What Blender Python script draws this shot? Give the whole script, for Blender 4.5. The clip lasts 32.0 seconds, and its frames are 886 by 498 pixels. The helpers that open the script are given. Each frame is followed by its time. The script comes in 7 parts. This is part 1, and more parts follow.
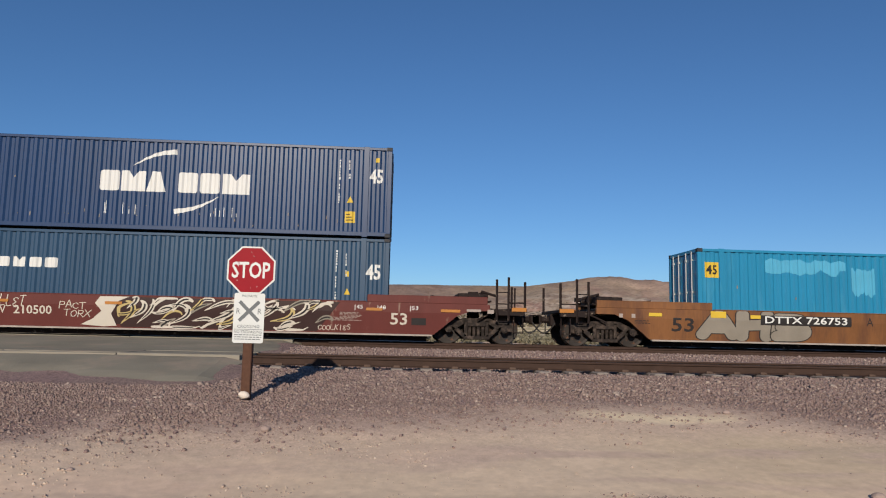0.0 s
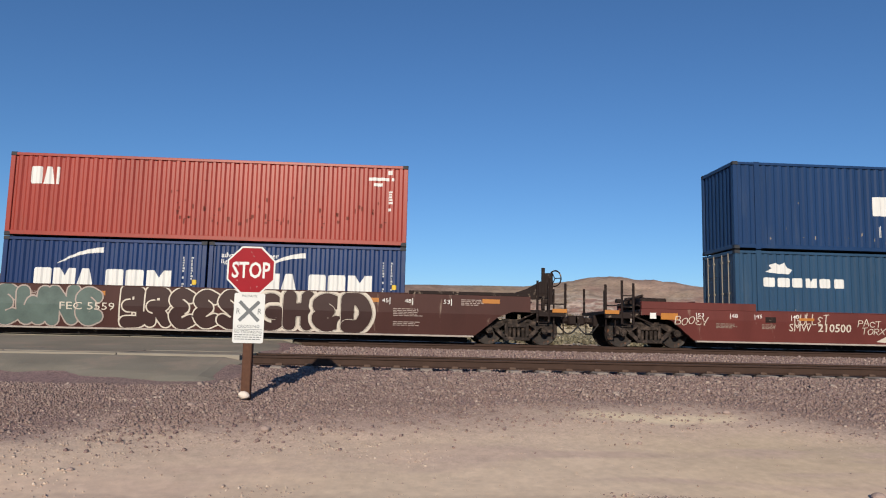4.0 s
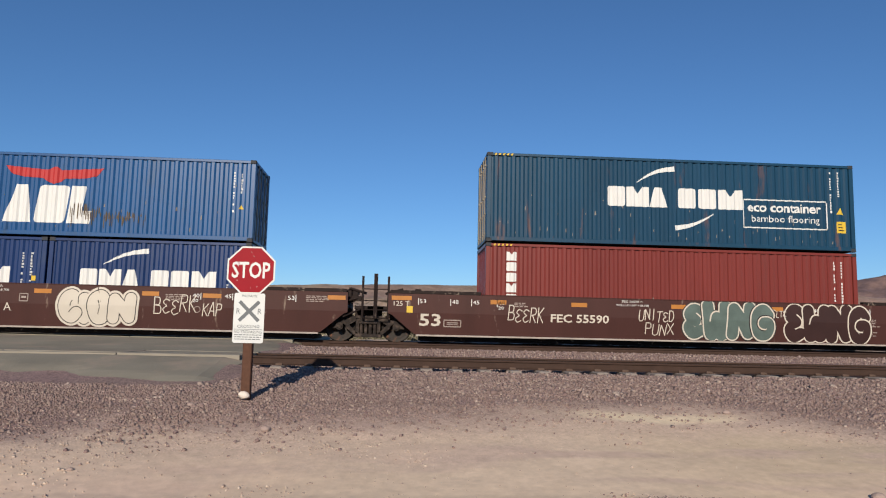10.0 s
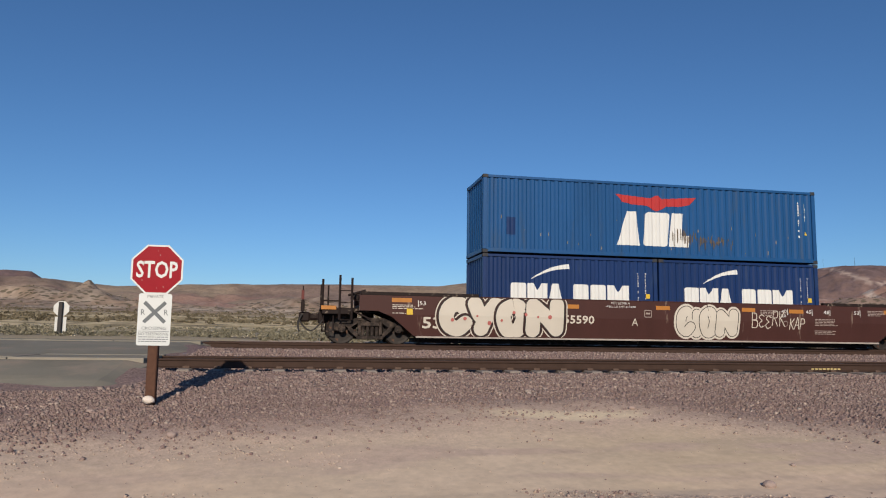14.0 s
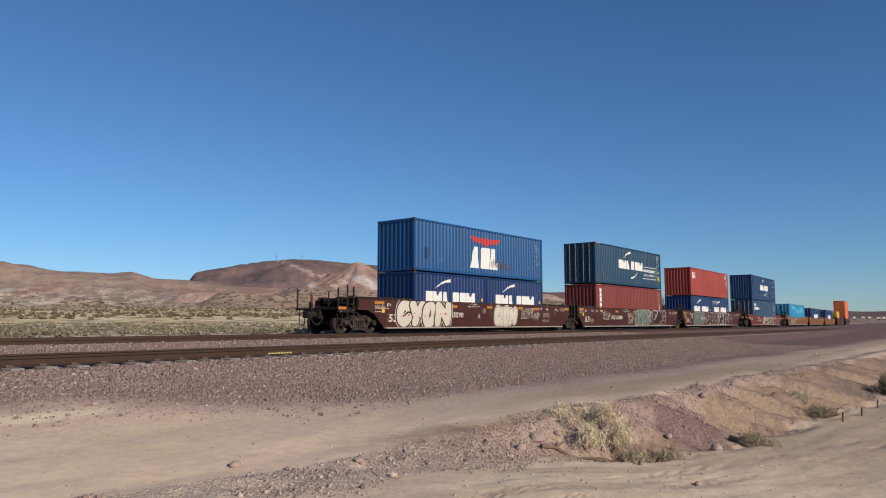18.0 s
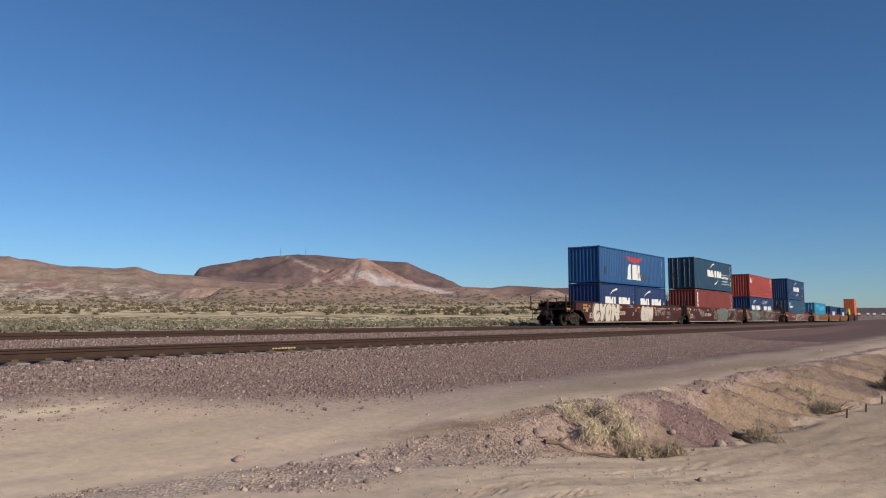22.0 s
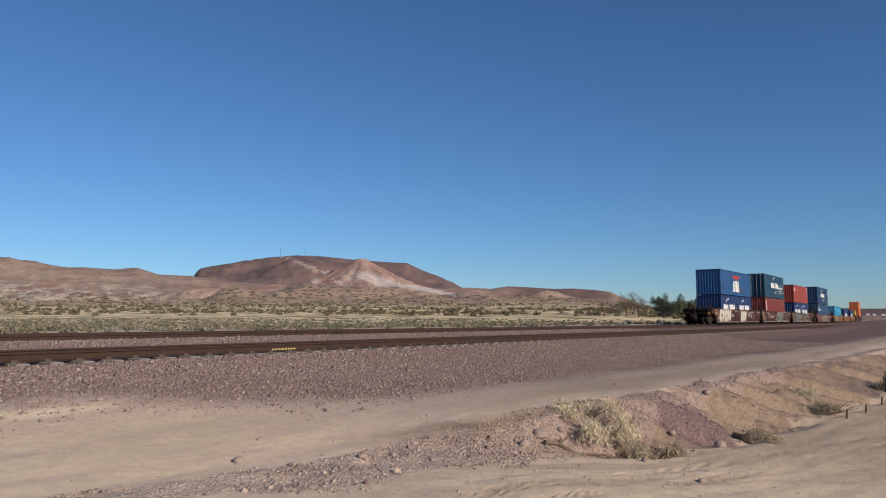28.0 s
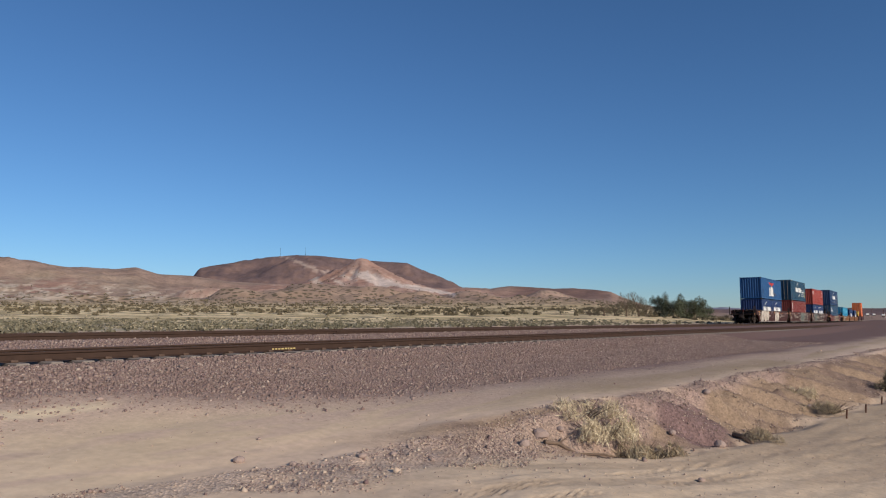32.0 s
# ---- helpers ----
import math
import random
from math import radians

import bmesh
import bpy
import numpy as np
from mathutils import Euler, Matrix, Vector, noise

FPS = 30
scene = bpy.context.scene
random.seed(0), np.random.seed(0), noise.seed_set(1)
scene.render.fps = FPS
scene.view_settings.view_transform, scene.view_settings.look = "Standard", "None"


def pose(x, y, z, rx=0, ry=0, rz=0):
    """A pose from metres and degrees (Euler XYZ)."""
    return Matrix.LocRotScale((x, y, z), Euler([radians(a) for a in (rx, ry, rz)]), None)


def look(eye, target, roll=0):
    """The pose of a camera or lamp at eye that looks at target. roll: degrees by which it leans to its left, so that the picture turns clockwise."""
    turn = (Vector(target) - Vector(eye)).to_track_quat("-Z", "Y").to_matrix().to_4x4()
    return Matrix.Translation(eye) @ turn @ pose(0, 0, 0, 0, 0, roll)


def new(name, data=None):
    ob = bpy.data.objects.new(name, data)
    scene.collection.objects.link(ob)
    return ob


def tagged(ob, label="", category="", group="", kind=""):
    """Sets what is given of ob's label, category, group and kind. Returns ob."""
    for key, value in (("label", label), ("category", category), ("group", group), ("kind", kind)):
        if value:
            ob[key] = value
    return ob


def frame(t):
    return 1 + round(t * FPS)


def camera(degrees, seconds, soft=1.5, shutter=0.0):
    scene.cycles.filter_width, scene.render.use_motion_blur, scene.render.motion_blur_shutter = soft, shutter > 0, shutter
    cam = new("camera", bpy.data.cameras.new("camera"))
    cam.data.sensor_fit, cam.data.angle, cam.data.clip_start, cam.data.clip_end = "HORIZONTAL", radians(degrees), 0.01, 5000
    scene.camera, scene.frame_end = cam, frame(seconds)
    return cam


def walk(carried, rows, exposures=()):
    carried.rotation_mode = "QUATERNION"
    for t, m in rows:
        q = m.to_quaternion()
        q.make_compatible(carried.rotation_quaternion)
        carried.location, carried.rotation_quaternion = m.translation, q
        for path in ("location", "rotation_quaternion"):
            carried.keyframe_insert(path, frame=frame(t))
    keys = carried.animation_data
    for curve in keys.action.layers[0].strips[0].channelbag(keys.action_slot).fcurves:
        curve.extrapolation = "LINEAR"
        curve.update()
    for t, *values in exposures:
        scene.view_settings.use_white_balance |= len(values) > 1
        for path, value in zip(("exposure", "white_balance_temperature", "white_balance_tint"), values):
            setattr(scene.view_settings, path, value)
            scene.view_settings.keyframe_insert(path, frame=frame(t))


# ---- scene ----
EXPO, KELVIN, TINT = 0.0, 5700, 6
# World: x runs along the railway to the right, y away from the camera's side, z up; z = 0 is the top of the far track's rails.
cam = camera(63.75, 32.0, soft=1.1, shutter=0.0)


def aim(x, y, z, yaw, pitch, roll):
    return pose(x, y, z, 90 + pitch, 0, yaw) @ pose(0, 0, 0, 0, 0, roll)


CAMERA_ROWS = [
    (0.0, 0.0, 0.0, 0.37, -3.614, 6.588, 1.289),
    (13.0, 0.0, 0.0, 0.37, -3.614, 6.588, 1.289),
    (13.4, 0.0, 0.0, 0.37, -3.63, 6.588, 1.28),
    (13.5, -0.001, 0.0, 0.37, -3.719, 6.621, 1.207),
    (14.0, -0.020, 0.007, 0.374, -10.531, 6.708, 0.868),
    (14.5, -0.060, 0.019, 0.381, -21.676, 6.480, 0.538),
    (15.0, -0.109, 0.035, 0.390, -30.843, 6.400, 0.324),
    (15.5, -0.159, 0.051, 0.399, -40.146, 6.312, 0.159),
    (16.1, -0.190, 0.060, 0.404, -47.400, 6.180, 0.060),
    (16.8, -0.212, 0.068, 0.408, -50.900, 6.030, -0.030),
    (17.5, -0.218, 0.071, 0.409, -51.571, 5.962, -0.073),
    (18.0, -0.218, 0.071, 0.409, -51.962, 6.004, -0.100),
    (18.5, -0.218, 0.071, 0.409, -51.846, 5.766, -0.037),
    (19.0, -0.218, 0.071, 0.409, -51.794, 5.752, 0.010),
    (20.0, -0.218, 0.071, 0.409, -51.630, 5.640, 0.0),
    (21.0, -0.218, 0.071, 0.409, -51.669, 5.705, 0.0),
    (22.0, -0.218, 0.071, 0.409, -51.654, 5.647, 0.01),
    (23.0, -0.218, 0.071, 0.409, -51.717, 5.718, 0.03),
    (24.0, -0.218, 0.071, 0.409, -51.708, 5.722, 0.03),
    (25.0, -0.218, 0.071, 0.409, -51.678, 5.710, 0.0),
    (25.5, -0.218, 0.071, 0.409, -51.655, 5.680, 0.0),
    (28.0, -0.218, 0.071, 0.409, -51.663, 5.712, 0.0),
    (30.0, -0.218, 0.071, 0.409, -51.666, 5.705, 0.0),
    (32.0, -0.218, 0.071, 0.409, -51.670, 5.690, 0.0),
]
# the camera's own exposure drifts a little as the train passes
EXPOSURE = ((0.0, -0.10), (1.0, -0.06), (2.0, -0.06), (3.0, 0.05), (6.0, 0.05), (7.0, 0.0), (8.0, -0.04), (10.0, 0.06), (11.0, 0.06), (12.0, 0.0), (13.0, -0.01), (14.0, -0.11), (15.5, -0.08), (18.0, 0.03), (20.0, 0.0), (22.0, -0.04), (32.0, -0.04))
walk(cam, [(r[0], aim(*r[1:])) for r in CAMERA_ROWS], exposures=[(s, EXPO + e, KELVIN, TINT) for s, e in EXPOSURE])

# ---- light: a low clear sun behind the camera, blue desert sky ----
SUN_EL, SUN_AZ = radians(22.8), radians(9.5)
world = bpy.data.worlds.new("sky")
scene.world = world
world.use_nodes = True
wn = world.node_tree.nodes
sky = wn.new("ShaderNodeTexSky")
sky.sky_type, sky.sun_disc = "NISHITA", False
sky.sun_elevation, sky.sun_rotation = SUN_EL, math.pi + SUN_AZ
sky.altitude, sky.air_density, sky.dust_density, sky.ozone_density = 900, 1.0, 0.25, 5.5
wn["Background"].inputs["Strength"].default_value = 0.085
world.node_tree.links.new(sky.outputs[0], wn["Background"].inputs["Color"])
sun = new("sun", bpy.data.lights.new("sun", "SUN"))
sun.data.energy, sun.data.angle, sun.data.color = 5.2, radians(0.53), (1.0, 0.80, 0.58)
sun.matrix_basis = look((0, 0, 30), (math.sin(SUN_AZ) * 30, math.cos(SUN_AZ) * 30, 30 - math.tan(SUN_EL) * 30))


# ---- small tools ----
def smooth(a, b, x):
    t = np.clip((np.asarray(x, float) - a) / (b - a), 0, 1)
    return t * t * (3 - 2 * t)


def vnoise(x, y, seed=0):
    """Value noise on a unit lattice, 0 to 1, for arrays."""
    x, y = np.asarray(x, float), np.asarray(y, float)
    xi, yi = np.floor(x).astype(np.int64), np.floor(y).astype(np.int64)
    fx, fy = x - xi, y - yi
    fx, fy = fx * fx * (3 - 2 * fx), fy * fy * (3 - 2 * fy)

    def h(i, j):
        n = (i * 374761393 + j * 668265263 + seed * 974634777) & 0x7FFFFFFF
        n = ((n ^ (n >> 13)) * 1274126177) & 0x7FFFFFFF
        return ((n ^ (n >> 16)) & 0xFFFF) / 65535.0
    return (h(xi, yi) * (1 - fx) + h(xi + 1, yi) * fx) * (1 - fy) + (h(xi, yi + 1) * (1 - fx) + h(xi + 1, yi + 1) * fx) * fy


def fbm(x, y, seed=0, octaves=4):
    total, amp, norm = 0, 1.0, 0.0
    for k in range(octaves):
        total = total + amp * vnoise(x * 2 ** k + 17.3 * k, y * 2 ** k - 9.1 * k, seed + k)
        norm += amp
        amp *= 0.5
    return total / norm


TINY = ("code_column", "stencil_print", "graffiti_linework", "small_print", "label_print", "scrapes", "scrape_marks", "mural_strokes", "mural_shadows", "graffiti_dots", "graffiti_tag", "notice_words", "code_line", "rust_stain", "bolts", "data_panel")


def part(name, bm, material, parent, label="", soft=False):
    me = bpy.data.meshes.new(name)
    bmesh.ops.recalc_face_normals(bm, faces=bm.faces[:])
    if soft:
        for f in bm.faces:
            f.smooth = True
    bm.to_mesh(me)
    bm.free()
    me.materials.append(material)
    ob = new(name, me)
    ob.parent = parent
    if label:
        ob["label"] = label
    if name in TINY:
        ob["kind"] = "stuff"
    return ob


def shared(name, me, parent, m, label=""):
    ob = new(name, me)
    ob.parent, ob.matrix_basis = parent, m
    if label:
        ob["label"] = label
    return ob


def thing(name, label, category, group="", kind=""):
    return tagged(new(name), label, category, group, kind)


def block(bm, x0, x1, y0, y1, z0, z1, bevel=0.0):
    """An axis-aligned box between the bounds, with an optional small bevel."""
    v = [bm.verts.new((x, y, z)) for x in (x0, x1) for y in (y0, y1) for z in (z0, z1)]
    faces = [bm.faces.new([v[i] for i in q]) for q in
             ((0, 1, 3, 2), (4, 6, 7, 5), (0, 4, 5, 1), (2, 3, 7, 6), (0, 2, 6, 4), (1, 5, 7, 3))]
    if bevel:
        edges = list({e for f in faces for e in f.edges})
        bmesh.ops.bevel(bm, geom=edges, offset=bevel, segments=1, affect="EDGES")
    return bm


def rod(bm, p, q, r, n=8, r2=None):
    """A cylinder from p to q."""
    p, q = Vector(p), Vector(q)
    d = q - p
    m = Matrix.Translation((p + q) / 2) @ d.to_track_quat("Z", "Y").to_matrix().to_4x4()
    bmesh.ops.create_cone(bm, cap_ends=True, segments=n, radius1=r, radius2=r if r2 is None else r2, depth=d.length, matrix=m)
    return bm


def plate(bm, pts, y0, y1):
    """A plate with the outline pts (x, z), between y0 and y1."""
    a = [bm.verts.new((x, y0, z)) for x, z in pts]
    b = [bm.verts.new((x, y1, z)) for x, z in pts]
    bm.faces.new(a)
    bm.faces.new(b[::-1])
    n = len(pts)
    for i in range(n):
        bm.faces.new((a[i], b[i], b[(i + 1) % n], a[(i + 1) % n]))
    return bm


def flat(bm, pts, y):
    """A flat outline pts (x, z) at y, facing -y."""
    bm.faces.new([bm.verts.new((x, y, z)) for x, z in pts])
    return bm


def round_rect(x0, x1, z0, z1, r, n=4):
    pts = []
    for cx, cz, a0 in ((x1 - r, z1 - r, 0), (x0 + r, z1 - r, 90), (x0 + r, z0 + r, 180), (x1 - r, z0 + r, 270)):
        for k in range(n + 1):
            a = radians(a0 + 90 * k / n)
            pts.append((cx + r * math.cos(a), cz + r * math.sin(a)))
    return pts


def stroke(bm, pts, widths, y):
    """A flat tapered brush stroke along the points (x, z) at y."""
    n = len(pts)
    rows = []
    for i in range(n):
        a, b = pts[max(i - 1, 0)], pts[min(i + 1, n - 1)]
        dx, dz = b[0] - a[0], b[1] - a[1]
        k = math.hypot(dx, dz) or 1
        w = widths[i] / 2
        rows.append((bm.verts.new((pts[i][0] - dz / k * w, y, pts[i][1] + dx / k * w)),
                     bm.verts.new((pts[i][0] + dz / k * w, y, pts[i][1] - dx / k * w))))
    for i in range(n - 1):
        bm.faces.new((rows[i][0], rows[i][1], rows[i + 1][1], rows[i + 1][0]))
    return bm


def lettering(bm, text, x, z, height, y, width=None, bold=0.0, vertical=False):
    """Letters of the built-in font as flat geometry at y, with the lower left corner at (x, z); squeezed to the width if given."""
    cu = bpy.data.curves.new("letters", "FONT")
    cu.body, cu.size, cu.offset, cu.resolution_u = text, 1.0, bold, 2
    ob = bpy.data.objects.new("letters", cu)
    scene.collection.objects.link(ob)
    bpy.context.view_layer.update()
    me = bpy.data.meshes.new_from_object(ob.evaluated_get(bpy.context.evaluated_depsgraph_get()))
    bpy.data.objects.remove(ob)
    co = np.array([v.co[:] for v in me.vertices])
    if len(co) == 0:
        return bm
    lo, hi = co.min(0), co.max(0)
    k = height / max(hi[1] - lo[1], 1e-6)
    kx = width / max(hi[0] - lo[0], 1e-6) if width else k
    vs = [bm.verts.new((x + (c[0] - lo[0]) * kx, y, z + (c[1] - lo[1]) * k)) for c in co]
    for f in me.polygons:
        try:
            bm.faces.new([vs[i] for i in f.vertices])
        except ValueError:
            pass
    bpy.data.meshes.remove(me)
    return bm


def islands(bm):
    """Splits a mesh into its separate pieces, from the lowest x upwards."""
    seen, out = set(), []
    bm.verts.index_update()
    for v in bm.verts:
        if v in seen:
            continue
        group, todo = [], [v]
        seen.add(v)
        while todo:
            u = todo.pop()
            group.append(u)
            for e in u.link_edges:
                w = e.other_vert(u)
                if w not in seen:
                    seen.add(w)
                    todo.append(w)
        piece, copy = bmesh.new(), {}
        for u in group:
            copy[u] = piece.verts.new(u.co)
        for f in {f for u in group for f in u.link_faces}:
            piece.faces.new([copy[u] for u in f.verts])
        out.append((min(u.co.x for u in group), piece))
    bm.free()
    return [p for x, p in sorted(out, key=lambda q: q[0])]


# ---- materials ----
def material(name, colour, rough=0.6, metal=0.0, vary=0.25, scale=3.0, fine=40.0, bump=0.15, dirt=None, dirt_amount=0.35, streak=False, spec=0.22):
    """Painted or raw surface: colour broken up at two scales, an optional dirt or rust layer with its own shape, and fine relief."""
    m = bpy.data.materials.new(name)
    m.use_nodes = True
    t = m.node_tree
    n, link = t.nodes, t.links.new
    b = n["Principled BSDF"]
    co = n.new("ShaderNodeTexCoord")
    mp = n.new("ShaderNodeMapping")
    link(co.outputs["Object"], mp.inputs["Vector"])
    if streak:
        mp.inputs["Scale"].default_value = (1.0, 1.0, 0.18)
    big, small = n.new("ShaderNodeTexNoise"), n.new("ShaderNodeTexNoise")
    for node, s, d in ((big, scale, 5), (small, fine, 3)):
        node.inputs["Scale"].default_value, node.inputs["Detail"].default_value = s, d
        link(mp.outputs[0], node.inputs["Vector"])
    mix = n.new("ShaderNodeMix")
    mix.data_type = "RGBA"
    lo = [c * (1 - vary) for c in colour]
    hi = [min(1, c * (1 + vary)) for c in colour]
    mix.inputs[6].default_value, mix.inputs[7].default_value = (*lo, 1), (*hi, 1)
    add = n.new("ShaderNodeMath")
    add.operation = "MULTIPLY_ADD"
    add.inputs[1].default_value = 0.45
    link(small.outputs["Fac"], add.inputs[0])
    sub = n.new("ShaderNodeMath")
    sub.operation = "MULTIPLY_ADD"
    sub.inputs[1].default_value, sub.inputs[2].default_value = 1.3, -0.37
    link(big.outputs["Fac"], sub.inputs[0])
    link(sub.outputs[0], add.inputs[2])
    link(add.outputs[0], mix.inputs[0])
    out = mix.outputs[2]
    if dirt:
        dn, ramp, dm = n.new("ShaderNodeTexNoise"), n.new("ShaderNodeValToRGB"), n.new("ShaderNodeMix")
        dn.inputs["Scale"].default_value, dn.inputs["Detail"].default_value, dn.inputs["Roughness"].default_value = scale * 1.7, 8, 0.65
        link(mp.outputs[0], dn.inputs["Vector"])
        ramp.color_ramp.elements[0].position, ramp.color_ramp.elements[1].position = 0.66 - dirt_amount * 0.35, 0.80 - dirt_amount * 0.2
        link(dn.outputs["Fac"], ramp.inputs[0])
        dm.data_type = "RGBA"
        dm.inputs[7].default_value = (*dirt, 1)
        link(ramp.outputs[0], dm.inputs[0])
        link(out, dm.inputs[6])
        out = dm.outputs[2]
    link(out, b.inputs["Base Color"])
    b.inputs["Roughness"].default_value, b.inputs["Metallic"].default_value = rough, metal
    b.inputs["Specular IOR Level"].default_value = spec
    if bump:
        bn = n.new("ShaderNodeBump")
        bn.inputs["Strength"].default_value, bn.inputs["Distance"].default_value = bump, 0.01
        link(small.outputs["Fac"], bn.inputs["Height"])
        link(bn.outputs[0], b.inputs["Normal"])
    return m


RUST = (0.16, 0.07, 0.035)
DUST = (0.34, 0.27, 0.21)
M_NAVY = material("navy container paint", (0.012, 0.034, 0.100), 0.36, 0, 0.18, 1.2, 30, 0.05, (0.028, 0.05, 0.11), 0.22, True, spec=0.30)
M_SLATE = material("faded slate blue paint", (0.023, 0.055, 0.108), 0.36, 0, 0.16, 1.2, 30, 0.05, (0.045, 0.075, 0.12), 0.25, True, spec=0.30)
M_TEAL = material("dark teal blue paint", (0.0095, 0.041, 0.082), 0.36, 0, 0.25, 1.2, 30, 0.05, RUST, 0.16, True, spec=0.30)
M_COBALT = material("cobalt blue paint", (0.014, 0.064, 0.185), 0.36, 0, 0.22, 1.2, 30, 0.05, (0.03, 0.06, 0.12), 0.25, True, spec=0.30)
M_ROYAL = material("royal blue paint", (0.009, 0.026, 0.098), 0.36, 0, 0.22, 1.2, 30, 0.05, (0.03, 0.05, 0.1), 0.2, True, spec=0.30)
M_RED = material("sun-faded orange red paint", (0.25, 0.038, 0.026), 0.36, 0, 0.2, 1.2, 30, 0.05, (0.20, 0.04, 0.026), 0.25, True, spec=0.30)
M_MAROON = material("dull brick red paint", (0.145, 0.026, 0.020), 0.36, 0, 0.2, 1.2, 30, 0.05, (0.12, 0.028, 0.022), 0.25, True, spec=0.30)
M_TURQ = material("bright turquoise paint", (0.026, 0.190, 0.345), 0.36, 0, 0.16, 1.2, 30, 0.05, (0.055, 0.23, 0.37), 0.3, True, spec=0.30)
M_YELLOWBOX = material("ochre yellow container paint", (0.5, 0.33, 0.06), 0.36, 0, 0.2, 1.2, 30, 0.05, spec=0.30)
M_ORANGEBOX = material("orange container paint", (0.52, 0.13, 0.04), 0.36, 0, 0.2, 1.2, 30, 0.05, spec=0.30)
M_CAR_BROWN = material("oxide brown freight car paint", (0.049, 0.0180, 0.0150), 0.6, 0, 0.22, 1.6, 35, 0.08, DUST, 0.10, True)
M_CAR_RED = material("red brown freight car paint", (0.100, 0.025, 0.021), 0.6, 0, 0.22, 1.6, 35, 0.08, DUST, 0.10, True)
M_CAR_YELLOW = material("weathered rusty yellow car paint", (0.170, 0.075, 0.028), 0.65, 0, 0.30, 1.2, 25, 0.1, (0.095, 0.042, 0.024), 0.55, True)
M_CAR_DARK = material("grimy dark brown steel", (0.015, 0.009, 0.008), 0.75, 0, 0.3, 3, 40, 0.15, DUST, 0.2)
M_TRUCK = material("dusty black cast steel", (0.020, 0.015, 0.013), 0.8, 0, 0.35, 4, 45, 0.2, (0.085, 0.062, 0.050), 0.55)
M_WHEEL = material("dark worn wheel steel", (0.03, 0.025, 0.023), 0.6, 0.3, 0.3, 5, 40, 0.15, RUST, 0.3)
M_WHEEL_RUST = material("bright rusty wheel rim", (0.24, 0.085, 0.03), 0.7, 0.1, 0.3, 6, 40, 0.15)
# dusty grey, kept pale so the flange reads as a sunlit line
M_FLANGE = material("dust grey sill edge with sun catch in its tone", (0.32, 0.28, 0.25), 0.8, 0, 0.25, 4, 50, 0.1)
M_POST_STEEL = material("grimy dark corner post steel", (0.030, 0.033, 0.040), 0.65, 0.0, 0.3, 4, 40, 0.15, (0.075, 0.052, 0.042), 0.35)
M_WHITE = material("white lettering paint", (0.60, 0.60, 0.585), 0.5, 0, 0.05, 2, 30, 0.03)
M_CREAM = material("cream spray paint", (0.50, 0.455, 0.39), 0.55, 0, 0.07, 2, 30, 0.03)
M_PALE = material("faint white stencil paint", (0.30, 0.25, 0.225), 0.6, 0, 0.15, 5, 60, 0.03)
M_BLACKP = material("black spray paint", (0.025, 0.022, 0.022), 0.5, 0, 0.2, 2, 30, 0.03)
M_TEALP = material("grey green spray paint", (0.085, 0.115, 0.105), 0.55, 0, 0.3, 2.5, 30, 0.03)
M_BROWNP = material("dark plum spray paint", (0.034, 0.016, 0.015), 0.55, 0, 0.2, 2, 30, 0.03)
M_GREYP = material("grey spray paint", (0.22, 0.195, 0.16), 0.55, 0, 0.2, 2, 30, 0.03)
M_OCHREP = material("pale ochre spray paint", (0.42, 0.33, 0.14), 0.55, 0, 0.15, 2, 30, 0.03)
M_REFLECT = material("amber reflector strip", (0.36, 0.15, 0.03), 0.4, 0, 0.15, 3, 40, 0.03)
M_YELLOW = material("yellow label", (0.55, 0.38, 0.035), 0.5, 0, 0.08, 3, 40, 0.03)
M_LOGORED = material("red logo paint", (0.36, 0.03, 0.03), 0.5, 0, 0.1, 3, 40, 0.03)
M_SIGNRED = material("red reflective sign sheet", (0.235, 0.005, 0.013), 0.45, 0, 0.08, 5, 90, 0.02, spec=0.1)
M_SIGNWHITE = material("white reflective sign sheet", (0.56, 0.575, 0.57), 0.4, 0, 0.04, 5, 90, 0.02)
M_SIGNGREY = material("faded black sign ink", (0.12, 0.13, 0.14), 0.5, 0, 0.1, 5, 60, 0.0)
M_ALU = material("bare aluminium sign back", (0.45, 0.45, 0.44), 0.5, 0.3, 0.06, 5, 60, 0.02)
M_WOODPOST = material("weathered brown timber post", (0.085, 0.042, 0.027), 0.85, 0, 0.35, 14, 90, 0.4)
M_RAIL = material("rusty rail steel", (0.045, 0.026, 0.019), 0.8, 0.0, 0.25, 6, 50, 0.15)
M_RAILHEAD = material("worn rail head", (0.062, 0.044, 0.036), 0.6, 0.2, 0.15, 6, 50, 0.05)
M_TIE = material("dusty concrete tie", (0.23, 0.195, 0.17), 0.9, 0, 0.2, 6, 60, 0.3)
M_CLIP = material("rusty rail clip", (0.11, 0.072, 0.054), 0.7, 0.2, 0.3, 8, 50, 0.2)
M_ASPHALT = material("sun-bleached grey asphalt", (0.208, 0.190, 0.152), 0.95, 0, 0.28, 0.55, 70, 0.6, (0.29, 0.235, 0.185), 0.42)
M_PANEL = material("pale concrete crossing panel", (0.24, 0.215, 0.175), 0.92, 0, 0.15, 2, 60, 0.3)
# ---- the line of the railway: straight, then a slow bend away ----
TRACK_Y, NEAR_Y = 23.46, 16.0
_d = np.arange(-120, 1400, 0.5)
_psi = np.radians(2.9) * smooth(45, 100, _d) + np.radians(3.2) * smooth(100, 240, _d)
_px = np.concatenate([[0], np.cumsum(np.cos(_psi[:-1]) * 0.5)]) - 120
_py = np.concatenate([[0], np.cumsum(np.sin(_psi[:-1]) * 0.5)])


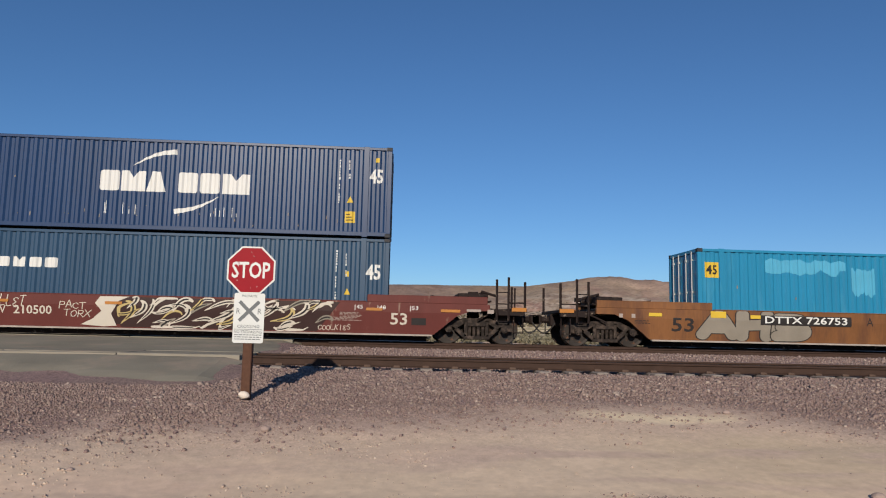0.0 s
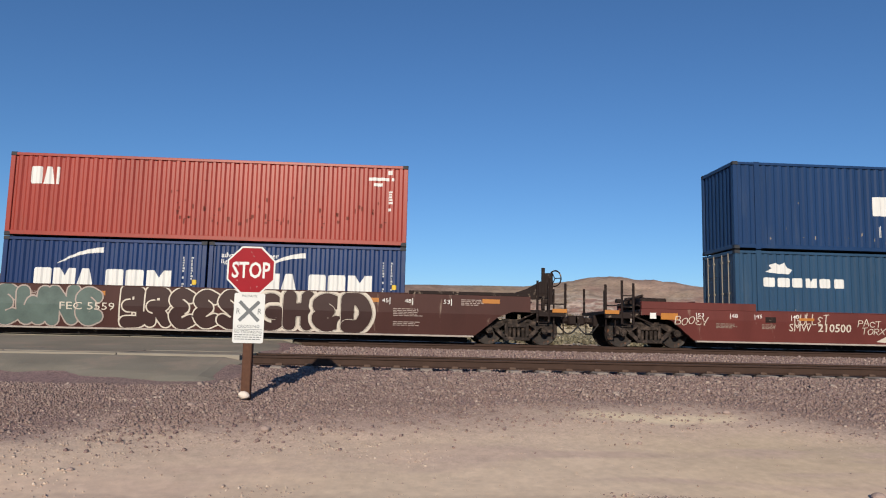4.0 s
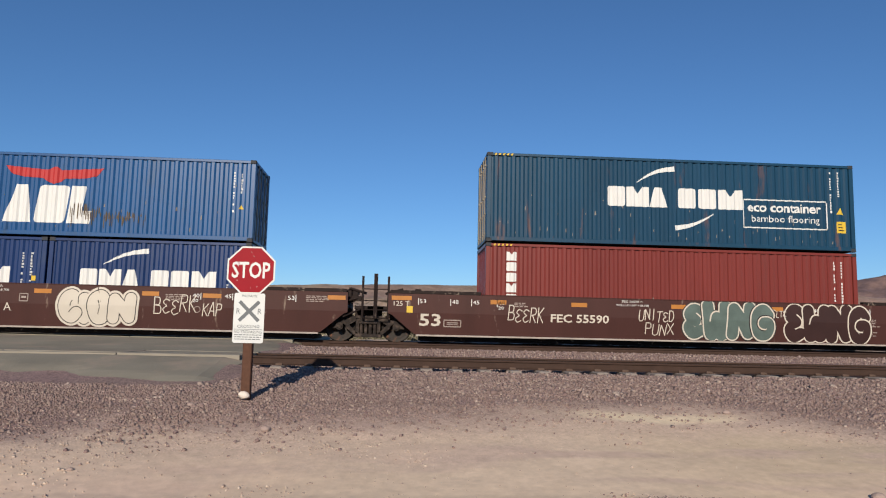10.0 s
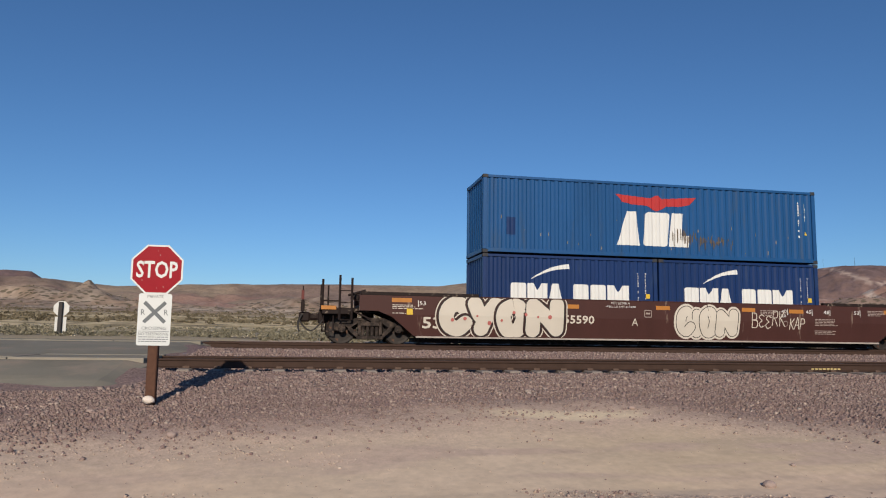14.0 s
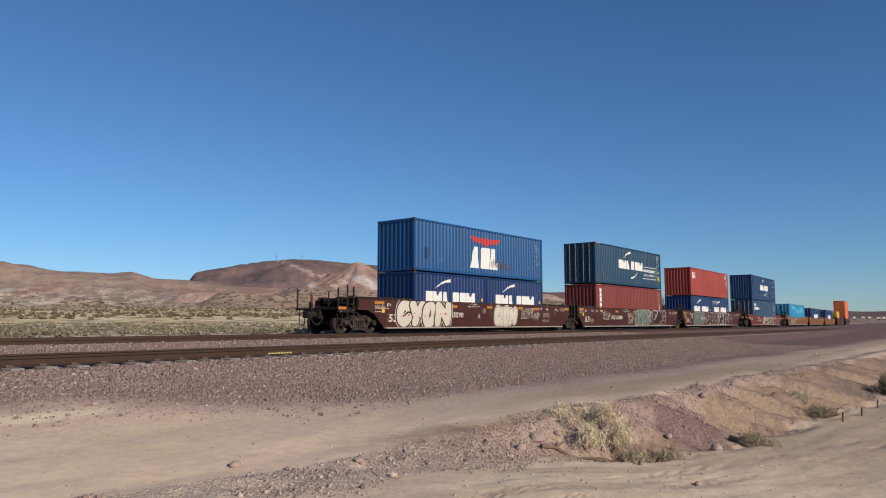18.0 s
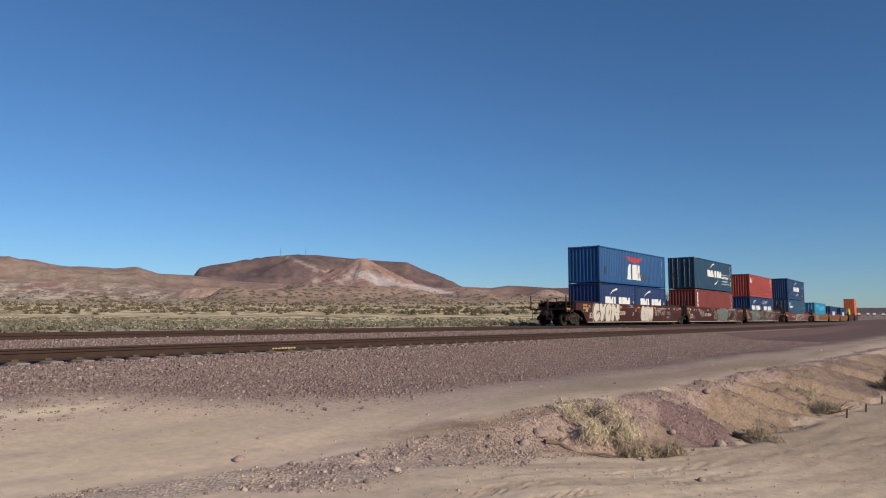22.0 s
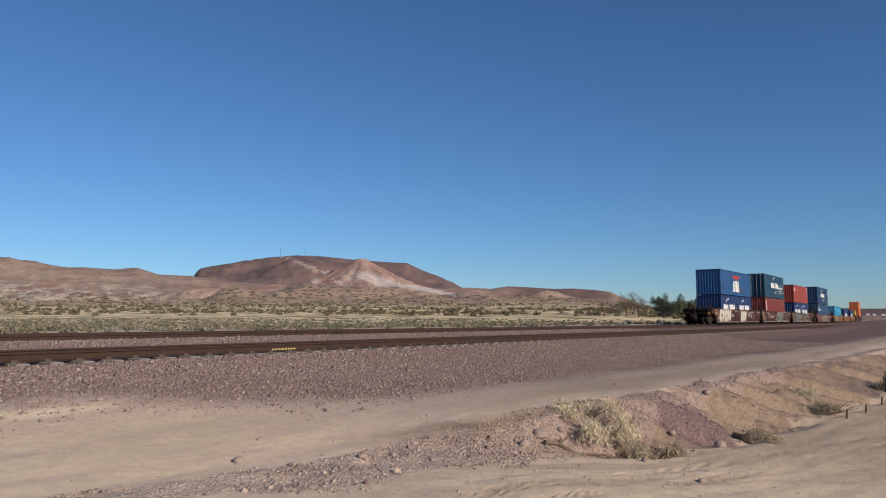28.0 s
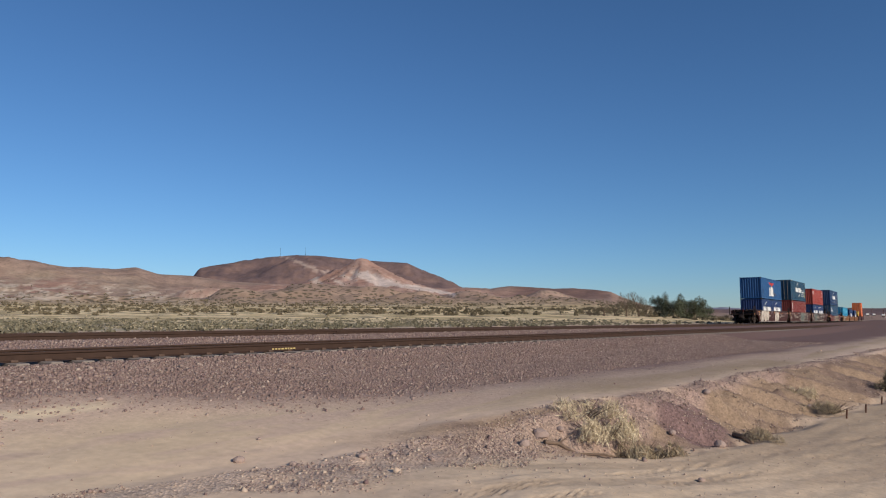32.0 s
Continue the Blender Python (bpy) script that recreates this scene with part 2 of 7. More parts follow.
def along(d):
    """Place and heading (radians) on the far track's middle line, d metres along it."""
    return np.interp(d, _d, _px), TRACK_Y + np.interp(d, _d, _py), np.interp(d, _d, _psi)


def track_side(x):
    """How far the bend has carried the line from its straight course at x."""
    return np.interp(x, _px, _py)


# ---- the ground: one sheet from under the camera to the hills ----
def interp(x, *pairs):
    return np.interp(x, [p[0] for p in pairs], [p[1] for p in pairs])


def skyline(az):
    """Elevation in degrees of the tan foothills against the sky, by bearing from the y axis."""
    return interp(az, (-60, 3.0), (-28, 3.25), (-26, 3.42), (-24.7, 3.3), (-22, 3.42), (-18.6, 3.36), (-16, 3.17), (-14, 3.03), (-9, 3.34),
                  (-4, 3.48), (0.5, 3.62), (6.8, 3.72), (10.2, 3.7), (12.7, 4.03), (15.2, 4.3), (17.7, 4.4), (19.7, 4.05), (21.7, 3.8), (23.5, 3.66),
                  (24.9, 3.79), (26.8, 3.69), (28.3, 3.86), (29.9, 3.4), (32.2, 3.34), (35, 2.95), (40, 2.75), (47, 2.55), (55.5, 2.4),
                  (57, 2.6), (60, 2.47), (63.6, 2.31), (64.9, 2.15), (65.8, 1.7), (67.5, 1.1), (71, 0.55), (80, 0.35), (100, 0.3))


def mesa_line(az):
    return interp(az, (-60, 0), (-23, 2.6), (-22.2, 3.72), (-21.1, 3.87), (-19.5, 3.83), (-18.4, 3.1), (-17, 2.0), (-8, 2.0), (-6, 2.9), (31, 2.0), (32.2, 3.1), (32.7, 3.9), (33.5, 4.12), (35.9, 4.53), (38, 4.93),
                  (39.8, 5.1), (41.6, 5.09), (44.2, 4.87), (47, 4.67), (48.75, 4.58), (50.6, 3.7), (52.4, 2.9), (55, 1.6), (60, 0.8), (100, 0.8))


def edge_line(x):
    """Where the gravel shelf breaks off towards the lower road, and where that slope meets the road."""
    return interp(x, (6, 7.4), (8, 6.7), (10, 5.9), (12.3, 5.25), (22, 5.0), (34, 4.4), (60, 3.5)), interp(x, (6, 5.6), (8, 5.3), (10.4, 4.55), (12, 4.0), (17, 3.35), (22.5, 2.75), (34, 2.2), (60, 1.0))


def near_profile(x, y):
    """Height of the yard, the ballast banks and the strip between the tracks."""
    s = track_side(x)
    u = y - s
    bed = ((14.2, -0.45), (14.7, -0.475), (17.3, -0.475), (18.4, -0.25), (20, -0.17), (21.2, -0.19), (22.2, -0.2), (25.4, -0.2), (26.5, -0.12), (28, -0.05), (40, -0.02), (60, 0.05), (120, 0.6))
    a = interp(u, (-60, -1.9), (-6, -1.45), (0, -1.27), (4, -1.25), (7, -1.19), (9, -0.98), (11, -0.68), (12.6, -0.56), *bed)
    b = interp(u, (4, -0.97), (6.5, -0.90), (11, -0.84), (12.4, -0.80), *bed)
    top, toe = edge_line(x)
    f = np.clip((y - s * 0.6 - toe) / (top - toe), 0, 1)
    road = -1.62 - 0.035 * np.clip(toe - y, 0, 10)
    b = np.where(f >= 1, b, road + (b - road) * (0.35 * f + 0.65 * f * f * (3 - 2 * f)))
    w = smooth(5.0, 11.0, x - 0.25 * y + 1.0)
    return a * (1 - w) + b * w


def gravel_line(x):
    """Where the loose gravel of the near bank gives way to packed dirt."""
    return interp(x, (-12, 6.6), (-6, 7.6), (-4.4, 8.6), (-3.7, 9.5), (-2, 9.5), (1, 9.8), (2.4, 10.5), (4.8, 10.6), (6, 9.9), (9.4, 8.3), (14, 7.5), (20, 7.5), (30, 7.6), (60, 7.4))


def lane(x, y):
    """1 on the hard, pale wheel lane that runs beside the bank."""
    mid = interp(x, (-1, 7.2), (2, 8.0), (5, 8.5), (8, 7.9), (12, 6.75), (17, 6.3), (23, 6.3), (45, 6.9))
    half = interp(x, (-1, 1.2), (2, 1.7), (6, 1.1), (9, 0.8), (14, 0.75), (30, 0.8))
    wave = 0.9 * (fbm(x * 0.45, y * 1.3, 51) - 0.5)
    return smooth(1.6, 0.3, np.abs(y - 0.6 * track_side(x) - mid + wave) / half) * smooth(-1.8, 0.8, x + wave)


def rim_band(x, y):
    """1 on the rough, stony lip between the lane and the lower road."""
    hi = interp(x, (2, 6.9), (3.3, 6.8), (5.2, 6.4), (7.1, 6.35), (8.2, 6.2), (10, 5.9), (12, 5.5), (17, 5.35), (40, 4.9))
    lo = interp(x, (2, 6.2), (3.3, 6.1), (4.5, 5.5), (7, 5.0), (8.9, 5.15), (11, 5.0), (17, 5.0), (40, 4.5))
    u = y - 0.6 * track_side(x) + 0.7 * (fbm(x * 0.8, y * 0.8, 66) - 0.5)
    return smooth(hi + 0.12, hi - 0.12, u) * smooth(lo - 0.15, lo + 0.15, u) * smooth(1.8, 3.6, x)


def tyre_tread(x, y):
    """Rows of small pressed bars that a tyre left along the lower road."""
    mid = interp(x, (5, 3.75), (7.1, 3.43), (9.1, 3.19), (11.4, 2.71), (14.1, 1.84), (20, 0.3))
    out = 0.0
    for off in (0.0, 0.55):
        v = y - mid - off
        bar = np.sin((x * 1.0 + 0.5 * np.abs(v) * 6) * 2 * np.pi / 0.11)
        out = out + smooth(0.15, 0.10, np.abs(v)) * smooth(-0.2, 0.4, bar)
    return out * smooth(4.5, 6.0, x) * smooth(20, 14, x) * smooth(0.3, 0.5, fbm(x * 1.3, y * 0.6, 67, 2))


def road_mask(x, y):
    """1 on the crossing's approach, where the ground lies up against the road."""
    return smooth(-2.6, -3.3, x + 0.25 * (fbm(y, x * 0 + 3, 5) - 0.5)) * smooth(11.6, 13.6, y) * (1 - smooth(30, 34, y))


def road_height(y):
    return interp(y, (11, -0.72), (12.4, -0.58), (13.6, -0.42), (14.8, -0.25), (17.3, -0.22), (19, -0.12), (21.5, -0.02), (25.5, -0.01), (27, -0.08), (30, -0.45), (40, -0.9))


def height(x, y):
    r, az = np.hypot(x, y), np.degrees(np.arctan2(x, y))
    z = near_profile(x, y)
    road = road_mask(x, y)
    z = z * (1 - road) + (road_height(y) - 0.055) * road
    top, toe = edge_line(x)
    v = y - 0.6 * track_side(x)
    bank = smooth(top + 0.3, top - 0.4, v) * smooth(toe - 0.5, toe + 0.3, v) * smooth(8, 11, x)
    z = z - 0.22 * bank * smooth(0.47, 0.68, fbm(x * 0.9 + y * 0.7, y * 0.25, 31, 3)) + 0.09 * bank * (fbm(x * 4, y * 4, 32, 2) - 0.5) - 0.15 * bank * smooth(0.53, 0.62, fbm(x * 2.1 + y * 1.5, y * 0.35, 34, 3))
    rut = smooth(1.2, 2.0, x) * smooth(toe + 0.2, toe - 0.6, v) * smooth(4, 7, x)
    z = z + rut * 0.03 * (fbm(x * 0.25, (y + 0.12 * x) * 3.2, 33, 3) - 0.5)
    near = 1 - smooth(30, 60, r)
    rails = smooth(14.2, 14.5, y) * (1 - smooth(26, 27, y))
    hard = lane(x, y)
    z = z + near * (1 - road) * (1 - rails) * (0.09 * (fbm(x * 0.5, y * 0.5, 3) - 0.5) + 0.030 * (1 - 0.7 * hard) * (fbm(x * 3, y * 3, 4) - 0.5))
    z = z + 0.075 * rim_band(x, y) * (fbm(x * 2.2, y * 2.2, 35, 3) - 0.42) + bank * 0.05 * (fbm(x * 9, y * 9, 36, 2) - 0.5)
    z = z - 0.02 * tyre_tread(x, y)
    far = smooth(60, 140, r)
    plain = 0.37 + r * np.tan(np.radians(interp(np.log(np.maximum(r, 1)), (3.9, -0.38), (4.6, 0.0), (5.3, 0.62), (6.0, 1.15), (6.5, 1.5), (7.2, 1.6), (8.5, 1.0)))) * smooth(100, 70, az)
    plain = plain + smooth(80, 300, r) * (0.012 * r ** 0.8 * (fbm(x * 0.02, y * 0.02, 8) - 0.5))
    plain = plain * (1 - smooth(62, 76, az)) + smooth(62, 76, az) * (0.37 + r * np.tan(np.radians(0.06)) - 0.6)
    z = z * (1 - far) + plain * far
    rough = fbm(x / 210, y / 210, 11, 6) - 0.5
    spur = np.abs(fbm(x / 120, y / 120, 15, 4) - 0.5)
    gully = np.abs(fbm(az * 1.1, r / 420, 12, 4) - 0.5) * 2
    knolls = fbm(x / 95, y / 95, 14, 4)
    z = z + smooth(450, 700, r) * (1 - smooth(1000, 1300, r)) * smooth(66, 58, az) * 16 * smooth(0.45, 0.8, knolls)
    for rr, w, el, amp in ((1450.0, 750.0, skyline(az), 0.05), (2700.0, 800.0, mesa_line(az), 0.03)):
        top = rr * np.tan(np.radians(el)) + 0.37
        t = np.clip(1 - np.abs(r - rr) / w, 0, 1)
        side = np.where(r < rr, (t * 0.45 + 0.55 * smooth(0, 1, t)), smooth(0, 1, t) ** 0.5)
        ridge = top * side * (1 + (1 - smooth(0.8, 1, t)) * 0.75 * rough) - top * amp * (0.9 * gully + 2.6 * spur) * side * (1 - smooth(0.8, 1, t))
        z = np.where(t > 0, np.maximum(z, ridge), z)
    kx, ky = x - 800 * math.sin(radians(-15.9)), y - 800 * math.cos(radians(-15.9))
    knob = 800 * math.tan(radians(3.45)) * interp(np.hypot(kx, 0.5 * ky) + 6 * rough, (0, 1.0), (2.5, 0.985), (7, 0.85), (16, 0.74), (40, 0.60), (110, 0.32), (200, 0))
    z = np.where(np.hypot(kx, ky) < 200, np.maximum(z, knob), z)
    cone_az, cone_r = 45.1, 1150.0
    dx, dy = x - cone_r * math.sin(radians(cone_az)), y - cone_r * math.cos(radians(cone_az))
    k = np.hypot(dx * math.cos(radians(cone_az)) - dy * math.sin(radians(cone_az)), 0.6 * (dx * math.sin(radians(cone_az)) + dy * math.cos(radians(cone_az))))
    top = cone_r * math.tan(radians(4.92)) + 0.37
    cone = top * interp(k, (0, 1.0), (9, 0.985), (28, 0.86), (62, 0.70), (105, 0.52), (170, 0.33), (300, 0.0)) + top * (0.10 * (fbm(np.arctan2(dx, dy) * 5, k * 0.01, 21) - 0.5) - 0.16 * np.abs(fbm(np.arctan2(dx, dy) * 9, k * 0.012, 22, 3) - 0.5)) * smooth(6, 45, k)
    z = np.maximum(z, np.where(k < 300, cone, -99))
    outer = smooth(3500, 4300, r)
    z = z * (1 - outer) + outer * (0.37 + r * np.tan(np.radians(interp(az, (-60, 0.4), (-16, 2.4), (-13, 3.06), (-10, 3.0), (-4, 2.6), (20, 1.0), (66, 0.55), (70, 0.8), (73, 0.95), (77, 0.7), (84, 0.45), (100, 0.4))) + 0.0012 * (fbm(az * 1.5, r * 0, 41) - 0.5)))
    return z


def lerp(a, b, w):
    return a + (np.array(b) - a) * w[..., None]


def ground_colour(x, y, z):
    """Base colours of gravel, dirt, desert floor and hills, with haze and some shade."""
    r, az = np.hypot(x, y), np.degrees(np.arctan2(x, y))
    s = y - track_side(x)
    wob = fbm(x * 0.35, y * 0.8, 51) - 0.5
    fine = fbm(x * 2.3, y * 2.3, 68, 3) - 0.5
    c = np.broadcast_to(np.array((0.600, 0.457, 0.347)), x.shape + (3,)).copy()
    c = lerp(c, (0.50, 0.375, 0.300), smooth(0.42, 0.62, fbm(x * 0.22 + 3, y * 0.6, 52)) * 0.6)
    c = lerp(c, (0.60, 0.468, 0.345), smooth(0.50, 0.66, fbm(x * 0.3 + 8, y * 0.9, 62)) * 0.6)
    hard = lane(x, y)
    c = lerp(c, (0.555, 0.440, 0.300), hard * 0.75)
    c = lerp(c, (0.655, 0.515, 0.385), hard * smooth(4.5, 2.0, x) * 0.7)
    c = lerp(c, (0.36, 0.272, 0.182), hard * smooth(7, 14, x) * 0.9)
    c = lerp(c, (0.50, 0.375, 0.305), hard * smooth(0.48, 0.60, fbm(x * 0.3, y * 2.0, 69)) * 0.7)
    # loose gravel of the bank, thinning out into the dirt
    edge = s - gravel_line(x) + 0.9 * wob + 0.5 * fine
    g1 = smooth(-0.7, 1.5, edge) * smooth(26.5, 25.8, s)
    fringe = smooth(-2.2, 0.3, edge + 0.8 * fine) * 0.55
    c = lerp(c, (0.45, 0.335, 0.275), fringe)
    c = lerp(c, (0.245, 0.175, 0.157), g1)
    c = lerp(c, (0.235, 0.158, 0.155), smooth(0.50, 0.66, fbm(x * 0.28, y * 0.6, 63)) * g1 * 0.6)
    # farther purple-brown gravel, darkened for the shade among stones
    c = lerp(c, (0.162, 0.104, 0.093), g1 * smooth(12, 30, x))
    # a pale drift of sand washed over the gravel
    drift = smooth(1.0, 0.45, np.hypot((x - 3.7) / 2.0, (s - 10.35 - 0.15 * np.sin(x * 1.1)) / 0.42) + 0.9 * wob + 0.4 * fine)
    c = lerp(c, (0.66, 0.545, 0.385), drift * 0.85)
    top, toe = edge_line(x)
    v = y - 0.6 * track_side(x)
    slope = smooth(top + 0.25, top - 0.2, v + 0.4 * wob) * smooth(6, 8.5, x) * smooth(toe - 0.15, toe + 0.35, v + 0.4 * wob)
    # slope earth, its colour lowered for the shade of a face turned from the sun
    c = lerp(c, (0.262, 0.190, 0.135), slope)
    c = lerp(c, (0.19, 0.135, 0.11), slope * smooth(0.48, 0.6, fbm(x * 1.4 + v, v * 0.6, 55)) * 0.8)
    f = np.clip((v - toe) / (top - toe), 0, 1)
    chute = smooth(0.25, -0.1, np.abs(x - 12.2 - 0.75 * f) - (0.45 + 0.65 * f) + 0.5 * fine) * slope
    c = lerp(c, (0.175, 0.115, 0.113), chute * 0.9)
    rim = rim_band(x, y)
    c = lerp(c, (0.42, 0.315, 0.26), rim * (0.45 + 0.4 * smooth(0.42, 0.58, fbm(x * 1.1, y * 1.1, 70))))
    c = lerp(c, (0.255, 0.182, 0.160), rim * smooth(8.5, 11, x) * 0.75)
    low = smooth(toe + 0.1, toe - 0.5, v + 0.3 * wob) * smooth(4.2, 7.0, x)
    c = lerp(c, (0.64, 0.498, 0.352), low * 0.9)
    c = lerp(c, (0.335, 0.255, 0.18), low * smooth(9, 14, x + 1.5 * wob) * 0.7)
    c = lerp(c, (0.42, 0.32, 0.23), low * smooth(0.50, 0.64, fbm(x * 0.25, (y + 0.35 * x) * 1.9, 64)) * 0.6)
    c = lerp(c, (0.40, 0.30, 0.215), np.clip(tyre_tread(x, y), 0, 1) * 0.45)
    c = c * (1 - 0.10 * smooth(7, 15, x) * smooth(5.0, 5.6, v) * smooth(8.8, 7.6, v))[..., None]
    near = 1 - smooth(25, 60, r)
    c = c * (1 + near * 0.10 * (fbm(x * 14, y * 14, 56, 2) - 0.5) + near * 0.12 * fine)[..., None]
    purple, patch = chute, fringe * 0.6
    d = smooth(27.5, 31, s)
    lr = np.log(np.maximum(r, 1))
    desert = np.broadcast_to(np.array((0.76, 0.61, 0.37)), c.shape).copy()
    desert = lerp(desert, (0.50, 0.395, 0.215), smooth(0.45, 0.62, fbm(az * 0.35, lr * 14, 57)))
    desert = lerp(desert, (0.40, 0.335, 0.235), smooth(130, 50, r))
    desert = lerp(desert, (0.345, 0.245, 0.175), smooth(260, 600, r))
    desert = lerp(desert, (0.52, 0.42, 0.33), smooth(0.56, 0.68, fbm(x / 60, y / 60, 58)) * smooth(230, 400, r) * smooth(40, 15, az))
    desert = desert * (1 - 0.22 * smooth(12, -6, az))[..., None]
    c = lerp(c, desert, d)
    hill = smooth(520, 800, r)
    # hill brown, turned slightly pink for the haze in front of it
    hc = np.broadcast_to(np.array((0.31, 0.222, 0.178)), c.shape).copy()
    hc = lerp(hc, (0.38, 0.29, 0.21), smooth(0.4, 0.6, fbm(x / 260, y / 260, 59)) * smooth(45, 10, az))
    # gully shade put into the hill colour as darker streaks
    hc = lerp(hc, (0.24, 0.165, 0.132), smooth(0.46, 0.66, fbm(az * 0.9, np.degrees(np.arctan2(z, r)) * 2.6, 60, 5)) * 0.45)
    hc = lerp(hc, (0.55, 0.44, 0.37), smooth(0.58, 0.66, fbm(az * 1.2 + 5, r / 150, 65, 5) + 0.07 * smooth(30, 22, az)) * smooth(1400, 1000, r) * smooth(60, 40, az) * 0.12)
    hc = hc * (1 - 0.2 * smooth(22, 6, az))[..., None]
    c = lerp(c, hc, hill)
    butte = smooth(56, 58, az) * smooth(66, 64, az) * smooth(1050, 1200, r)
    c = lerp(c, (0.20, 0.125, 0.105), butte)
    # mesa rock, greyed in its colour for haze
    mesa = smooth(1950, 2150, r) * (1 - smooth(3500, 3700, r))
    c = lerp(c, (0.150, 0.104, 0.102), mesa)
    el = np.degrees(np.arctan2(z, r))
    band = mesa * smooth(0.5, 0.62, fbm(az * 0.9, el * 7, 71, 4))
    c = lerp(c, (0.215, 0.140, 0.118), band * 0.7)
    scar = smooth(0.30, 0.10, np.abs(az - np.interp(-el, (-5.0, -4.75, -4.3, -3.96, -3.75, -3.6), (38.9, 39.8, 40.7, 41.6, 42.6, 43.2)))) * mesa * smooth(3.55, 3.7, el)
    c = lerp(c, (0.40, 0.31, 0.265), scar * 0.9)
    # the pale, gullied cone before the mesa, with its white apron and streaks
    dx, dy = x - 1150 * math.sin(radians(45.1)), y - 1150 * math.cos(radians(45.1))
    k = np.hypot(dx, dy)
    cone = smooth(330, 190, k)
    c = lerp(c, (0.335, 0.205, 0.160), cone)
    c = lerp(c, (0.44, 0.30, 0.245), cone * smooth(0.46, 0.6, fbm(np.arctan2(dx, dy) * 9, k * 0.012, 22, 4)) * 0.8)
    ragged = fbm(az * 2.4, el * 3.5, 72, 4) - 0.5
    mid = interp(az, (44.6, 3.75), (45.6, 3.50), (46.6, 3.10), (48, 2.85), (50, 2.52), (52.6, 2.08))
    half = interp(az, (44.6, 0.18), (45.6, 0.42), (46.6, 0.40), (48, 0.16), (49.3, 0.20), (51, 0.14), (52.8, 0.05))
    apron = smooth(1.15, 0.8, np.abs(el - mid) / half + 1.3 * ragged) * smooth(44.3, 44.9, az) * smooth(53.2, 52.4, az) * smooth(1500, 1350, r) * smooth(700, 800, r)
    c = lerp(c, (0.60, 0.505, 0.455), apron * 0.9)
    slash = smooth(0.05, 0.14, fbm(az * 2.2 + el * 3.2, el * 2.0, 73, 4) - 0.5 + 0.05 * smooth(1.0, 0.0, np.abs(el - 3.1) / 0.7)) * smooth(36.5, 39, az) * smooth(45.3, 44.6, az) * smooth(2.65, 2.9, el) * smooth(4.1, 3.6, el) * smooth(1500, 1400, r) * smooth(760, 860, r)
    c = lerp(c, (0.60, 0.49, 0.41), slash * 0.85)
    # reddish flank with white speckles on the near foothill
    red = smooth(28, 22, az) * smooth(760, 860, r) * smooth(1300, 1150, r) * smooth(0.40, 0.55, fbm(az * 0.4, r / 160, 74))
    c = lerp(c, (0.33, 0.195, 0.155), red * 0.8)
    c = lerp(c, (0.62, 0.52, 0.42), smooth(0.55, 0.61, fbm(az * 2.0, el * 9.0, 75, 4) + 0.03 * smooth(30, 20, az)) * smooth(38, 26, az) * (0.25 + 0.75 * smooth(8, 18, az)) * smooth(420, 560, r) * smooth(1250, 1000, r) * 0.8)
    # farthest ridges take the blue-grey of haze as their colour
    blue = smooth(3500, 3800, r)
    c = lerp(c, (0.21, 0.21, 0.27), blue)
    scrub = smooth(31, 36, s) * (1 - 0.72 * smooth(550, 1200, r)) * (1 - 0.75 * cone) * (1 - 0.8 * mesa) * (1 - blue)
    grav = np.clip(np.maximum(np.maximum(g1, 0.75 * rim), np.maximum(np.maximum(purple, 0.5 * slope), np.maximum(patch, 0.12 * low))) * (1 - 0.8 * drift), 0, 1) * near
    return np.clip(c, 0.01, 0.9), scrub, grav


def build_ground():
    az = np.radians(np.concatenate([np.arange(-180, -34, 4.0), np.arange(-34, 90, 0.21), np.arange(90, 180, 4.0)]))
    rad = np.concatenate([[0.01], np.geomspace(0.8, 45, 520), np.geomspace(45.5, 4900, 430)])
    a, r = np.meshgrid(az, rad)
    x, y = r * np.sin(a), r * np.cos(a)
    z = height(x, y)
    col, scrub, grav = ground_colour(x, y, z)
    nr, na = x.shape
    i, j = np.meshgrid(np.arange(nr - 1), np.arange(na), indexing="ij")
    k = (j + 1) % na
    quads = np.stack([i * na + j, i * na + k, (i + 1) * na + k, (i + 1) * na + j], -1).reshape(-1, 4)
    me = bpy.data.meshes.new("ground")
    me.vertices.add(nr * na)
    me.vertices.foreach_set("co", np.stack([x, y, z], -1).ravel().astype(np.float32))
    me.loops.add(quads.size)
    me.loops.foreach_set("vertex_index", quads.ravel().astype(np.int32))
    me.polygons.add(len(quads))
    me.polygons.foreach_set("loop_start", (np.arange(len(quads)) * 4).astype(np.int32))
    me.update(calc_edges=True)
    me.polygons.foreach_set("use_smooth", np.ones(len(quads), bool))
    layer = me.color_attributes.new("soil", "FLOAT_COLOR", "POINT")
    layer.data.foreach_set("color", np.concatenate([col, scrub[..., None]], -1).ravel().astype(np.float32))
    me.attributes.new("gravel", "FLOAT", "POINT").data.foreach_set("value", grav.ravel().astype(np.float32))
    me.materials.append(ground_material())
    return tagged(new("ground", me), "tan dirt and purple gravel desert ground with far brown hills", "ground", kind="structure")


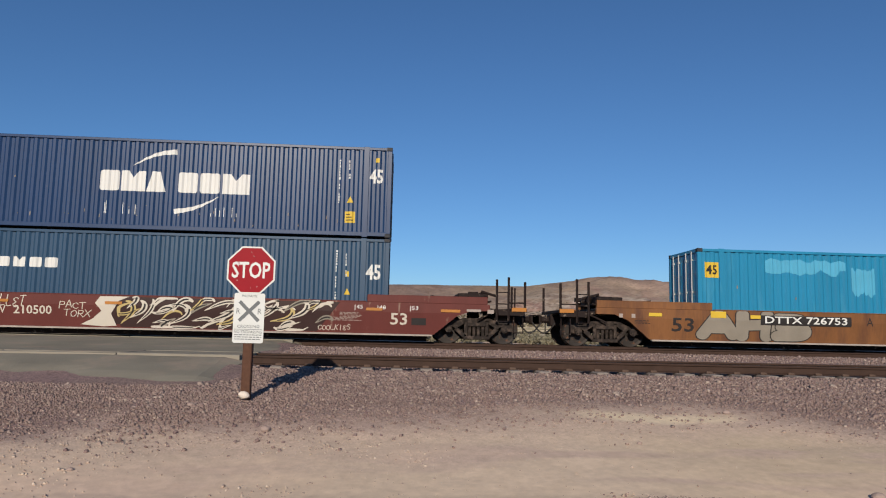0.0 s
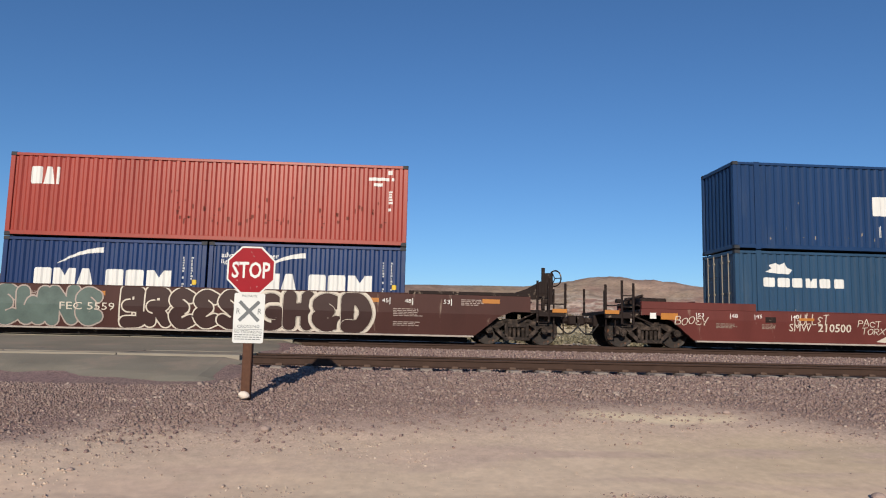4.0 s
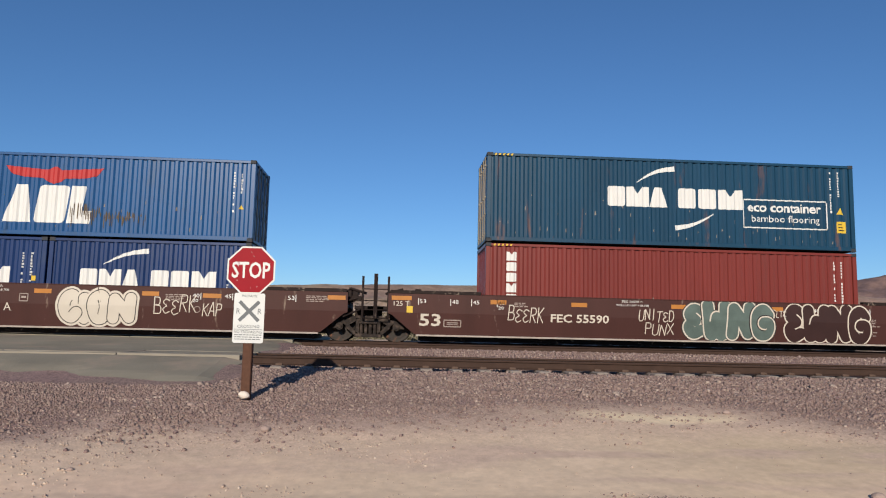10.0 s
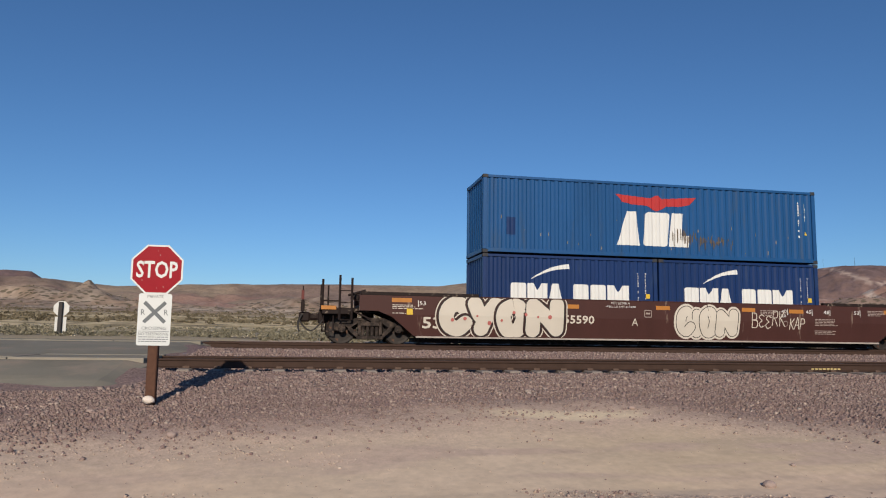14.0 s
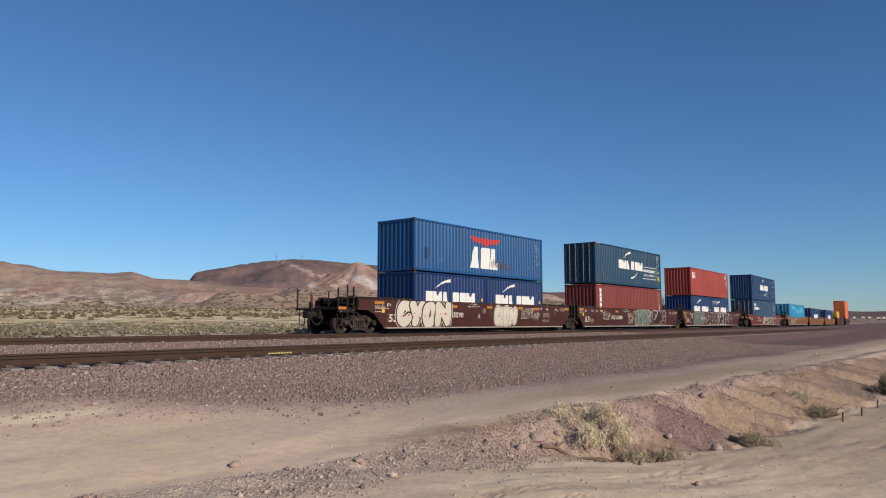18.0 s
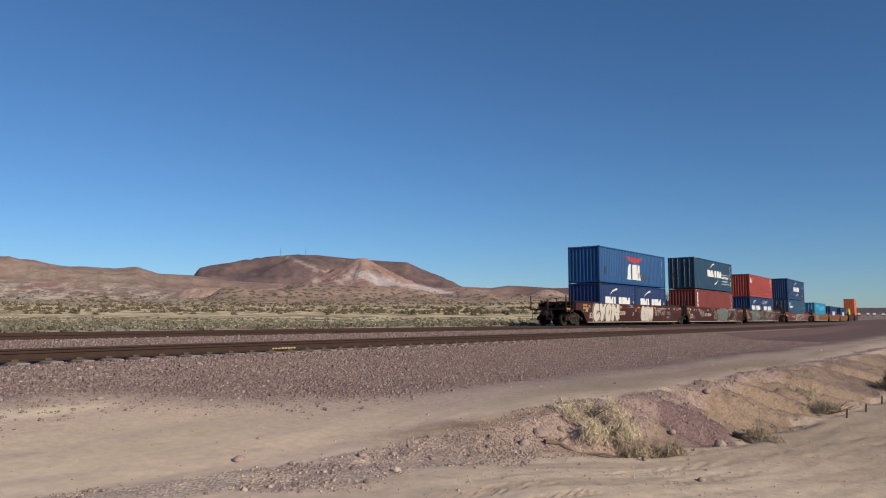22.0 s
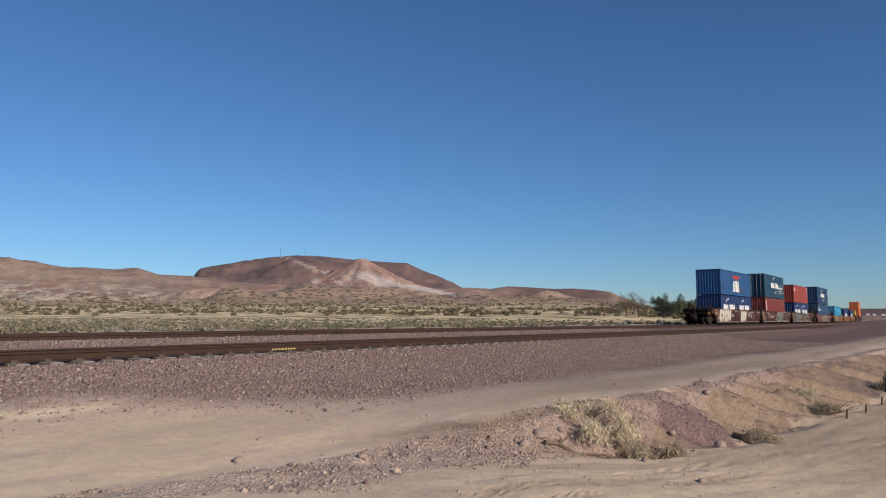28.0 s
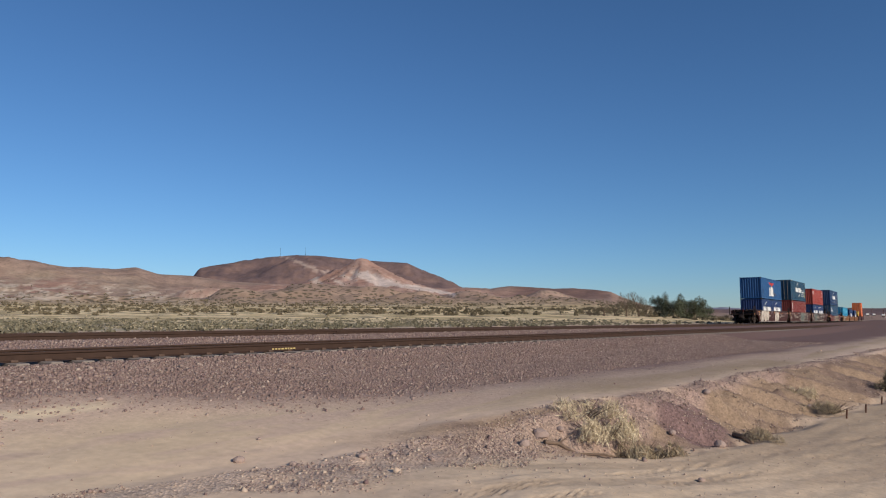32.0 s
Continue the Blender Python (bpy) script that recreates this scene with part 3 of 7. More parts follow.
def ground_material():
    m = bpy.data.materials.new("desert soil")
    m.use_nodes = True
    t = m.node_tree
    n, link = t.nodes, t.links.new
    b = n["Principled BSDF"]
    at = n.new("ShaderNodeAttribute")
    at.attribute_name = "soil"
    co = n.new("ShaderNodeTexCoord")
    grain, pebble = n.new("ShaderNodeTexNoise"), n.new("ShaderNodeTexVoronoi")
    grain.inputs["Scale"].default_value, grain.inputs["Detail"].default_value = 9.0, 8
    pebble.inputs["Scale"].default_value = 30.0
    link(co.outputs["Object"], grain.inputs["Vector"])
    link(co.outputs["Object"], pebble.inputs["Vector"])
    ramp = n.new("ShaderNodeMapRange")
    ramp.inputs[1].default_value, ramp.inputs[2].default_value, ramp.inputs[3].default_value, ramp.inputs[4].default_value = 0.25, 0.75, 0.90, 1.10
    link(grain.outputs["Fac"], ramp.inputs[0])
    pr = n.new("ShaderNodeMapRange")
    pr.inputs[1].default_value, pr.inputs[2].default_value, pr.inputs[3].default_value, pr.inputs[4].default_value = 0.0, 1.0, 0.45, 1.5
    link(pebble.outputs["Color"], pr.inputs[0])
    mul = n.new("ShaderNodeMath")
    mul.operation = "MULTIPLY"
    link(ramp.outputs[0], mul.inputs[0])
    ga, gm, gr = n.new("ShaderNodeAttribute"), n.new("ShaderNodeMix"), n.new("ShaderNodeMapRange")
    ga.attribute_name = "gravel"
    gr.inputs[1].default_value, gr.inputs[2].default_value, gr.inputs[3].default_value, gr.inputs[4].default_value = 0.0, 0.8, 0.04, 0.80
    link(ga.outputs["Fac"], gr.inputs[0])
    link(gr.outputs[0], gm.inputs[0])
    gm.inputs[2].default_value = 1.0
    link(pr.outputs[0], gm.inputs[3])
    link(gm.outputs[0], mul.inputs[1])
    mix = n.new("ShaderNodeMix")
    mix.data_type, mix.blend_type = "RGBA", "MULTIPLY"
    mix.inputs[0].default_value = 1.0
    link(at.outputs["Color"], mix.inputs[6])
    link(mul.outputs[0], mix.inputs[7])
    # far scrub: dark dots of growth on the open plain and the lower hills
    dots, dr, dm, dx = n.new("ShaderNodeTexVoronoi"), n.new("ShaderNodeMapRange"), n.new("ShaderNodeMath"), n.new("ShaderNodeMix")
    dots.inputs["Scale"].default_value = 0.16
    link(co.outputs["Object"], dots.inputs["Vector"])
    dr.inputs[1].default_value, dr.inputs[2].default_value, dr.inputs[3].default_value, dr.inputs[4].default_value = 0.30, 0.44, 0.9, 0.0
    link(dots.outputs["Distance"], dr.inputs[0])
    dm.operation = "MULTIPLY"
    link(dr.outputs[0], dm.inputs[0])
    link(at.outputs["Alpha"], dm.inputs[1])
    dx.data_type = "RGBA"
    dx.inputs[7].default_value = (0.095, 0.08, 0.052, 1)
    link(dm.outputs[0], dx.inputs[0])
    link(mix.outputs[2], dx.inputs[6])
    mot, mr, mx = n.new("ShaderNodeTexNoise"), n.new("ShaderNodeMapRange"), n.new("ShaderNodeMix")
    mot.inputs["Scale"].default_value, mot.inputs["Detail"].default_value, mot.inputs["Roughness"].default_value = 0.035, 7.0, 0.7
    link(co.outputs["Object"], mot.inputs["Vector"])
    mr.inputs[1].default_value, mr.inputs[2].default_value, mr.inputs[3].default_value, mr.inputs[4].default_value = 0.36, 0.64, 0.80, 1.17
    link(mot.outputs["Fac"], mr.inputs[0])
    mx.data_type, mx.blend_type = "RGBA", "MULTIPLY"
    away, ar = n.new("ShaderNodeVectorMath"), n.new("ShaderNodeMapRange")
    away.operation = "LENGTH"
    link(co.outputs["Object"], away.inputs[0])
    ar.inputs[1].default_value, ar.inputs[2].default_value, ar.inputs[3].default_value, ar.inputs[4].default_value = 60, 300, 0, 1
    link(away.outputs["Value"], ar.inputs[0])
    link(ar.outputs[0], mx.inputs[0])
    link(dx.outputs[2], mx.inputs[6])
    link(mr.outputs[0], mx.inputs[7])
    link(mx.outputs[2], b.inputs["Base Color"])
    b.inputs["Roughness"].default_value, b.inputs["Specular IOR Level"].default_value = 0.95, 0.15
    bump = n.new("ShaderNodeBump")
    bump.inputs["Strength"].default_value, bump.inputs["Distance"].default_value = 0.20, 0.02
    link(grain.outputs["Fac"], bump.inputs["Height"])
    b2 = n.new("ShaderNodeBump")
    b2.inputs["Strength"].default_value, b2.inputs["Distance"].default_value = 0.3, 0.02
    link(pebble.outputs["Distance"], b2.inputs["Height"])
    link(gr.outputs[0], b2.inputs["Strength"])
    crag, b3 = n.new("ShaderNodeTexNoise"), n.new("ShaderNodeBump")
    crag.inputs["Scale"].default_value, crag.inputs["Detail"].default_value, crag.inputs["Roughness"].default_value = 0.022, 9.0, 0.62
    link(co.outputs["Object"], crag.inputs["Vector"])
    b3.inputs["Strength"].default_value, b3.inputs["Distance"].default_value = 0.65, 7.0
    cf = n.new("ShaderNodeMath")
    cf.operation = "MULTIPLY"
    far = n.new("ShaderNodeVectorMath")
    far.operation = "LENGTH"
    link(co.outputs["Object"], far.inputs[0])
    fr = n.new("ShaderNodeMapRange")
    fr.inputs[1].default_value, fr.inputs[2].default_value, fr.inputs[3].default_value, fr.inputs[4].default_value = 200, 900, 0, 1
    link(far.outputs["Value"], fr.inputs[0])
    link(crag.outputs["Fac"], cf.inputs[0])
    link(fr.outputs[0], cf.inputs[1])
    link(cf.outputs[0], b3.inputs["Height"])
    link(b3.outputs[0], bump.inputs["Normal"])
    link(bump.outputs[0], b2.inputs["Normal"])
    link(b2.outputs[0], b.inputs["Normal"])
    return m


build_ground()


# ---- rails, ties, crossing ----
def rail_profile():
    h = 0.186
    half = [(0.076, 0), (0.076, 0.012), (0.012, 0.03), (0.010, 0.135), (0.038, 0.15), (0.038, 0.176), (0.028, h)]
    return half + [(-a, b) for a, b in half[::-1]], h


def sweep_rail(name, parent, offset, z_top, d0, d1, mat, step=2.0, profile=None):
    pts, h = rail_profile()
    if profile:
        pts = profile
    bm = bmesh.new()
    rings = []
    for d in np.arange(d0, d1 + step, step):
        x, y, a = along(d)
        nx, ny = -math.sin(a), math.cos(a)
        rings.append([bm.verts.new((x + nx * (offset + u), y + ny * (offset + u), z_top - h + v)) for u, v in pts])
    n = len(pts)
    for p, q in zip(rings, rings[1:]):
        for i in range(n):
            bm.faces.new((p[i], p[(i + 1) % n], q[(i + 1) % n], q[i]))
    bm.faces.new(rings[0])
    bm.faces.new(rings[-1][::-1])
    return part(name, bm, mat, parent)


def build_track(offset, z_top, d0, d1, label):
    t = thing("railway_track", label, "railway track", "parallel railway tracks", "structure")
    for side in (-0.7525, 0.7525):
        rail = sweep_rail("rail", t, offset + side, z_top, d0, d1, M_RAIL)
        cap = [(-0.03, 0.1845), (0.03, 0.1845), (0.026, 0.1885), (-0.026, 0.1885)]
        c = sweep_rail("rail_head", rail, offset + side, z_top, d0, d1, M_RAILHEAD, profile=cap)
    bm = bmesh.new()
    block(bm, -0.125, 0.125, -1.3, 1.3, -0.2, 0.0, 0.02)
    tie_me = bpy.data.meshes.new("tie")
    bm.to_mesh(tie_me)
    bm.free()
    tie_me.materials.append(M_TIE)
    bm = bmesh.new()
    for side in (-0.7525, 0.7525):
        for s in (-1, 1):
            block(bm, -0.07, 0.07, side + s * 0.115 - 0.035, side + s * 0.115 + 0.035, 0, 0.045, 0.01)
            rod(bm, (-0.05, side + s * 0.1, 0.04), (0.05, side + s * 0.1, 0.04), 0.012, 6)
    clip_me = bpy.data.meshes.new("rail_clip")
    bm.to_mesh(clip_me)
    bm.free()
    clip_me.materials.append(M_CLIP)
    n = 0
    for d in np.arange(TIE0, TIE0 + 0.61 * 130, 0.61):
        x, y, a = along(d)
        m = pose(x - math.sin(a) * offset, y + math.cos(a) * offset, z_top - 0.19 + random.uniform(-0.006, 0.004), 0, 0, math.degrees(a) + random.uniform(-0.6, 0.6))
        shared("tie", tie_me, t, m)
        if offset < -1:
            shared("rail_clip", clip_me, t, m)
    return t


TIE0 = -2.4
build_track(NEAR_Y - TRACK_Y, -0.22, -60, 900, "rusty steel rails on dusty concrete ties, near track")
# two extra rails, added to widen the dark band of rail and shade
for _off, _z, _a, _b in ((-1.62, -0.02, -2.0, 140), (-1.86, -0.04, 20, 200)):
    _r = thing("band_rail", "added rail that thickens the dark shaded band beside the track", "rail", "spare rails beside the track")
    sweep_rail("rail", _r, _off, _z, _a, _b, M_RAIL)
build_track(0.0, 0.0, -110, 1200, "rusty steel rails on concrete ties, far track under the train")


def build_road():
    """The crossing road: one asphalt sheet draped over the bank, cut by the near edge's ragged outline."""
    xs, ys = np.linspace(-16, -2.7, 54), np.linspace(11.6, 33, 110)
    bm = bmesh.new()
    grid = {}
    for i, x in enumerate(xs):
        for j, y in enumerate(ys):
            edge = -3.05 + 0.22 * math.sin(y * 1.7) * 0.5 + 0.25 * (noise.noise((y * 1.3, 0.3, 0)))
            near = 12.3 + 0.45 * max(0, -3.6 - x) ** 0.9 * (0.75 + 0.1 * noise.noise((x * 0.8, 2, 0))) - 0.3 * noise.noise((x * 1.4, 5, 0))
            near = min(near, 13.9 + 0.2 * noise.noise((x, 7, 0)))
            xx = min(x, edge)
            yy = max(y, near)
            grid[i, j] = (xx, yy, float(road_height(np.array(yy))) + 0.004 + 0.012 * noise.noise((x * 0.6, y * 0.6, 1)) - 0.085 * float(smooth(near + 0.7, near, yy)) - 0.085 * float(smooth(edge - 0.4, edge, xx)))
    top = {k: bm.verts.new(v) for k, v in grid.items()}
    for i in range(len(xs) - 1):
        for j in range(len(ys) - 1):
            q = [top[i, j], top[i + 1, j], top[i + 1, j + 1], top[i, j + 1]]
            if (q[0].co - q[2].co).length > 1e-3:
                try:
                    bm.faces.new(q)
                except ValueError:
                    pass
    bmesh.ops.remove_doubles(bm, verts=bm.verts[:], dist=0.001)
    res = bmesh.ops.extrude_face_region(bm, geom=bm.faces[:])
    for v in [g for g in res["geom"] if isinstance(g, bmesh.types.BMVert)]:
        v.co.z -= 0.10
    road = part("road", bm, M_ASPHALT, None, soft=False)
    tagged(road, "cracked grey asphalt road over the railway crossing", "road", kind="structure")
    # concrete panels along the rails of both tracks
    for y0, z in ((NEAR_Y, -0.205), (TRACK_Y, 0.012)):
        p = thing("crossing_panels", "pale worn concrete panels between the rails of the crossing", "crossing panel", kind="structure")
        for a, b in ((-1.14, -0.85), (-0.66, 0.66), (0.85, 1.14)):
            for k in range(5):
                x1 = -3.15 - 2.45 * k
                bm = bmesh.new()
                block(bm, x1 - 2.43, x1, y0 + a, y0 + b, z - 0.2, z + random.uniform(-0.006, 0.004), 0.012)
                part("panel", bm, M_PANEL if abs(a) > 0.7 and y0 == NEAR_Y and a < 0 else M_ASPHALT, p)


build_road()
# ---- the train ----
# distance that the train has gone, second by second
GONE = [-0.61, 5.71, 11.96, 18.21, 24.24, 30.20, 35.981, 41.651, 47.272, 52.889, 58.511, 64.134, 69.724, 75.239, 80.644, 85.925, 91.079,
        96.122, 101.093, 106.024, 110.919, 115.772, 120.576, 125.325, 130.01, 134.625, 139.165, 143.645, 148.085, 152.504, 156.913, 161.315, 165.714]
MOVERS, ROLLERS = [], []


def gone(t):
    k = min(int(t), 31)
    p = [GONE[min(max(i, 0), 32)] for i in (k - 1, k, k + 1, k + 2)]
    if k == 0:
        p[0] = 2 * p[1] - p[2]
    if k == 31:
        p[3] = 2 * p[2] - p[1]
    u = t - k
    return 0.5 * (2 * p[1] + (p[2] - p[0]) * u + (2 * p[0] - 5 * p[1] + 4 * p[2] - p[3]) * u * u + (3 * p[1] - p[0] - 3 * p[2] + p[3]) * u ** 3)


def on_track(d, z=0.0):
    x, y, a = along(d)
    return pose(float(x), float(y), z, 0, 0, math.degrees(float(a)))


FOLD = 0.92      # height of the side sill's crease
HALF = 1.40      # half width of a well car
LEAN = 0.10      # how far the sill leans in below its crease


def side_y(z):
    """The near face of a side sill: upright above the crease, leaning in below it."""
    return -HALF + (LEAN * (FOLD - z) / 0.7 if z < FOLD else 0.0)


def drape_sill(bm, lift):
    """Lays flat artwork on the side sill, following its crease."""
    geom = bm.verts[:] + bm.edges[:] + bm.faces[:]
    bmesh.ops.bisect_plane(bm, geom=geom, plane_co=(0, 0, FOLD), plane_no=(0, 0, 1), dist=1e-5)
    for v in bm.verts:
        v.co.y = side_y(v.co.z) - lift + v.co.y
    return bm


LOW_TOP, TALL_TOP = 1.22, 1.50
LOW_CARS = set()
SQUASH = (LOW_TOP - 0.26) / (TALL_TOP - 0.26)


def sill_art(name, bm, mat, car, lift, label=""):
    if car.name in LOW_CARS:
        for v in bm.verts:
            v.co.z = 0.26 + (v.co.z - 0.26) * SQUASH
    return part(name, drape_sill(bm, lift), mat, car, label)


def letters_on(car, text, x, z, h, w=None, mat=None, lift=0.005, bold=0.0, label=""):
    bm = bmesh.new()
    lettering(bm, text, x, z, h / (SQUASH if car.name in LOW_CARS else 1.0), 0.0, w, bold)
    if h < 0.2:
        return sill_art("small_print", bm, mat or M_WHITE, car, lift, label)
    for piece in islands(bm):
        sill_art("letter", piece, mat or M_WHITE, car, lift, label)


def rows_of_bars(car, x, z, w, n, h=0.024, gap=0.052, mat=None, seed=0):
    """Small stencilled lines too fine to read."""
    rng = random.Random(seed)
    bm = bmesh.new()
    for k in range(n):
        u, end = x, x + w * rng.uniform(0.7, 1.0)
        while u < end:
            d = rng.uniform(0.05, 0.16)
            flat(bm, [(u, z - k * gap), (min(u + d, end), z - k * gap), (min(u + d, end), z - k * gap + h), (u, z - k * gap + h)], 0)
            u += d + 0.03
    sill_art("stencil_print", bm, mat or M_PALE, car, 0.005, "faint stencilled lines of small print")


def rect(bm, x0, x1, z0, z1):
    return flat(bm, [(x0, z0), (x1, z0), (x1, z1), (x0, z1)], 0)


def patch(car, name, x0, x1, z0, z1, mat, label="", lift=0.005):
    bm = bmesh.new()
    rect(bm, x0, x1, z0, z1)
    return sill_art(name, bm, mat, car, lift, label)


def build_truck(parent, x, rust_wheel=None, spin=True):
    """A two-axle freight truck under a car, with its middle at x; its wheelsets roll."""
    bm = bmesh.new()
    block(bm, x - 0.22, x + 0.22, -0.9, 0.9, 0.42, 0.72, 0.03)
    rod(bm, (x, 0, 0.72), (x, 0, 0.98), 0.2, 16)
    truck = part("truck", bm, M_TRUCK, parent, "dusty cast steel truck")
    for s in (-1, 1):
        bm = bmesh.new()
        y0, y1 = (s * 1.0 - 0.07, s * 1.0 + 0.07)
        plate(bm, [(x - 1.12, 0.40), (x - 1.12, 0.62), (x - 0.74, 0.66), (x - 0.42, 0.80), (x + 0.42, 0.80), (x + 0.74, 0.66), (x + 1.12, 0.62), (x + 1.12, 0.40),
                   (x + 0.98, 0.40), (x + 0.96, 0.54), (x + 0.76, 0.54), (x + 0.66, 0.46), (x + 0.40, 0.62), (x + 0.36, 0.70), (x - 0.36, 0.70), (x - 0.40, 0.62), (x - 0.66, 0.46), (x - 0.76, 0.54), (x - 0.96, 0.54), (x - 0.98, 0.40)], y0, y1)
        for d in (-1, 1):
            plate(bm, [(x + d * 0.70, 0.44), (x + d * 0.58, 0.50), (x + d * 0.28, 0.22), (x + d * 0.36, 0.14)], y0, y1)
            block(bm, x + d * 0.33 - 0.05, x + d * 0.33 + 0.05, y0, y1, 0.16, 0.72)
        block(bm, x - 0.42, x + 0.42, y0 - 0.02, y1 + 0.02, 0.13, 0.24, 0.02)
        part("side_frame", bm, M_TRUCK, truck)
        bm = bmesh.new()
        for k in range(4):
            sp = bmesh.new()
            rod(sp, (x - 0.21 + 0.14 * k, s * 1.0, 0.24), (x - 0.21 + 0.14 * k, s * 1.0, 0.56), 0.055, 8)
            part("spring", sp, M_TRUCK, truck)
        block(bm, x - 0.30, x + 0.30, y0 - 0.03, y1 + 0.03, 0.54, 0.70, 0.02)
        part("bolster_end", bm, M_TRUCK, truck)
        for d in (-0.88, 0.88):
            bm = bmesh.new()
            rod(bm, (x + d, s * 1.02, 0.46), (x + d, s * 1.16, 0.46), 0.115, 14)
            rod(bm, (x + d, s * 1.16, 0.46), (x + d, s * 1.19, 0.46), 0.07, 10)
            part("bearing_cap", bm, M_TRUCK, truck)
    for k, d in enumerate((-0.88, 0.88)):
        bm = bmesh.new()
        rod(bm, (0, -0.95, 0), (0, 0.95, 0), 0.08, 10)
        for s in (-1, 1):
            rod(bm, (0, s * 0.69, 0), (0, s * 0.725, 0), 0.49, 28)
            rod(bm, (0, s * 0.72, 0), (0, s * 0.815, 0), 0.46, 28)
            rod(bm, (0, s * 0.815, 0), (0, s * 0.83, 0), 0.14, 14)
        for f in [f for f in bm.faces if len(f.verts) > 20]:
            bmesh.ops.inset_region(bm, faces=[f], thickness=0.075, depth=-0.03)
        w = part("wheelset", bm, M_WHEEL, truck)
        if rust_wheel == k:
            bm = bmesh.new()
            ring = []
            for i in range(29):
                a = 2 * math.pi * i / 28
                ring.append([bm.verts.new((r * math.cos(a), -0.832, r * math.sin(a))) for r in (0.375, 0.462)])
            for p, q2 in zip(ring, ring[1:]):
                bm.faces.new((p[0], p[1], q2[1], q2[0]))
            rim = part("wheel_rim", bm, M_WHEEL_RUST, truck, "bright rusty wheel rim")
            rim.matrix_basis = pose(x + d, 0, 0.46)
            if spin:
                ROLLERS.append((rim, x + d))
        w.matrix_basis = pose(x + d, 0, 0.46)
        if spin:
            ROLLERS.append((w, x + d))
    return truck


def end_platform(car, x, s, paint, full):
    """The end of a car beyond its well: hood, steps, grab posts, brake gear; full: with coupler and platform."""
    bm = bmesh.new()
    block(bm, min(x, x + s * 0.9), max(x, x + s * 0.9), -1.2, 1.2, 1.0, 1.1, 0.01)
    part("end_deck", bm, M_CAR_DARK, car)
    bm = bmesh.new()
    for yy in (-1.32,):
        for dx in (0.25, 0.62):
            rod(bm, (x + s * dx, yy, 0.72), (x + s * dx, yy, 2.10 if dx > 0.5 else 2.02), 0.040, 6)
    for z in (0.72, 0.98, 1.26, 1.62):
        rod(bm, (x + s * 0.25, -1.32, z), (x + s * 0.62, -1.32, z), 0.016, 6)
    part("ladder", bm, M_CAR_DARK, car, "steel ladder with two upright grab posts")
    rng = random.Random(int(abs(x) * 10) + (s > 0))
    for k in range(9):
        bm = bmesh.new()
        u, v, w = x - s * rng.uniform(-0.1, 0.75), rng.uniform(-1.05, 0.9), rng.uniform(1.05, 1.5)
        block(bm, u - rng.uniform(0.05, 0.2), u + 0.12, v - 0.1, v + 0.12, w, w + rng.uniform(0.08, 0.26), 0.015)
        part("brake_valve", bm, M_CAR_DARK, car)
    for p, q2, r in (((x - s * 0.6, -1.0, 1.45), (x - s * 0.1, -0.6, 1.62), 0.05), ((x - s * 0.8, -0.3, 1.55), (x + s * 0.1, -0.3, 1.55), 0.07),
                     ((x - s * 0.5, -1.15, 1.2), (x + s * 0.1, -1.15, 1.34), 0.03), ((x + s * 0.3, -1.1, 1.05), (x - s * 0.35, -1.28, 0.75), 0.03), ((x + s * 0.35, -0.9, 1.5), (x - s * 0.2, -0.9, 1.66), 0.04)):
        bm = bmesh.new()
        rod(bm, p, q2, r, 8)
        part("brake_rod", bm, M_CAR_DARK, car)
    bm = bmesh.new()
    block(bm, min(x - s * 0.95, x - s * 0.1), max(x - s * 0.95, x - s * 0.1), -1.0, 1.0, 1.3, 1.58, 0.03)
    part("end_cover", bm, M_CAR_DARK, car)
    if full:
        bm = bmesh.new()
        block(bm, min(x, x + s * 1.25), max(x, x + s * 1.25), -0.28, 0.28, 0.62, 1.0, 0.03)
        rod(bm, (x + s * 1.2, 0, 0.82), (x + s * 1.62, 0, 0.82), 0.11, 10)
        block(bm, min(x + s * 1.5, x + s * 1.86), max(x + s * 1.5, x + s * 1.86), -0.2, 0.17, 0.66, 0.98, 0.05)
        part("coupler", bm, M_CAR_DARK, car, "worn steel coupler")
        bm = bmesh.new()
        block(bm, min(x + s * 0.7, x + s * 1.2), max(x + s * 0.7, x + s * 1.2), -1.35, 1.35, 1.02, 1.12, 0.01)
        for yy in (-1.3, 1.3):
            rod(bm, (x + s * 1.14, yy, 1.1), (x + s * 1.14, yy, 1.96), 0.042, 6)
        rod(bm, (x + s * 0.95, -0.5, 1.1), (x + s * 0.95, -0.5, 1.82), 0.03, 6)
        rod(bm, (x + s * 1.14, -1.3, 1.3), (x + s * 0.6, -1.3, 1.3), 0.022, 6)
        block(bm, min(x + s * 0.3, x + s * 1.15), max(x + s * 0.3, x + s * 1.15), -1.34, -1.2, 0.9, 1.04, 0.01)
        part("end_walkway", bm, M_CAR_DARK, car, "end walkway with upright railing posts")
        bm = bmesh.new()
        block(bm, min(x + s * 0.72, x + s * 1.18), max(x + s * 0.72, x + s * 1.18), -1.372, -1.352, 1.03, 1.15, 0.004)
        part("walkway_edge", bm, M_REFLECT, car, "amber yellow edge strip of the walkway")
        bm = bmesh.new()
        pts = [(x + s * (1.1 + 0.75 * k / 8), -0.35, 0.72 - 0.34 * math.sin(math.pi * k / 8)) for k in range(9)]
        for p, q2 in zip(pts, pts[1:]):
            rod(bm, p, q2, 0.026, 6)
        part("air_hose", bm, M_BLACKP, car, "hanging black air hose")
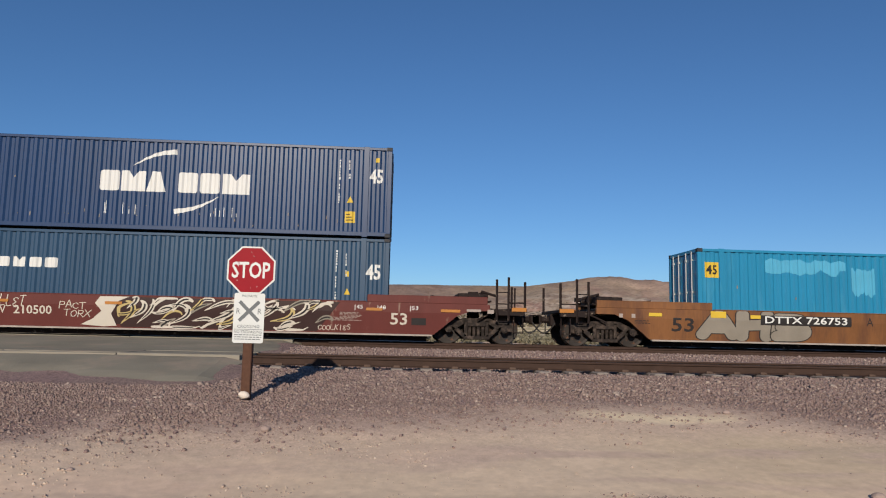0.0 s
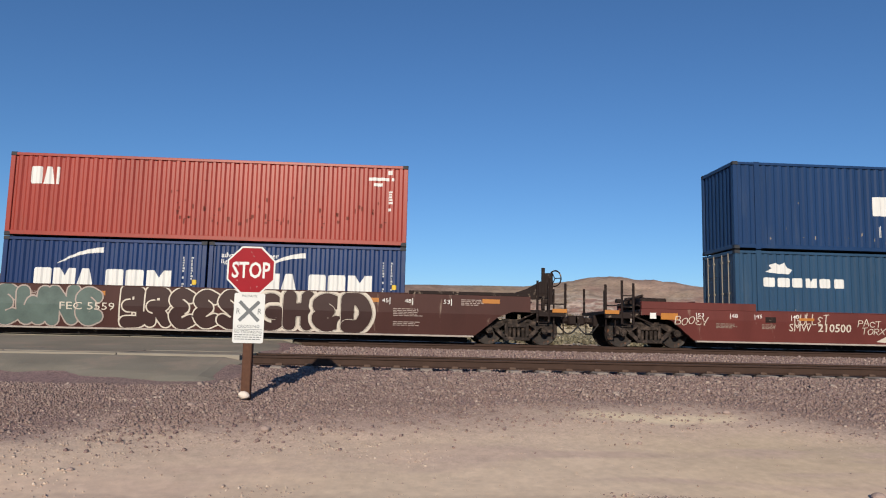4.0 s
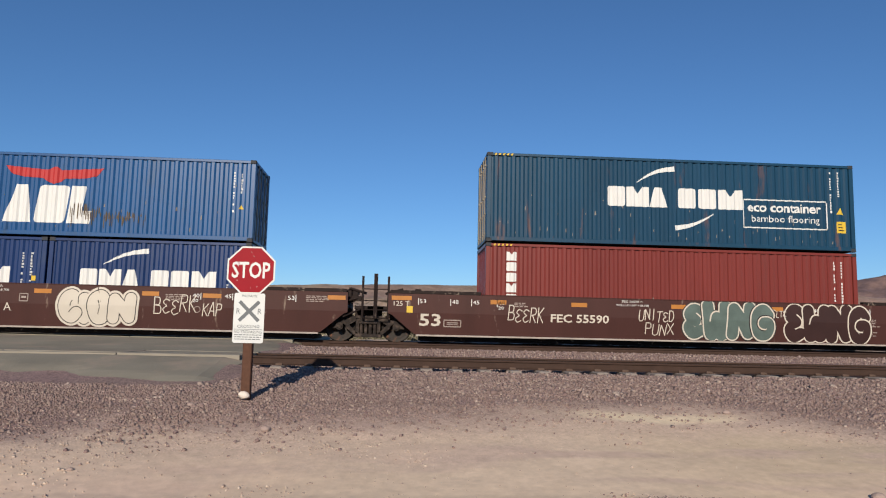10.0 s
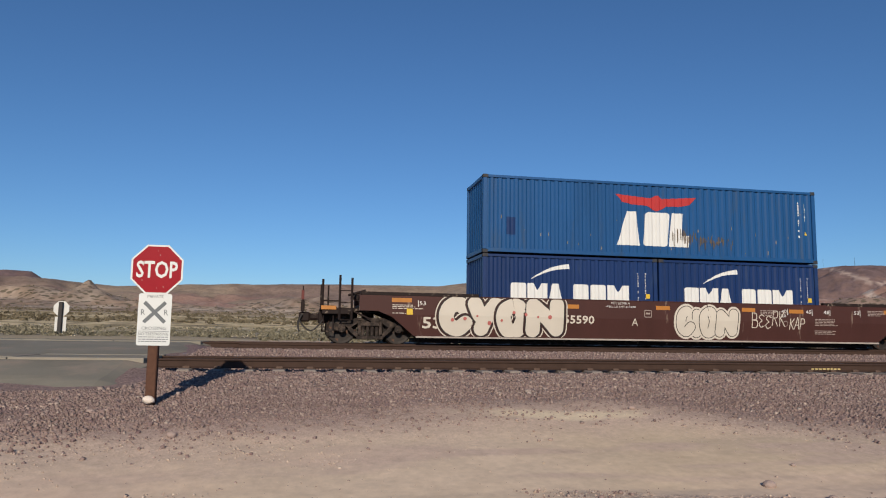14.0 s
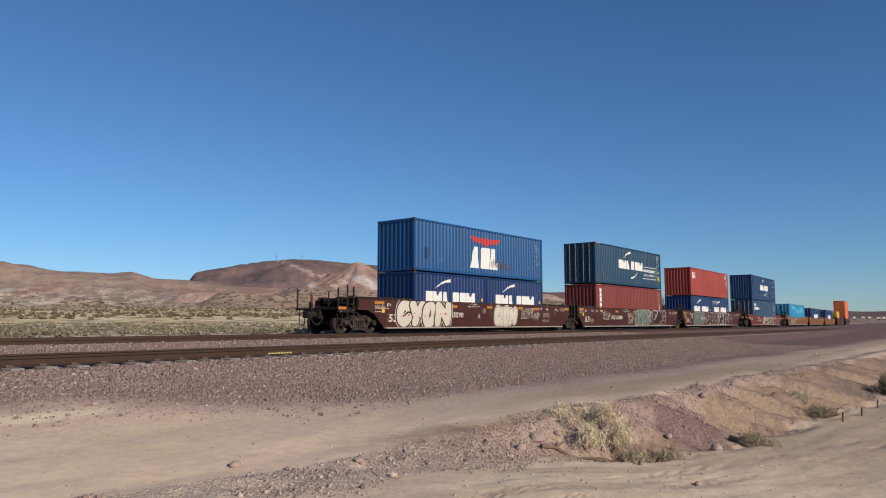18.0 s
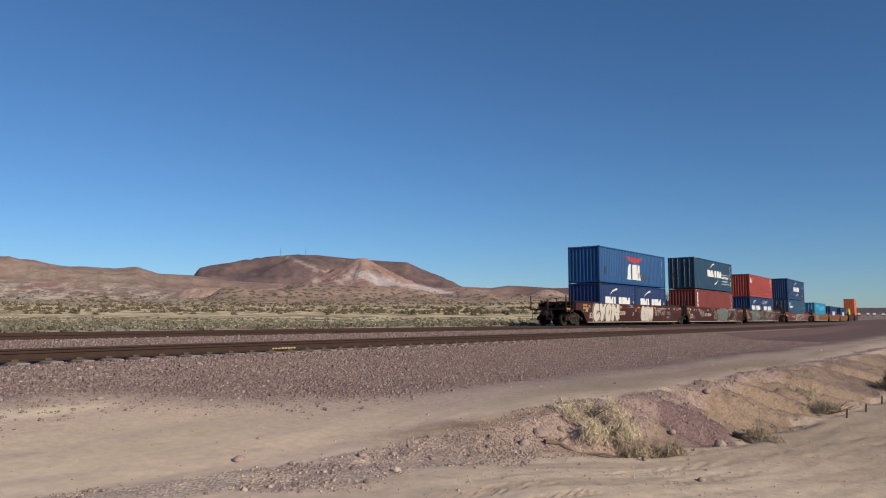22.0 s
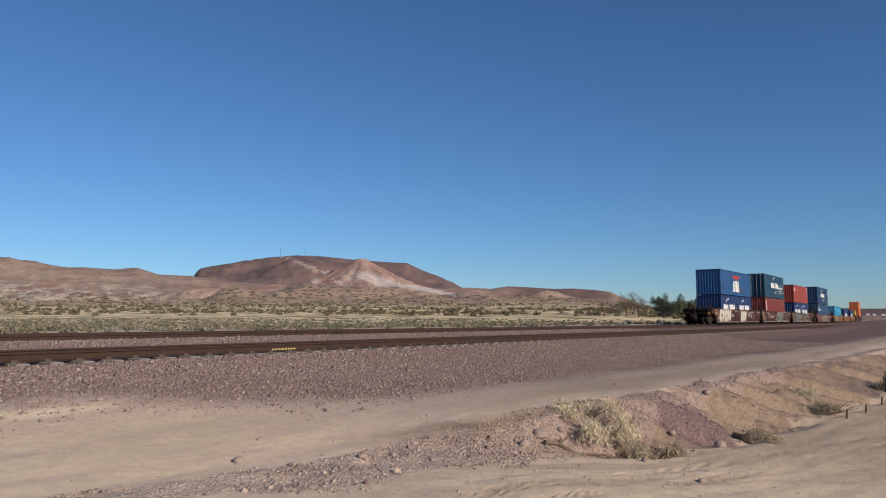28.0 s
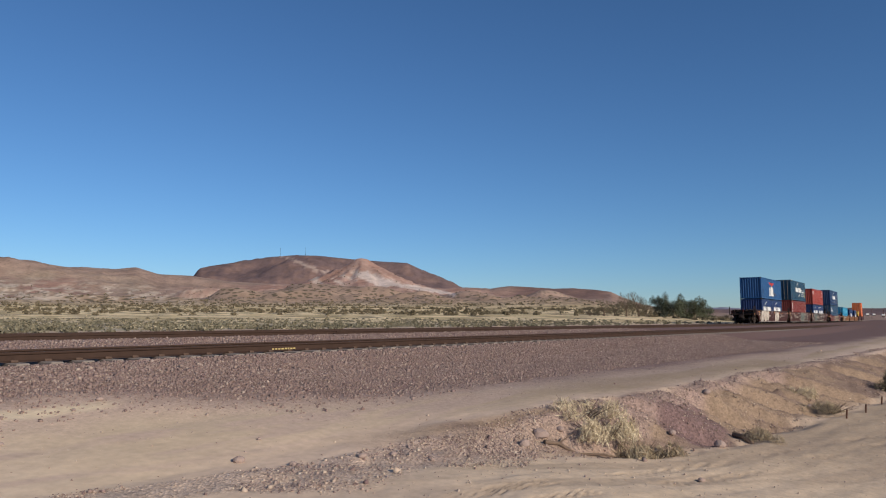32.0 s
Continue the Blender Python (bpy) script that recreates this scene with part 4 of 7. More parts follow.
        for k in (-1, 1):
            bm = bmesh.new()
            rod(bm, (x + s * 1.1, k * 1.2, 0.35), (x + s * 1.1, k * 1.2, 1.05), 0.02, 6)
            rod(bm, (x + s * 0.8, k * 1.2, 0.35), (x + s * 0.8, k * 1.2, 1.05), 0.02, 6)
            rod(bm, (x + s * 0.8, k * 1.2, 0.37), (x + s * 1.1, k * 1.2, 0.37), 0.02, 6)
            part("step", bm, M_CAR_DARK, car)


def brake_stand(car, x, s):
    """A tall hand brake stand at a car's end: sloped shroud, post, spoked wheel."""
    bm = bmesh.new()
    plate(bm, [(x - s * 1.15, 1.45), (x - s * 0.85, 1.66), (x - s * 0.5, 1.78), (x - s * 0.06, 2.03), (x - s * 0.06, 1.45)][::s], -1.05, -0.7)
    part("sloped_shroud", bm, M_CAR_DARK, car)
    bm = bmesh.new()
    block(bm, x - 0.05, x + 0.05, -1.02, -0.9, 0.9, 2.46, 0.01)
    block(bm, x + s * 0.05 - 0.02, x + s * 0.3 + 0.02, -0.98, -0.8, 1.3, 2.3, 0.03)
    part("brake_post", bm, M_CAR_DARK, car, "tall hand brake post")
    bm = bmesh.new()
    c, n = Vector((x + s * 0.36, -1.06, 2.12)), 18
    u, w = Vector((0.62, -0.78, 0)), Vector((0, 0, 1))
    ring = [c + 0.25 * (u * math.cos(2 * math.pi * k / n) + w * math.sin(2 * math.pi * k / n)) for k in range(n)]
    for k in range(n):
        rod(bm, tuple(ring[k]), tuple(ring[(k + 1) % n]), 0.022, 6)
        if k % 6 == 0:
            rod(bm, tuple(c), tuple(ring[k]), 0.016, 5)
    part("brake_wheel", bm, M_CAR_DARK, car, "spoked hand brake wheel")


def well_car(label, centre, paint, left, right, group="freight cars of the train", top=TALL_TOP):
    """A well unit: two deep side sills with sloped ends, end hoods, floor beams, trucks. left, right: end, joint, bare."""
    car = thing("well_car", label, "freight car", group)
    if top < TALL_TOP:
        LOW_CARS.add(car.name)
    e0 = 10.02 if left == "end" else 9.12
    e1 = 10.02 if right == "end" else 9.12
    foot = [[(e, 1.02), (9.45, 1.02)] if e > 9.45 else [(e, 0.84 + 0.4 * (e - 9.0))] for e in (e0, e1)]
    out = [(-x, z) for x, z in foot[0]] + [(-9.0, 0.84), (-8.3, 0.26), (8.3, 0.26), (9.0, 0.84)] + foot[1][::-1] + [(e1, top), (-e0, top)]
    for s in (-1, 1):
        bm = bmesh.new()
        plate(bm, out, -0.07, 0.07)
        bmesh.ops.bisect_plane(bm, geom=bm.verts[:] + bm.edges[:] + bm.faces[:], plane_co=(0, 0, FOLD), plane_no=(0, 0, 1), dist=1e-5)
        for v in bm.verts:
            lean = LEAN * (FOLD - v.co.z) / 0.7 if v.co.z < FOLD else 0
            v.co.y = s * (HALF - 0.07 - lean) + v.co.y
        part("side_sill", bm, paint, car)
        bm = bmesh.new()
        y = s * (HALF - 0.15)
        block(bm, -8.25, 8.25, min(y, y + s * 0.15), max(y, y + s * 0.15), 0.205, 0.258, 0.006)
        part("bottom_flange", bm, M_FLANGE, car, "dusty bottom flange, paled for the sun it catches")
        bm = bmesh.new()
        block(bm, -6.2, 6.2, min(s * (HALF - 0.15), s * (HALF + 0.012)), max(s * (HALF - 0.15), s * (HALF + 0.012)), top + 0.002, top + 0.03, 0.006)
        part("top_chord", bm, paint, car)
        for d, e in ((-1, e0), (1, e1)):
            bm = bmesh.new()
            a, b = (-e + 0.05, -6.22) if d < 0 else (6.22, e - 0.05)
            block(bm, a, b, min(s * 1.27, s * 1.1), max(s * 1.27, s * 1.1), top + 0.005, 1.615 if top == TALL_TOP else 1.46, 0.012)
            part("end_hood_rail", bm, M_CAR_DARK if paint is M_CAR_BROWN else paint, car)
    for d, e in ((-1, e0), (1, e1)):
        bm = bmesh.new()
        plate(bm, [(d * 8.2, 0.30), (d * 8.6, 0.62), (d * 9.0, 1.0), (d * e, 1.05), (d * e, 1.2), (d * 8.9, 1.3), (d * 8.2, 1.5)][::d], -1.2, 1.2)
        part("end_bulkhead", bm, M_CAR_DARK, car)
    for k in range(7):
        x = -7.8 + 2.6 * k
        bm = bmesh.new()
        block(bm, x - 0.15, x + 0.15, -1.28, 1.28, 0.18, 0.34)
        part("floor_beam", bm, M_CAR_DARK, car)
    # floor pan, made low and wide so the gap beneath stays in shade
    bm = bmesh.new()
    block(bm, -8.1, 8.1, -1.0, 1.22, 0.05, 0.19, 0.01)
    part("underframe", bm, M_CAR_DARK, car)
    # wheels, ends
    for s, kind in ((-1, left), (1, right)):
        if kind == "end":
            build_truck(car, s * 9.65)
            end_platform(car, s * 10.0, s, paint, True)
        elif kind == "joint":
            build_truck(car, s * 9.75, rust_wheel=JOINT_RUST)
            bm = bmesh.new()
            block(bm, min(s * 9.3, s * 10.15), max(s * 9.3, s * 10.15), -0.4, 0.4, 0.78, 1.12, 0.03)
            part("joint_casting", bm, M_CAR_DARK, car, "articulated joint casting")
            end_platform(car, s * 9.42 - s * 0.1, s, paint, False)
        else:
            end_platform(car, s * 9.42 - s * 0.55, s, paint, False)
    MOVERS.append((car, centre, 0.0))
    return car


# ---- containers ----
WAVE, DEPTH = 0.278, 0.038


def fold_y(x):
    """Depth of the corrugated wall behind its outer face, along the container."""
    u = (x / WAVE) % 1.0
    return DEPTH * float(np.interp(u, (0.0, 0.29, 0.49, 0.80, 1.0), (0, 0, 1, 1, 0)))


FOLDS = (0.0, 0.29, 0.49, 0.80)


def corrugated(bm, a, b, z0, z1, place):
    """A corrugated sheet from a to b; place(u, depth, z) gives each vertex."""
    us = [a] + [k * WAVE + f * WAVE for k in range(math.floor(a / WAVE) - 1, math.ceil(b / WAVE) + 1) for f in FOLDS if a + 0.01 < k * WAVE + f * WAVE < b - 0.01] + [b]
    lo = [bm.verts.new(place(u, fold_y(u), z0)) for u in us]
    hi = [bm.verts.new(place(u, fold_y(u), z1)) for u in us]
    for i in range(len(us) - 1):
        bm.faces.new((lo[i], lo[i + 1], hi[i + 1], hi[i]))


def container(label, centre, base, length, high, paint, posts=(), doors="left", group="shipping containers on the train", trim=None):
    """A corrugated freight container; its own space has x along it from its middle and z up from its base."""
    c = thing("shipping_container", label, "shipping container", group)
    L, W, trim = length / 2, 1.219, trim or paint
    for s in (-1, 1):
        bm = bmesh.new()
        spans = [-L + 0.13] + sorted(posts) + [L - 0.13]
        corrugated(bm, -L + 0.12, L - 0.12, 0.15, high - 0.09, lambda u, d, z: (u, s * (W - 0.022 - d), z))
        part("side_panel", bm, paint, c)
        for name, z0, z1 in (("bottom_rail", 0.035, 0.165), ("top_rail", high - 0.105, high - 0.018)):
            bm = bmesh.new()
            block(bm, -L + 0.12, L - 0.12, min(s * (W - 0.09), s * W), max(s * (W - 0.09), s * W), z0, z1, 0.008)
            part(name, bm, trim, c)
    for s in (-1, 1):
        for e in (-1, 1):
            bm = bmesh.new()
            block(bm, min(e * L, e * (L - 0.14)), max(e * L, e * (L - 0.14)), min(s * W, s * (W - 0.16)), max(s * W, s * (W - 0.16)), 0.118, high - 0.118, 0.012)
            part("corner_post", bm, trim, c)
            for z0 in (0.0, high - 0.118):
                bm = bmesh.new()
                block(bm, min(e * (L + 0.004), e * (L - 0.178)), max(e * (L + 0.004), e * (L - 0.178)), min(s * (W + 0.004), s * (W - 0.16)), max(s * (W + 0.004), s * (W - 0.16)), z0, z0 + 0.118, 0.012)
                part("corner_casting", bm, M_POST_STEEL, c)
        for p in posts:
            bm = bmesh.new()
            block(bm, p - 0.09, p + 0.09, min(s * (W - 0.08), s * (W + 0.003)), max(s * (W - 0.08), s * (W + 0.003)), 0.0, high, 0.01)
            part("middle_post", bm, trim, c)
    bm = bmesh.new()
    block(bm, -L + 0.1, L - 0.1, -W + 0.05, W - 0.05, high - 0.06, high - 0.025)
    part("roof", bm, paint, c)
    bm = bmesh.new()
    block(bm, -L + 0.1, L - 0.1, -W + 0.05, W - 0.05, 0.04, 0.16)
    part("floor", bm, M_CAR_DARK, c)
    for e in (-1, 1):
        is_door = (doors == "left") == (e < 0) and doors != "none"
        for z0, z1, name in ((0.02, 0.15, "end_sill"), (high - 0.13, high - 0.01, "end_header")):
            bm = bmesh.new()
            block(bm, min(e * L, e * (L - 0.09)), max(e * L, e * (L - 0.09)), -W + 0.15, W - 0.15, z0, z1, 0.008)
            part(name, bm, trim, c)
        if not is_door:
            bm = bmesh.new()
            corrugated(bm, -W + 0.14, W - 0.14, 0.14, high - 0.12, lambda u, d, z: (e * (L - 0.025 - d), u, z))
            part("end_panel", bm, paint, c)
        else:
            for k in (-1, 1):
                bm = bmesh.new()
                y0, y1 = (0.012, W - 0.16) if k > 0 else (-W + 0.16, -0.012)
                block(bm, min(e * (L - 0.03), e * (L - 0.08)), max(e * (L - 0.03), e * (L - 0.08)), y0, y1, 0.16, high - 0.14, 0.01)
                for q2 in range(4):
                    z = 0.3 + (high - 0.6) * q2 / 4
                    block(bm, min(e * (L - 0.02), e * (L - 0.045)), max(e * (L - 0.02), e * (L - 0.045)), y0 + 0.12, y1 - 0.12, z + 0.06, z + (high - 0.6) / 4 - 0.06, 0.012)
                door = part("door", bm, paint, c)
                for f in (0.28, 0.72):
                    bm = bmesh.new()
                    y = y0 + (y1 - y0) * f
                    rod(bm, (e * (L + 0.012), y, 0.1), (e * (L + 0.012), y, high - 0.08), 0.02, 6)
                    for z in (0.3, 0.95, 1.5, high - 0.35):
                        block(bm, min(e * (L - 0.02), e * (L + 0.035)), max(e * (L - 0.02), e * (L + 0.035)), y - 0.045, y + 0.045, z - 0.03, z + 0.03)
                    part("lock_rod", bm, M_ALU if paint is M_TURQ else M_GREYP, door, "galvanised lock rod")
    MOVERS.append((c, centre, base))
    return c


def drape_wall(bm, lift=0.006):
    """Lays flat artwork on the corrugated near wall, following its folds."""
    xs = [v.co.x for v in bm.verts]
    a, b = min(xs), max(xs)
    for k in range(math.floor(a / WAVE) - 1, math.ceil(b / WAVE) + 1):
        for f in FOLDS:
            x = (k + f) * WAVE
            if a < x < b:
                bmesh.ops.bisect_plane(bm, geom=bm.verts[:] + bm.edges[:] + bm.faces[:], plane_co=(x, 0, 0), plane_no=(1, 0, 0), dist=1e-5)
    for v in bm.verts:
        v.co.y = -(1.219 - 0.022 - fold_y(v.co.x)) - lift
    return bm


def wall_art(c, name, bm, mat, label="", lift=0.006):
    return part(name, drape_wall(bm, lift), mat, c, label)


def wall_text(c, text, x, z, h, w=None, mat=None, bold=0.0, lift=0.006, label=""):
    bm = bmesh.new()
    lettering(bm, text, x, z, h, 0, w, bold)
    if h < 0.2:
        return wall_art(c, "small_print", bm, mat or M_WHITE, label, lift)
    for piece in islands(bm):
        wall_art(c, "letter", piece, mat or M_WHITE, label, lift)


def plain_mark(c, boxes, z0, z1, mat, label, forms="", lean=0.0):
    """A company mark as a row of plain blocks: v block with a cut top, w wedge, h stepped block, p plain block."""
    h = z1 - z0
    for k, (a, b) in enumerate(boxes):
        w, m = b - a, (a + b) / 2
        form = forms[k % len(forms)] if forms else "p"
        if form == "v":
            pieces = [[(a, z0), (m, z0), (m, z1 - 0.34 * h), (m - 0.2 * w, z1), (a, z1)], [(m, z0), (b, z0), (b, z1), (m + 0.2 * w, z1), (m, z1 - 0.34 * h)]]
        elif form == "w":
            pieces = [[(a, z0), (b, z0), (m + 0.2 * w, z1), (m - 0.2 * w, z1)]]
        elif form == "h":
            pieces = [[(a, z0), (a + 0.6 * w, z0), (a + 0.6 * w, z1), (a, z1)], [(a + 0.6 * w, z0), (b, z0), (b, z0 + 0.34 * h), (a + 0.6 * w, z0 + 0.34 * h)]]
        else:
            pieces = [round_rect(a, b, z0, z1, 0.12 * w, 3)]
        bm = bmesh.new()
        for p in pieces:
            flat(bm, [(x + lean * (z - z0), z) for x, z in p], 0)
        bmesh.ops.remove_doubles(bm, verts=bm.verts[:], dist=1e-4)
        wall_art(c, "mark_block", bm, mat, label)


def swoosh(c, x0, z0, x1, z1, bulge, width, mat, flip=False):
    """A tapered curved dash."""
    bm = bmesh.new()
    pts, ws = [], []
    for k in range(15):
        t = k / 14
        pts.append((x0 + (x1 - x0) * t, z0 + (z1 - z0) * t + bulge * math.sin(math.pi * t)))
        ws.append(width * ((1 - t) if flip else t) ** 0.8 + 0.015)
    stroke(bm, pts, ws, 0)
    return wall_art(c, "logo_swoosh", bm, mat)


def code_bars(c, x, z0, z1, mat=None, seed=1, w=0.06):
    """A vertical column of small characters too fine to read."""
    rng = random.Random(seed)
    bm = bmesh.new()
    z = z1
    while z > z0:
        h = rng.uniform(0.04, 0.09)
        rect(bm, x, x + w * rng.uniform(0.5, 1), z - h, z)
        z -= h + (0.03 if rng.random() < 0.85 else 0.14)
    wall_art(c, "code_column", bm, mat or M_WHITE, "column of small white markings")


def warning(c, x, z, size=0.22):
    bm = bmesh.new()
    flat(bm, [(x, z), (x + size, z), (x + size / 2, z + size * 0.95)], 0)
    wall_art(c, "warning_triangle", bm, M_YELLOW, "yellow warning triangle")


def yellow_tag(c, x0, x1, z0, z1):
    bm = bmesh.new()
    rect(bm, x0, x1, z0, z1)
    tag = wall_art(c, "warning_label", bm, M_YELLOW, "yellow warning label with black lines")
    bm = bmesh.new()
    for k in range(3):
        z = z0 + (z1 - z0) * (0.2 + 0.25 * k)
        rect(bm, x0 + 0.04, x1 - 0.05 * (k + 1), z, z + 0.03)
    wall_art(c, "label_print", bm, M_BLACKP, "", 0.010)
# ---- the cars and their loads, from the tail of the train forwards ----
C_APL, C_ECO, C_CAI, C_45, C_TURQ = -69.13, -49.65, -30.09, -6.52, 16.89
JOINT_RUST = None
car_a = well_car("oxide brown steel well car with cream bubble graffiti, the train's last", C_APL, M_CAR_BROWN, "end", "joint")
JOINT_RUST = 1
car_c = well_car("oxide brown steel well car with green and white outlined graffiti", C_ECO, M_CAR_BROWN, "bare", "joint")
JOINT_RUST = None
car_b = well_car("oxide brown steel well car covered with dark outlined graffiti", C_CAI, M_CAR_BROWN, "bare", "end")
car_s = well_car("red brown steel well car with a long cream and black mural", C_45, M_CAR_RED, "end", "end", top=LOW_TOP)
car_d = well_car("weathered rusty yellow well car with grey graffiti", C_TURQ, M_CAR_YELLOW, "end", "joint", top=LOW_TOP)
FAR_CARS = [well_car("weathered rusty yellow well car far ahead", C_TURQ + 19.5, M_CAR_YELLOW, "bare", "bare", top=LOW_TOP),
            well_car("weathered rusty yellow well car far ahead", C_TURQ + 39.0, M_CAR_YELLOW, "bare", "bare", top=LOW_TOP),
            well_car("oxide brown well car far ahead on the train", C_TURQ + 61.5, M_CAR_BROWN, "bare", "bare"),
            well_car("oxide brown well car far ahead on the train", C_TURQ + 85.0, M_CAR_BROWN, "bare", "bare")]

bm = bmesh.new()
block(bm, -11.80, -11.68, -0.34, -0.18, 0.98, 1.34, 0.02)
rod(bm, (-11.74, -0.26, 1.33), (-11.74, -0.26, 1.80), 0.02, 8)
marker = part("rear_marker", bm, M_CAR_DARK, car_a, "dark rear marker device on the coupler")
bm = bmesh.new()
block(bm, -11.79, -11.70, -0.352, -0.30, 1.36, 1.66, 0.01)
part("reflector_plate", bm, M_CAR_RED, marker, "faded red reflector plate")
bm = bmesh.new()
pts = [(-11.75 - 0.12 * math.sin(0.5 * k), -0.3, 0.9 - 0.11 * k) for k in range(6)]
for p, q2 in zip(pts, pts[1:]):
    rod(bm, p, q2, 0.03, 6)
part("air_hose", bm, M_BLACKP, car_a, "loose hanging air hose")
brake_stand(car_b, 10.5, 1)
H86, H96 = 2.591, 2.896
low_l = container("royal blue twenty-foot container with white marks in the lower row", C_APL - 3.06, 0.37, 6.058, H86, M_ROYAL, doors="right")
low_r = container("royal blue twenty-foot container with white marks in the lower row", C_APL + 3.06, 0.37, 6.058, H86, M_ROYAL, doors="left")
top_a = container("cobalt blue container with a red wing, stacked on top", C_APL, 2.981, 12.192, H86, M_COBALT, doors="right")
tri = container("brick red high container in the lower row", C_ECO, 0.305, 12.192, H96, M_MAROON, doors="right")
eco = container("dark teal blue high container stacked on top of a red one", C_ECO, 3.237, 12.192, H96, M_TEAL, doors="left")
cml = container("royal blue twenty-foot container with white marks in the lower row", C_CAI - 3.06, 0.37, 6.058, H86, M_ROYAL, doors="right")
cmr = container("royal blue twenty-foot container, light steel kind, in the lower row", C_CAI + 3.06, 0.37, 6.058, H86, M_ROYAL, doors="left")
cai = container("sun-faded orange red container stacked on two blue ones", C_CAI, 2.981, 12.192, H86, M_RED, doors="none")
cro = container("slate blue forty-five-foot container in the lower row", C_45, 0.315, 13.716, H96, M_SLATE, (-6.05, 6.05), doors="left")
cma = container("navy blue forty-five-foot container stacked on top", C_45, 3.247, 13.716, H96, M_NAVY, (-6.05, 6.05), doors="right")
tur = container("bright turquoise forty-five-foot container with patched paint", C_TURQ + 0.20, 0.33, 13.716, H96, M_TURQ, (-6.05, 6.05), doors="left")
far1 = container("royal blue container far ahead on the train", C_TURQ + 19.5, 0.37, 12.192, H86, M_ROYAL, doors="left")
far2 = container("royal blue container far ahead on the train", C_TURQ + 39.0, 0.37, 12.192, H86, M_ROYAL, doors="left")
far3 = container("ochre yellow container far ahead on the train", C_TURQ + 57.5, 0.37, 6.058, H86, M_YELLOWBOX, doors="left")
far4 = container("orange container in the lower row far ahead", C_TURQ + 85.0, 0.37, 12.192, H86, M_ORANGEBOX, doors="left")
far5 = container("orange container stacked on top far ahead", C_TURQ + 85.0, 2.966, 12.192, H96, M_ORANGEBOX, doors="left")


def six_blocks(c, x, w, z0, z1, label="white block of a company mark"):
    u = w / 7.2
    boxes = [(x + a * u, x + b * u) for a, b in ((0, 0.92), (1.0, 2.18), (2.2, 3.15), (3.75, 4.68), (4.8, 5.75), (5.88, 7.2))]
    plain_mark(c, boxes, z0, z1, M_WHITE, label, "pvwppv")


# cobalt top container: red wing and three white blocks
plain_mark(top_a, [(-1.45, -0.62), (-0.52, 0.38), (0.44, 1.15)], 0.42, 1.58, M_WHITE, "white block of a company mark", "wph", 0.10)
bm = bmesh.new()
flat(bm, [(-1.48, 2.16), (-0.2, 2.06), (-0.05, 2.16), (0.08, 2.16), (0.2, 2.06), (1.48, 2.16), (1.25, 1.90), (0.9, 1.82), (0.35, 1.80), (0.2, 1.70), (0.0, 1.62), (-0.2, 1.70), (-0.35, 1.80), (-0.9, 1.82), (-1.25, 1.90)], 0)
wall_art(top_a, "logo_wing", bm, M_LOGORED, "flat red spread wing")
bm = bmesh.new()
rng = random.Random(4)
for k in range(46):
    x = 0.55 + 0.05 * k
    z = 0.98 - 0.16 * (x - 0.5) + rng.uniform(-0.12, 0.12)
    w, l = rng.uniform(0.018, 0.045), rng.uniform(0.08, 0.5) * (1.15 - 0.35 * (x - 0.5))
    if rng.random() < 0.85:
        flat(bm, [(x, z - l), (x + w * 0.6, z - l - 0.03), (x + w, z - 0.7 * l), (x + w, z), (x + 0.4 * w, z + 0.05), (x, z - 0.02)], 0)
wall_art(top_a, "rust_stain", bm, material("brown rust stain", (0.10, 0.075, 0.05), 0.8, 0, 0.3, 5, 40, 0.1), "dark rust stain over the mark", 0.011)
code_bars(top_a, 5.42, 0.95, 2.2, seed=3)
code_bars(top_a, 5.66, 1.5, 2.15, seed=4)
warning(top_a, 5.62, 1.02, 0.15)
bm = bmesh.new()
rect(bm, -5.3, -5.0, 0.62, 1.2)
wall_art(top_a, "paint_patch", bm, M_ROYAL, "darker blue paint patch")

for c in (low_l, low_r, cml, cmr):
    six_blocks(c, -2.08, 4.08, 0.98, 1.66)
    swoosh(c, -1.4, 1.80, -0.08, 2.24, 0.10, 0.15, M_WHITE)
    code_bars(c, 2.32, 1.0, 2.1, seed=7)
    code_bars(c, 2.58, 1.2, 2.1, seed=8)
    bm = bmesh.new()
    rect(bm, 2.62, 2.76, 1.25, 1.4)
    wall_art(c, "yellow_mark", bm, M_YELLOW)
wall_text(cmr, "advanced container", -2.65, 2.12, 0.16, 1.75, bold=0.01)
wall_text(cmr, "light steel", -2.65, 1.90, 0.16, 0.92, bold=0.01)

# teal top container
six_blocks(eco, -2.17, 4.5, 1.28, 1.93)
swoosh(eco, -1.2, 2.08, 0.05, 2.56, 0.12, 0.16, M_WHITE)
swoosh(eco, 0.05, 0.62, 1.35, 1.12, -0.10, 0.15, M_WHITE, True)
bm = bmesh.new()
for a, b, d, e in ((2.33, 5.2, 1.62, 1.66), (2.33, 5.2, 0.70, 0.74), (2.33, 2.37, 0.70, 1.66), (5.16, 5.2, 0.70, 1.66)):
    rect(bm, a, b, d, e)
wall_art(eco, "text_frame", bm, M_WHITE, "thin white frame round the words")
wall_text(eco, "eco container", 2.48, 1.24, 0.30, 2.5, bold=0.025)
wall_text(eco, "bamboo flooring", 2.62, 0.84, 0.30, 2.3, bold=0.0)
code_bars(eco, 5.28, 1.3, 2.65, seed=11)
code_bars(eco, 5.55, 1.75, 2.65, seed=12)
warning(eco, 5.5, 1.24, 0.24)
yellow_tag(eco, 5.5, 5.8, 0.62, 1.0)

